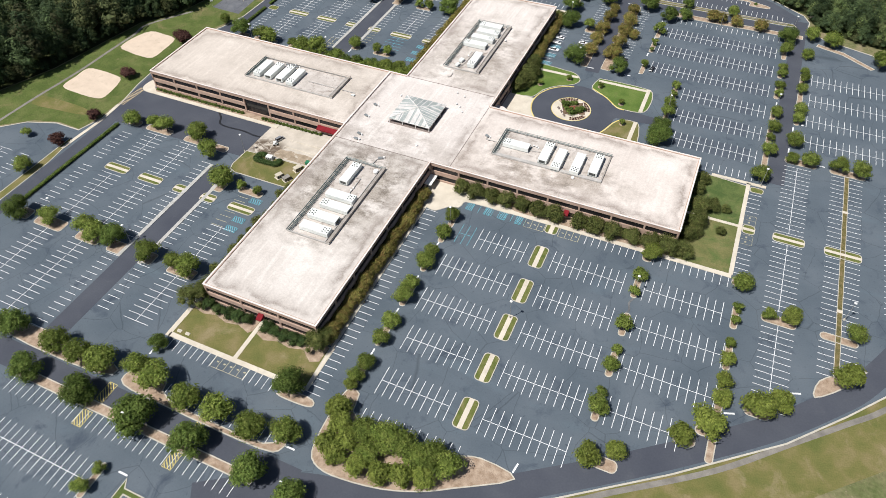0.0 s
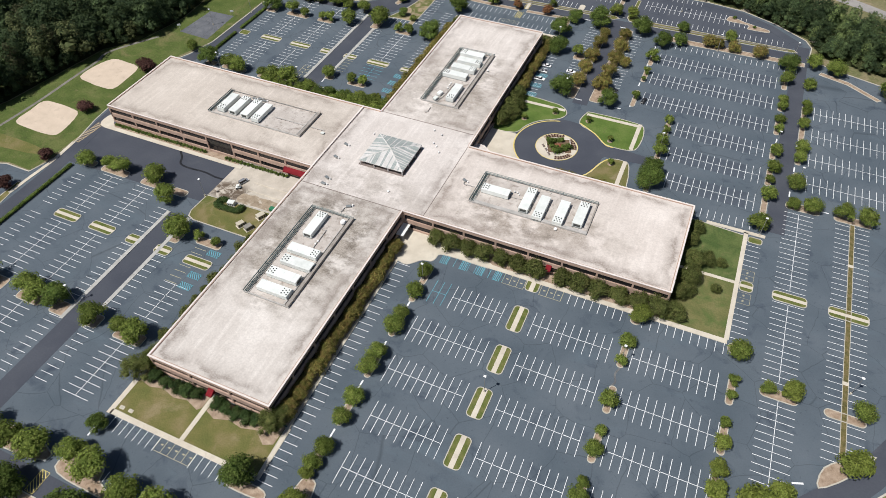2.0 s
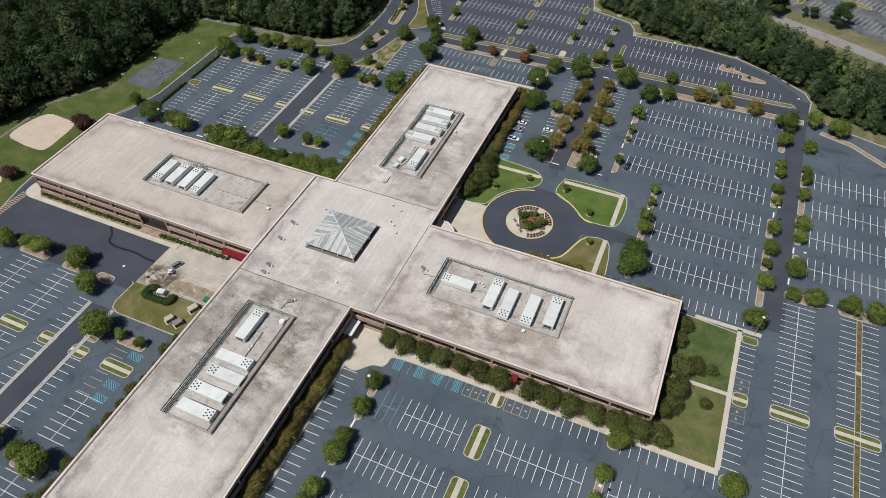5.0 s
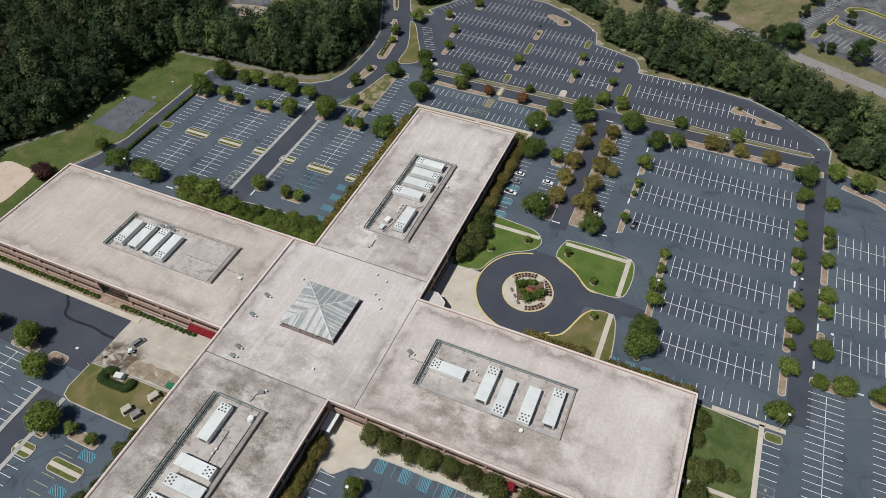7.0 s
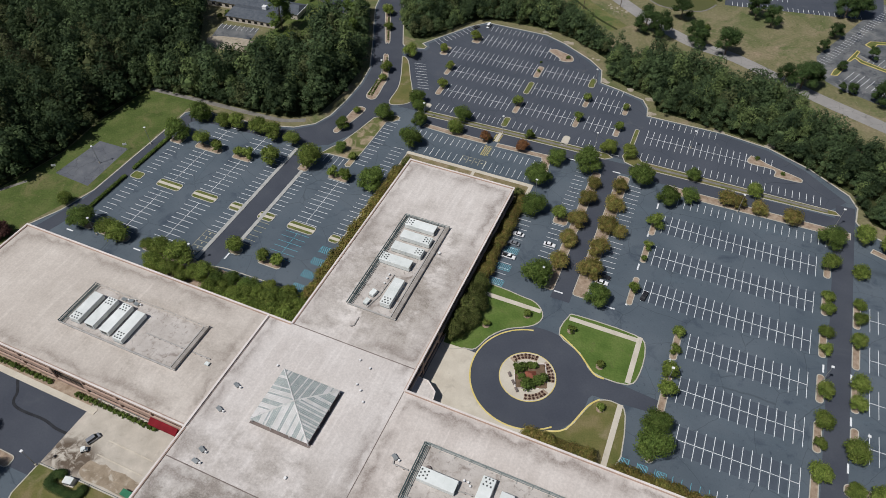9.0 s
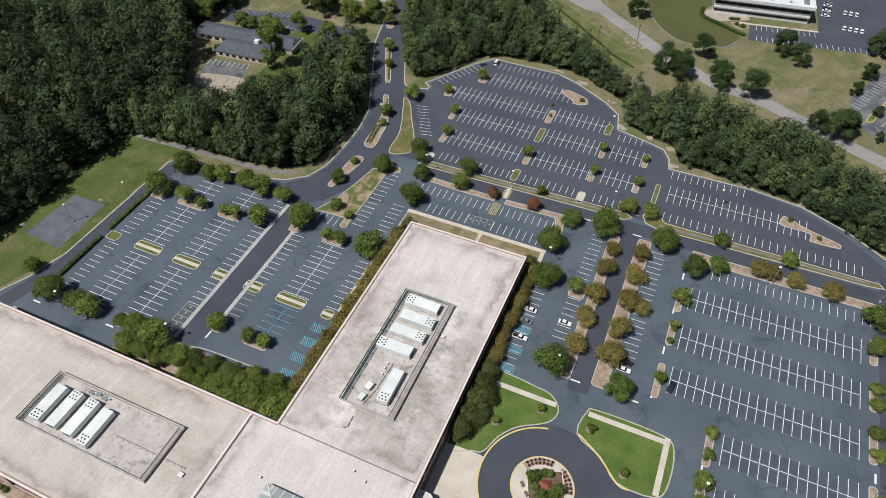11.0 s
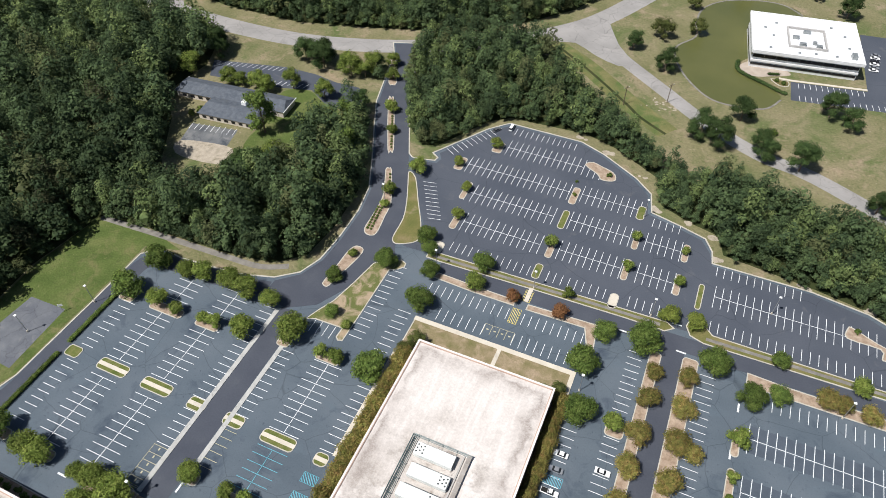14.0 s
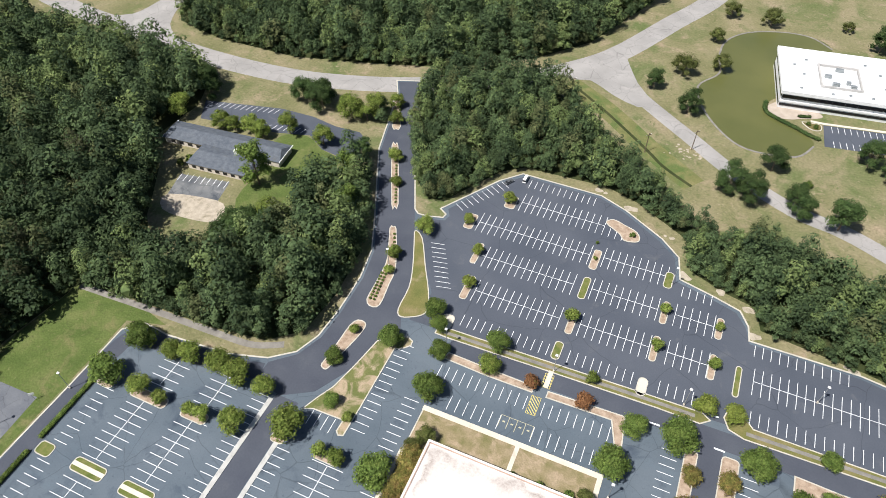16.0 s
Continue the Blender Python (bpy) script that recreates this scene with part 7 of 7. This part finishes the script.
BARS += [(-49, 384.4, 0), (-69.4, 385.3, 0), (-52.5, 395.8, 0), (-9.3, 294.5, 90), (38.7, 312.6, 90), (47.4, 312, 90), (47.6, 295, 90), (47.1, 278, 90), (61, 271.9, 0), (-177.8, 275.8, 90), (-245.8, 262.4, 0), (-198.6, 264.6, 0), (-185.5, 264.8, 0), (-213, 264.6, 0), (-74.6, 163, 90), (-74.6, 144, 90), (-74.6, 127, 90), (-74.4, 108, 90), (-192, 264.8, 0)]
paint([(x, y, 3.4, 0.6, radians(a)) for x, y, a in BARS], PAINT, "stop_bars", "white painted stop bars", 0.1)

# darker worn bands under the parked rows, wet streak and pale scuffs
DARK_STALL = material("oil-darkened asphalt", [(0.066, 0.08, 0.1), (0.084, 0.1, 0.124)], 5, 0.88, fine=(0.5, 0.15))
for k, y in enumerate((267.2, 285.4, 303.8, 322.6, 341.4, 360.2)):
    for s in (-1, 1):
        n = 12 if k < 3 else 21
        x0 = (-2.0, -4.6, -4.6, -24, -24, -23.9)[k]
        bm = bmesh.new()
        for j in range(n):
            box(bm, x0 + STALL * j + 0.3, y + s * 2.7 - 2.2, -0.1, x0 + STALL * (j + 1) - 0.3, y + s * 2.7 + 2.2, 0.012 + 0.001 * (j % 3))
        tagged(part("worn_patch", bm, DARK_STALL, parking_lot, "oil-darkened stall surfaces"), kind="stuff")
tagged(part("wet_streak", ribbon(smooth([(-209.3, 201.6), (-205.6, 198.1), (-203.7, 194.7), (-199.3, 193.5), (-189.8, 193.9), (-183.7, 193.1), (-179.2, 193.1)], False), 0.9, -0.1, 0.07), material("wet tar streak", [(0.012, 0.013, 0.016), (0.025, 0.027, 0.032)], 2, 0.5), parking_lot, "dark wet streak"))
tagged(part("scuff", ribbon(smooth([(2.6, 167), (1.6, 164), (2.4, 161), (1.2, 158.5)], False), 0.7, -0.1, 0.07), OLD_LOT, parking_lot, "pale washed-out streak"))


# ---- lamps, cars, yard ----
def street_lamp(x, y, turn=0, height=9.5):
    ob = thing("street_lamp", "tall grey car park lamp with a pale box head", "street lamp", "car park lamps", pose(x, y, 0, 0, 0, turn))
    bm = bmesh.new()
    bmesh.ops.create_cone(bm, cap_ends=True, segments=8, radius1=0.12, radius2=0.08, depth=height, matrix=Matrix.Translation((0, 0, height / 2)))
    part("pole", bm, POLE, ob)
    bm = bmesh.new()
    bmesh.ops.create_cone(bm, cap_ends=True, segments=10, radius1=0.32, radius2=0.32, depth=0.8, matrix=Matrix.Translation((0, 0, 0.4)))
    part("base", bm, CONCRETE, ob)
    part("head", boxed(-0.45, -0.4, height, 0.45, 0.4, height + 0.28, 0.05), LAMP_HEAD, ob)
    part("arm", boxed(-0.6, -0.06, height - 0.12, 0.6, 0.06, height - 0.01), POLE, ob)


for x, y in ((-36, 140.6), (-131, 52.8), (-74.4, 175.6), (2.2, 169.5), (38.2, 248.4), (-8.6, 286), (38.2, 306.5), (-233.6, 264.6), (-187.6, 269), (-60, 310.6), (2.8, 379.4), (-178.6, 412), (-77.2, 355.6), (-22, 414.2), (-75.2, 446), (-252.6, 320), (-265, 300), (73, 186.6), (40, 386), (-143, 386.6), (-105, 391.4), (49, 285), (-62, 396), (-228, 116), (-179.8, 181.4), (-188.6, 116)):
    street_lamp(x, y)


def utility_pole(x, y, turn):
    ob = thing("utility_pole", "wooden utility pole with a crossarm", "utility pole", "utility poles", pose(x, y, 0, 0, 0, turn))
    bm = bmesh.new()
    bmesh.ops.create_cone(bm, cap_ends=True, segments=8, radius1=0.2, radius2=0.14, depth=11, matrix=Matrix.Translation((0, 0, 5.5)))
    part("pole", bm, BARK, ob)
    part("crossarm", boxed(-1.6, -0.1, 9.9, 1.6, 0.1, 10.1), BARK, ob)
    for s in (-1.4, 0, 1.4):
        part("insulator", boxed(s - 0.08, -0.08, 10.1, s + 0.08, 0.08, 10.35), LAMP_HEAD, ob)


for x, y, a in ((-145.5, 551.4, 40), (-82.2, 531.6, 50), (-101.7, 521, 50)):
    utility_pole(x, y, a)

CAR_GLASS = material("dark car glass", [(0.015, 0.017, 0.02), (0.03, 0.032, 0.036)], 2, 0.08)
TYRE = material("black rubber", [(0.015, 0.015, 0.015), (0.025, 0.025, 0.025)], 0.5, 0.9)
CAR_PAINTS = {"white": material("white car paint", [(0.74, 0.74, 0.75), (0.8, 0.8, 0.8)], 2, 0.25), "silver": material("silver car paint", [(0.4, 0.41, 0.43), (0.48, 0.49, 0.5)], 2, 0.25, 0.6), "black": material("black car paint", [(0.02, 0.02, 0.024), (0.03, 0.03, 0.034)], 2, 0.2), "grey": material("grey car paint", [(0.14, 0.15, 0.16), (0.2, 0.21, 0.22)], 2, 0.25, 0.5)}


def car(x, y, turn, colour, kind="car", length=4.7, height=1.45, z=0.0):
    ob = thing(kind, f"{colour} parked {kind.replace('_', ' ')} on a marked stall", kind.replace("_", " "), "parked vehicles", pose(x, y, z, 0, 0, turn))
    h = length / 2
    part("body", boxed(-h, -0.9, 0.28, h, 0.9, 0.9, 0.16), CAR_PAINTS[colour], ob)
    bm = bmesh.new()
    lo, hi = ((-h + 0.7, h - 1.3), (-h + 1.4, h - 2.0)) if kind == "car" else ((-h + 0.15, h - 0.7), (-h + 0.3, h - 1.4)) if kind == "van" else ((-0.5, h - 1.3), (-0.2, h - 1.9))
    v = [bm.verts.new(p) for p in ((lo[0], -0.82, 0.88), (lo[1], -0.82, 0.88), (lo[1], 0.82, 0.88), (lo[0], 0.82, 0.88), (hi[0], -0.66, height - 0.06), (hi[1], -0.66, height - 0.06), (hi[1], 0.66, height - 0.06), (hi[0], 0.66, height - 0.06))]
    for f in ((0, 1, 5, 4), (1, 2, 6, 5), (2, 3, 7, 6), (3, 0, 4, 7), (4, 5, 6, 7)):
        bm.faces.new([v[k] for k in f])
    bmesh.ops.recalc_face_normals(bm, faces=bm.faces)
    part("cabin", bm, CAR_GLASS, ob, "dark glazed cabin")
    part("roof", boxed(hi[0] - 0.05, -0.69, height - 0.07, hi[1] + 0.05, 0.69, height, 0.03), CAR_PAINTS[colour], ob)
    if kind == "pickup":
        part("cargo_bed", boxed(-h + 0.12, -0.72, 0.88, -0.6, 0.72, 0.93), TYRE, ob)
    for sx in (-h + 0.9, h - 0.9):
        for sy in (-0.82, 0.82):
            bm = bmesh.new()
            bmesh.ops.create_cone(bm, cap_ends=True, segments=12, radius1=0.33, radius2=0.33, depth=0.22, matrix=pose(sx, sy, 0.33, 90))
            wheel = part("wheel", bm, TYRE, ob)
            bm = bmesh.new()
            bmesh.ops.create_cone(bm, cap_ends=True, segments=10, radius1=0.2, radius2=0.18, depth=0.25, matrix=pose(sx, sy, 0.33, 90))
            part("rim", bm, STEEL, wheel)
    for sy in (-0.62, 0.62):
        part("headlight", boxed(h - 0.06, sy - 0.18, 0.6, h + 0.02, sy + 0.18, 0.76), LAMP_HEAD, ob)


car(-76.2, 331.4, 180, "white")
car(-76.2, 326, 180, "silver")
car(-75.8, 318.6, 0, "white", "pickup", 5.4, 1.75)
car(-63, 330.8, 0, "white")
car(-39, 323, 0, "black")
car(-23.2, 319.6, 80, "black")
car(-39.2, 319.9, 0, "white")
for k, colour in enumerate(("white", "silver", "white", "black", "white", "silver")):
    car(11.5 + 0.2 * k, 602 + 3.3 * k, 8, colour)
car(-145.8, 481, 90, "white", "van", 5.2, 1.95)
car(-152, 476.4, 60, "grey")
car(-169.6, 195.0, 68, "silver", "van", 4.3, 1.75, 0.035)
for k in range(7):
    car(22 + 3.1 * (k % 4), 591 + 19 * (k // 4), 85, "white", z=-0.01)


def cabinet(x, y, turn, w, d, h, label, mat):
    ob = thing("equipment_cabinet", label, "equipment cabinet", m=pose(x, y, 0.12, 0, 0, turn))
    part("body", boxed(-w / 2, -d / 2, 0.15, w / 2, d / 2, h, 0.05), mat, ob)
    part("plinth", boxed(-w / 2 - 0.3, -d / 2 - 0.3, 0, w / 2 + 0.3, d / 2 + 0.3, 0.15), CONCRETE, ob)
    for k in range(3):
        part("louvre", boxed(-w / 2 + 0.3 + k * w / 3.2, -d / 2 - 0.04, 0.5, -w / 2 + 0.3 + k * w / 3.2 + w / 5, -d / 2 + 0.02, h - 0.4), FAN, ob)


TAN = material("tan painted metal", [(0.42, 0.38, 0.3), (0.52, 0.48, 0.39)], 2, 0.6)
DUN = material("dun painted metal", [(0.2, 0.19, 0.17), (0.28, 0.265, 0.24)], 2, 0.6)
cabinet(-150.1, 179.8, 65, 3.4, 2.4, 2.0, "tan steel equipment cabinet on the lawn", TAN)
cabinet(-155.1, 172.6, 65, 3.0, 2.2, 1.9, "tan steel equipment cabinet on the lawn", TAN)
cabinet(-151.1, 172.4, 65, 3.0, 2.4, 1.9, "dun steel equipment cabinet on the lawn", DUN)
cabinet(-166.0, 181.4, 10, 3.0, 2.1, 1.8, "pale steel chiller inside a clipped hedge", UNIT_WHITE)
dumpster = thing("dumpster", "green steel dumpster beside the loading yard", "dumpster", m=pose(-147.6, 185.2, 0.04))
GREEN_BIN = material("green painted steel", [(0.02, 0.14, 0.07), (0.035, 0.19, 0.1)], 1.5, 0.5)
part("body", boxed(-1.6, -0.9, 0, 1.6, 0.9, 1.3, 0.05), GREEN_BIN, dumpster)
part("lid", boxed(-1.65, -0.95, 1.3, 1.65, 0.95, 1.38), GREEN_BIN, dumpster)
mower = thing("utility_tractor", "small pale utility tractor in the yard", "tractor", m=pose(-169.4, 191, 0.05, 0, 0, 40))
part("body", boxed(-1.1, -0.55, 0.4, 1.1, 0.55, 1.0, 0.1), UNIT_WHITE, mower)
part("canopy", boxed(-0.7, -0.6, 1.75, 0.6, 0.6, 1.82), UNIT_WHITE, mower)
for sx in (-0.8, 0.8):
    for sy in (-0.6, 0.6):
        bm = bmesh.new()
        bmesh.ops.create_cone(bm, cap_ends=True, segments=12, radius1=0.36, radius2=0.36, depth=0.25, matrix=pose(sx, sy, 0.36, 90))
        part("wheel", bm, TYRE, mower)
        part("post", tube(bmesh.new(), (sx * 0.7, sy * 0.85, 1.0), (sx * 0.7, sy * 0.85, 1.76), 0.03), STEEL, mower)
STAIN = material("brown stained concrete", [(0.24, 0.19, 0.135), (0.36, 0.295, 0.22)], 2.5, 0.9, fine=(0.4, 0.2), blotch=[((0.47, 0.42, 0.35), 3, 0.54, 0.64)])
structure("yard_stain", slab(smooth([(-166.4, 185.2), (-166.3, 187.4), (-165.4, 189.3), (-162, 189.2), (-160.2, 190.1), (-157, 189.4), (-152.6, 190), (-148, 189.4), (-141.3, 190.4), (-141.3, 184.6), (-148.1, 184), (-156, 184.2), (-162.8, 183.7)], True, 2), 0, 0.05), STAIN, "brown worn strip of the yard", "stain")
for y in (191.4, 196.4):
    structure("kerb", boxed(-165, y, 0, -147.6, y + 0.35, 0.2), CONCRETE, "low pale concrete kerb in the yard", "kerb")

canopy = thing("entrance_canopy", "slanted white entrance canopy in the inner corner", "canopy", m=pose(-91.5, 193.9, 0.14, 0, 0, 0))
part("roof", boxed(-1.6, -3.4, 3.0, 1.6, 3.4, 3.2), UNIT_WHITE, canopy)
for sx in (-1.4, 1.4):
    for sy in (-3.1, 3.1):
        part("post", tube(bmesh.new(), (sx, sy, 0), (sx, sy, 3.0), 0.08), STEEL, canopy)
# pale canopy over the plaza entrance, with a glazed screen below
porch = thing("entrance_canopy", "angular pale flat canopy over the plaza entrance", "canopy", m=pose(0, 0, 0.14))
outline = [(-84.0, 244.9), (-76.4, 244.9), (-76.4, 247.4), (-76.9, 250.4), (-80.6, 253.2), (-84.0, 253.2)]
part("roof", slab(outline[::-1], 3.9, 4.3), ROOFING, porch, "pale membrane")
part("fascia", band(outline, offset(outline, -0.3), 3.7, 4.55, True), COPING, porch, "white metal edge")
for x, y in ((-77.2, 250), (-80.6, 252.5), (-77, 247.4)):
    part("post", tube(bmesh.new(), (x, y, 0), (x, y, 3.9), 0.16, 8), COPING, porch)
for (xa, ya), (xb, yb) in (((-76.9, 247.4), (-77.2, 250)), ((-77.2, 250), (-80.6, 252.5))):
    part("screen", ribbon([(xa, ya), (xb, yb)], 0.1, 0, 3.6), GLASS, porch, "dark glazed screen")
# crossing and walk beside the west drive
TAN_PAINT = material("worn tan paint", [(0.34, 0.27, 0.17), (0.46, 0.38, 0.25)], 1.5, 0.8, fine=(0.3, 0.15))
paint([(x, 195.9, 0.35, 15.6, radians(-4)) for x in (-260.3, -257.3)] + [(-259.45 + 0.085 * 1.1 * k, 188.4 + 1.1 * k, 2.6, 0.5, 0) for k in range(14)], TAN_PAINT, "crossing", "worn tan painted crossing")
structure("footpath", ribbon(smooth([(-260, 150), (-259.6, 160.3), (-258.9, 173.4), (-260, 187.6)], False), 1.7, -0.1, 0.15), CONCRETE, "pale concrete footpath beside the drive", "footpath")
structure("paving", slab(smooth([(-250, 201.7), (-256.5, 202), (-259.3, 205), (-258.8, 211), (-255.5, 213.5), (-253.4, 210), (-253.3, 206.8), (-250, 203.6)], True, 3), -0.1, 0.19), CONCRETE, "rounded end of the pale footpath", "paving")
structure("worn_lawn", slab(smooth([(-302, 178), (-301, 171), (-285, 172), (-270, 174), (-271, 178), (-286, 179)], True, 3), -0.3, -0.012), DRY_LAWN, "dry worn patch of the lawn", "lawn")
# flag stones and stall lines round the house and the white office
paint([(-311 + 2.9 * k, 473.6 + 0.64 * k, 0.22, 4.4, radians(-14)) for k in range(13)] + [(-276 + 2.9 * k, 468.4 + 0.6 * k, 0.22, 4.0, radians(-14)) for k in range(8)], PAINT, "stall_lines", "white stall lines", 0.02)
paint([(-22 + 2.8 * k, 561.2 + 0.44 * k, 0.2, 4.8, radians(9)) for k in range(26)] + [(-23.3 + 2.8 * k, 572.8 + 0.44 * k, 0.2, 4.8, radians(9)) for k in range(12)], PAINT, "stall_lines", "white stall lines", 0.02)
paint([(-289 + 2.8 * k, 422.4 + 0.45 * k, 0.2, 5, radians(9)) for k in range(9)], PAINT, "stall_lines", "faded white stall lines", 0.02)
paint([(29.6 + 1.16 * k, 513.4 + 2.5 * k, 4.8, 0.2, radians(-25)) for k in range(30)] + [(u * 2.75 * 0.906 + 42 + 0.42 * v, 503 - 1.16 * u + 0.9 * v, 0.2, 5, radians(-25)) for u in range(16) for v in (0, 5.4, 23, 28.4)], PAINT, "stall_lines", "faded white stall lines", 0.02)
for points in ([(34.1, 502.4), (35.6, 508.4), (38.6, 513.6), (40.2, 510.6), (37.4, 503)], [(41.5, 519.9), (46.3, 533.1), (48, 532.1), (46.2, 526.6), (49.2, 523.4), (60, 518.7), (75, 512), (74.4, 509.4), (60, 515.9), (48.3, 520.6), (45.5, 524.4), (43.3, 520)], [(50.2, 540.9), (52.8, 545.6), (60.7, 548.3), (75, 542), (74, 538.6), (60.7, 545), (56.6, 543.6), (53.8, 538)]):
    bed(points, STRIP, "grass_island", "kerbed grass island with faded yellow kerb", "traffic island", YELLOW_KERB, curved=False)
for x, y in ((-278.8, 288), (-260, 312)):
    hoop = thing("basketball_hoop", "white basketball backboard on a bent pole", "basketball hoop", "hoops", pose(x, y, 0, 0, 0, 40))
    part("pole", tube(bmesh.new(), (0, 0, 0), (0, 0, 3.2), 0.08), POLE, hoop)
    part("backboard", boxed(-0.9, 0.3, 2.8, 0.9, 0.36, 3.9), LAMP_HEAD, hoop)
    part("arm", tube(bmesh.new(), (0, 0, 3.1), (0, 0.32, 3.3), 0.05), POLE, hoop)
for x, y in ((-141.9, 88.7), (-138.4, 88.8)):
    pad = thing("utility_pad", "small pale concrete utility cover in the lawn", "utility cover", "utility covers", pose(x, y, 0.12))
    part("slab", boxed(-0.9, -0.6, 0, 0.9, 0.6, 0.12, 0.03), CONCRETE, pad)
    part("lid", boxed(-0.6, -0.35, 0.12, 0.6, 0.35, 0.15), KERB, pad)
# ditch and bare patches in the meadow
structure("lawn", ribbon(smooth([(-150, 563), (-126, 547), (-104, 528), (-91, 517.6), (-77, 507)], False), 12.0, -0.3, -0.04), THIN_LAWN, "greener grass along the ditch", "lawn")
structure("ditch", ribbon(smooth([(-148, 562), (-125.5, 544.7), (-101.4, 523.5), (-91.8, 514.3), (-77.8, 505.6)], False), 1.6, -0.3, -0.03), FLOOR, "narrow dark grassy ditch", "ditch")
rng = random.Random(31)
for k in range(34):
    x, y, r = rng.gauss(-82.5, 4.2), rng.gauss(528, 3), rng.uniform(0.3, 1.0)
    blob = [(x + r * rng.uniform(0.5, 1.3) * math.cos(a), y + r * rng.uniform(0.4, 1.0) * math.sin(a)) for a in (0, 0.9, 1.8, 2.7, 3.6, 4.5, 5.4)]
    structure("bare_ground", slab(smooth(blob, True, 2), -0.3, -0.02 - 0.0004 * k), BARE, "bare sandy patch beside the street", "ground")
# sandy patches behind the kerb of the far lot
for x, y in ((-113, 486.6), (-98, 481), (-81, 470.5), (-72.8, 452), (-58, 449), (-47.4, 445), (-44, 434), (-12, 432.6), (11, 430), (47.6, 408)):
    for k in range(3):
        cx, cy, r = x + rng.uniform(-2, 2), y + rng.uniform(-1, 1), rng.uniform(0.8, 2.0)
        blob = [(cx + r * rng.uniform(0.6, 1.3) * math.cos(a), cy + r * rng.uniform(0.5, 1.0) * math.sin(a)) for a in (0, 0.9, 1.8, 2.7, 3.6, 4.5, 5.4)]
        structure("bare_ground", slab(smooth(blob, True, 2), -0.3, -0.015 - 0.001 * k), BARE, "bare sandy patch behind the kerb", "ground")
# narrow walks inside the long grass strips
for pts in ([(-147, 391.4), (-110, 392.3), (-78, 393.2), (-58, 393.4)], [(-42, 393.4), (0, 393.9), (37, 394)]):
    structure("footpath", ribbon(smooth(pts, False), 1.3, -0.1, 0.15), TRACK, "grey worn walk inside the grass strip", "footpath")
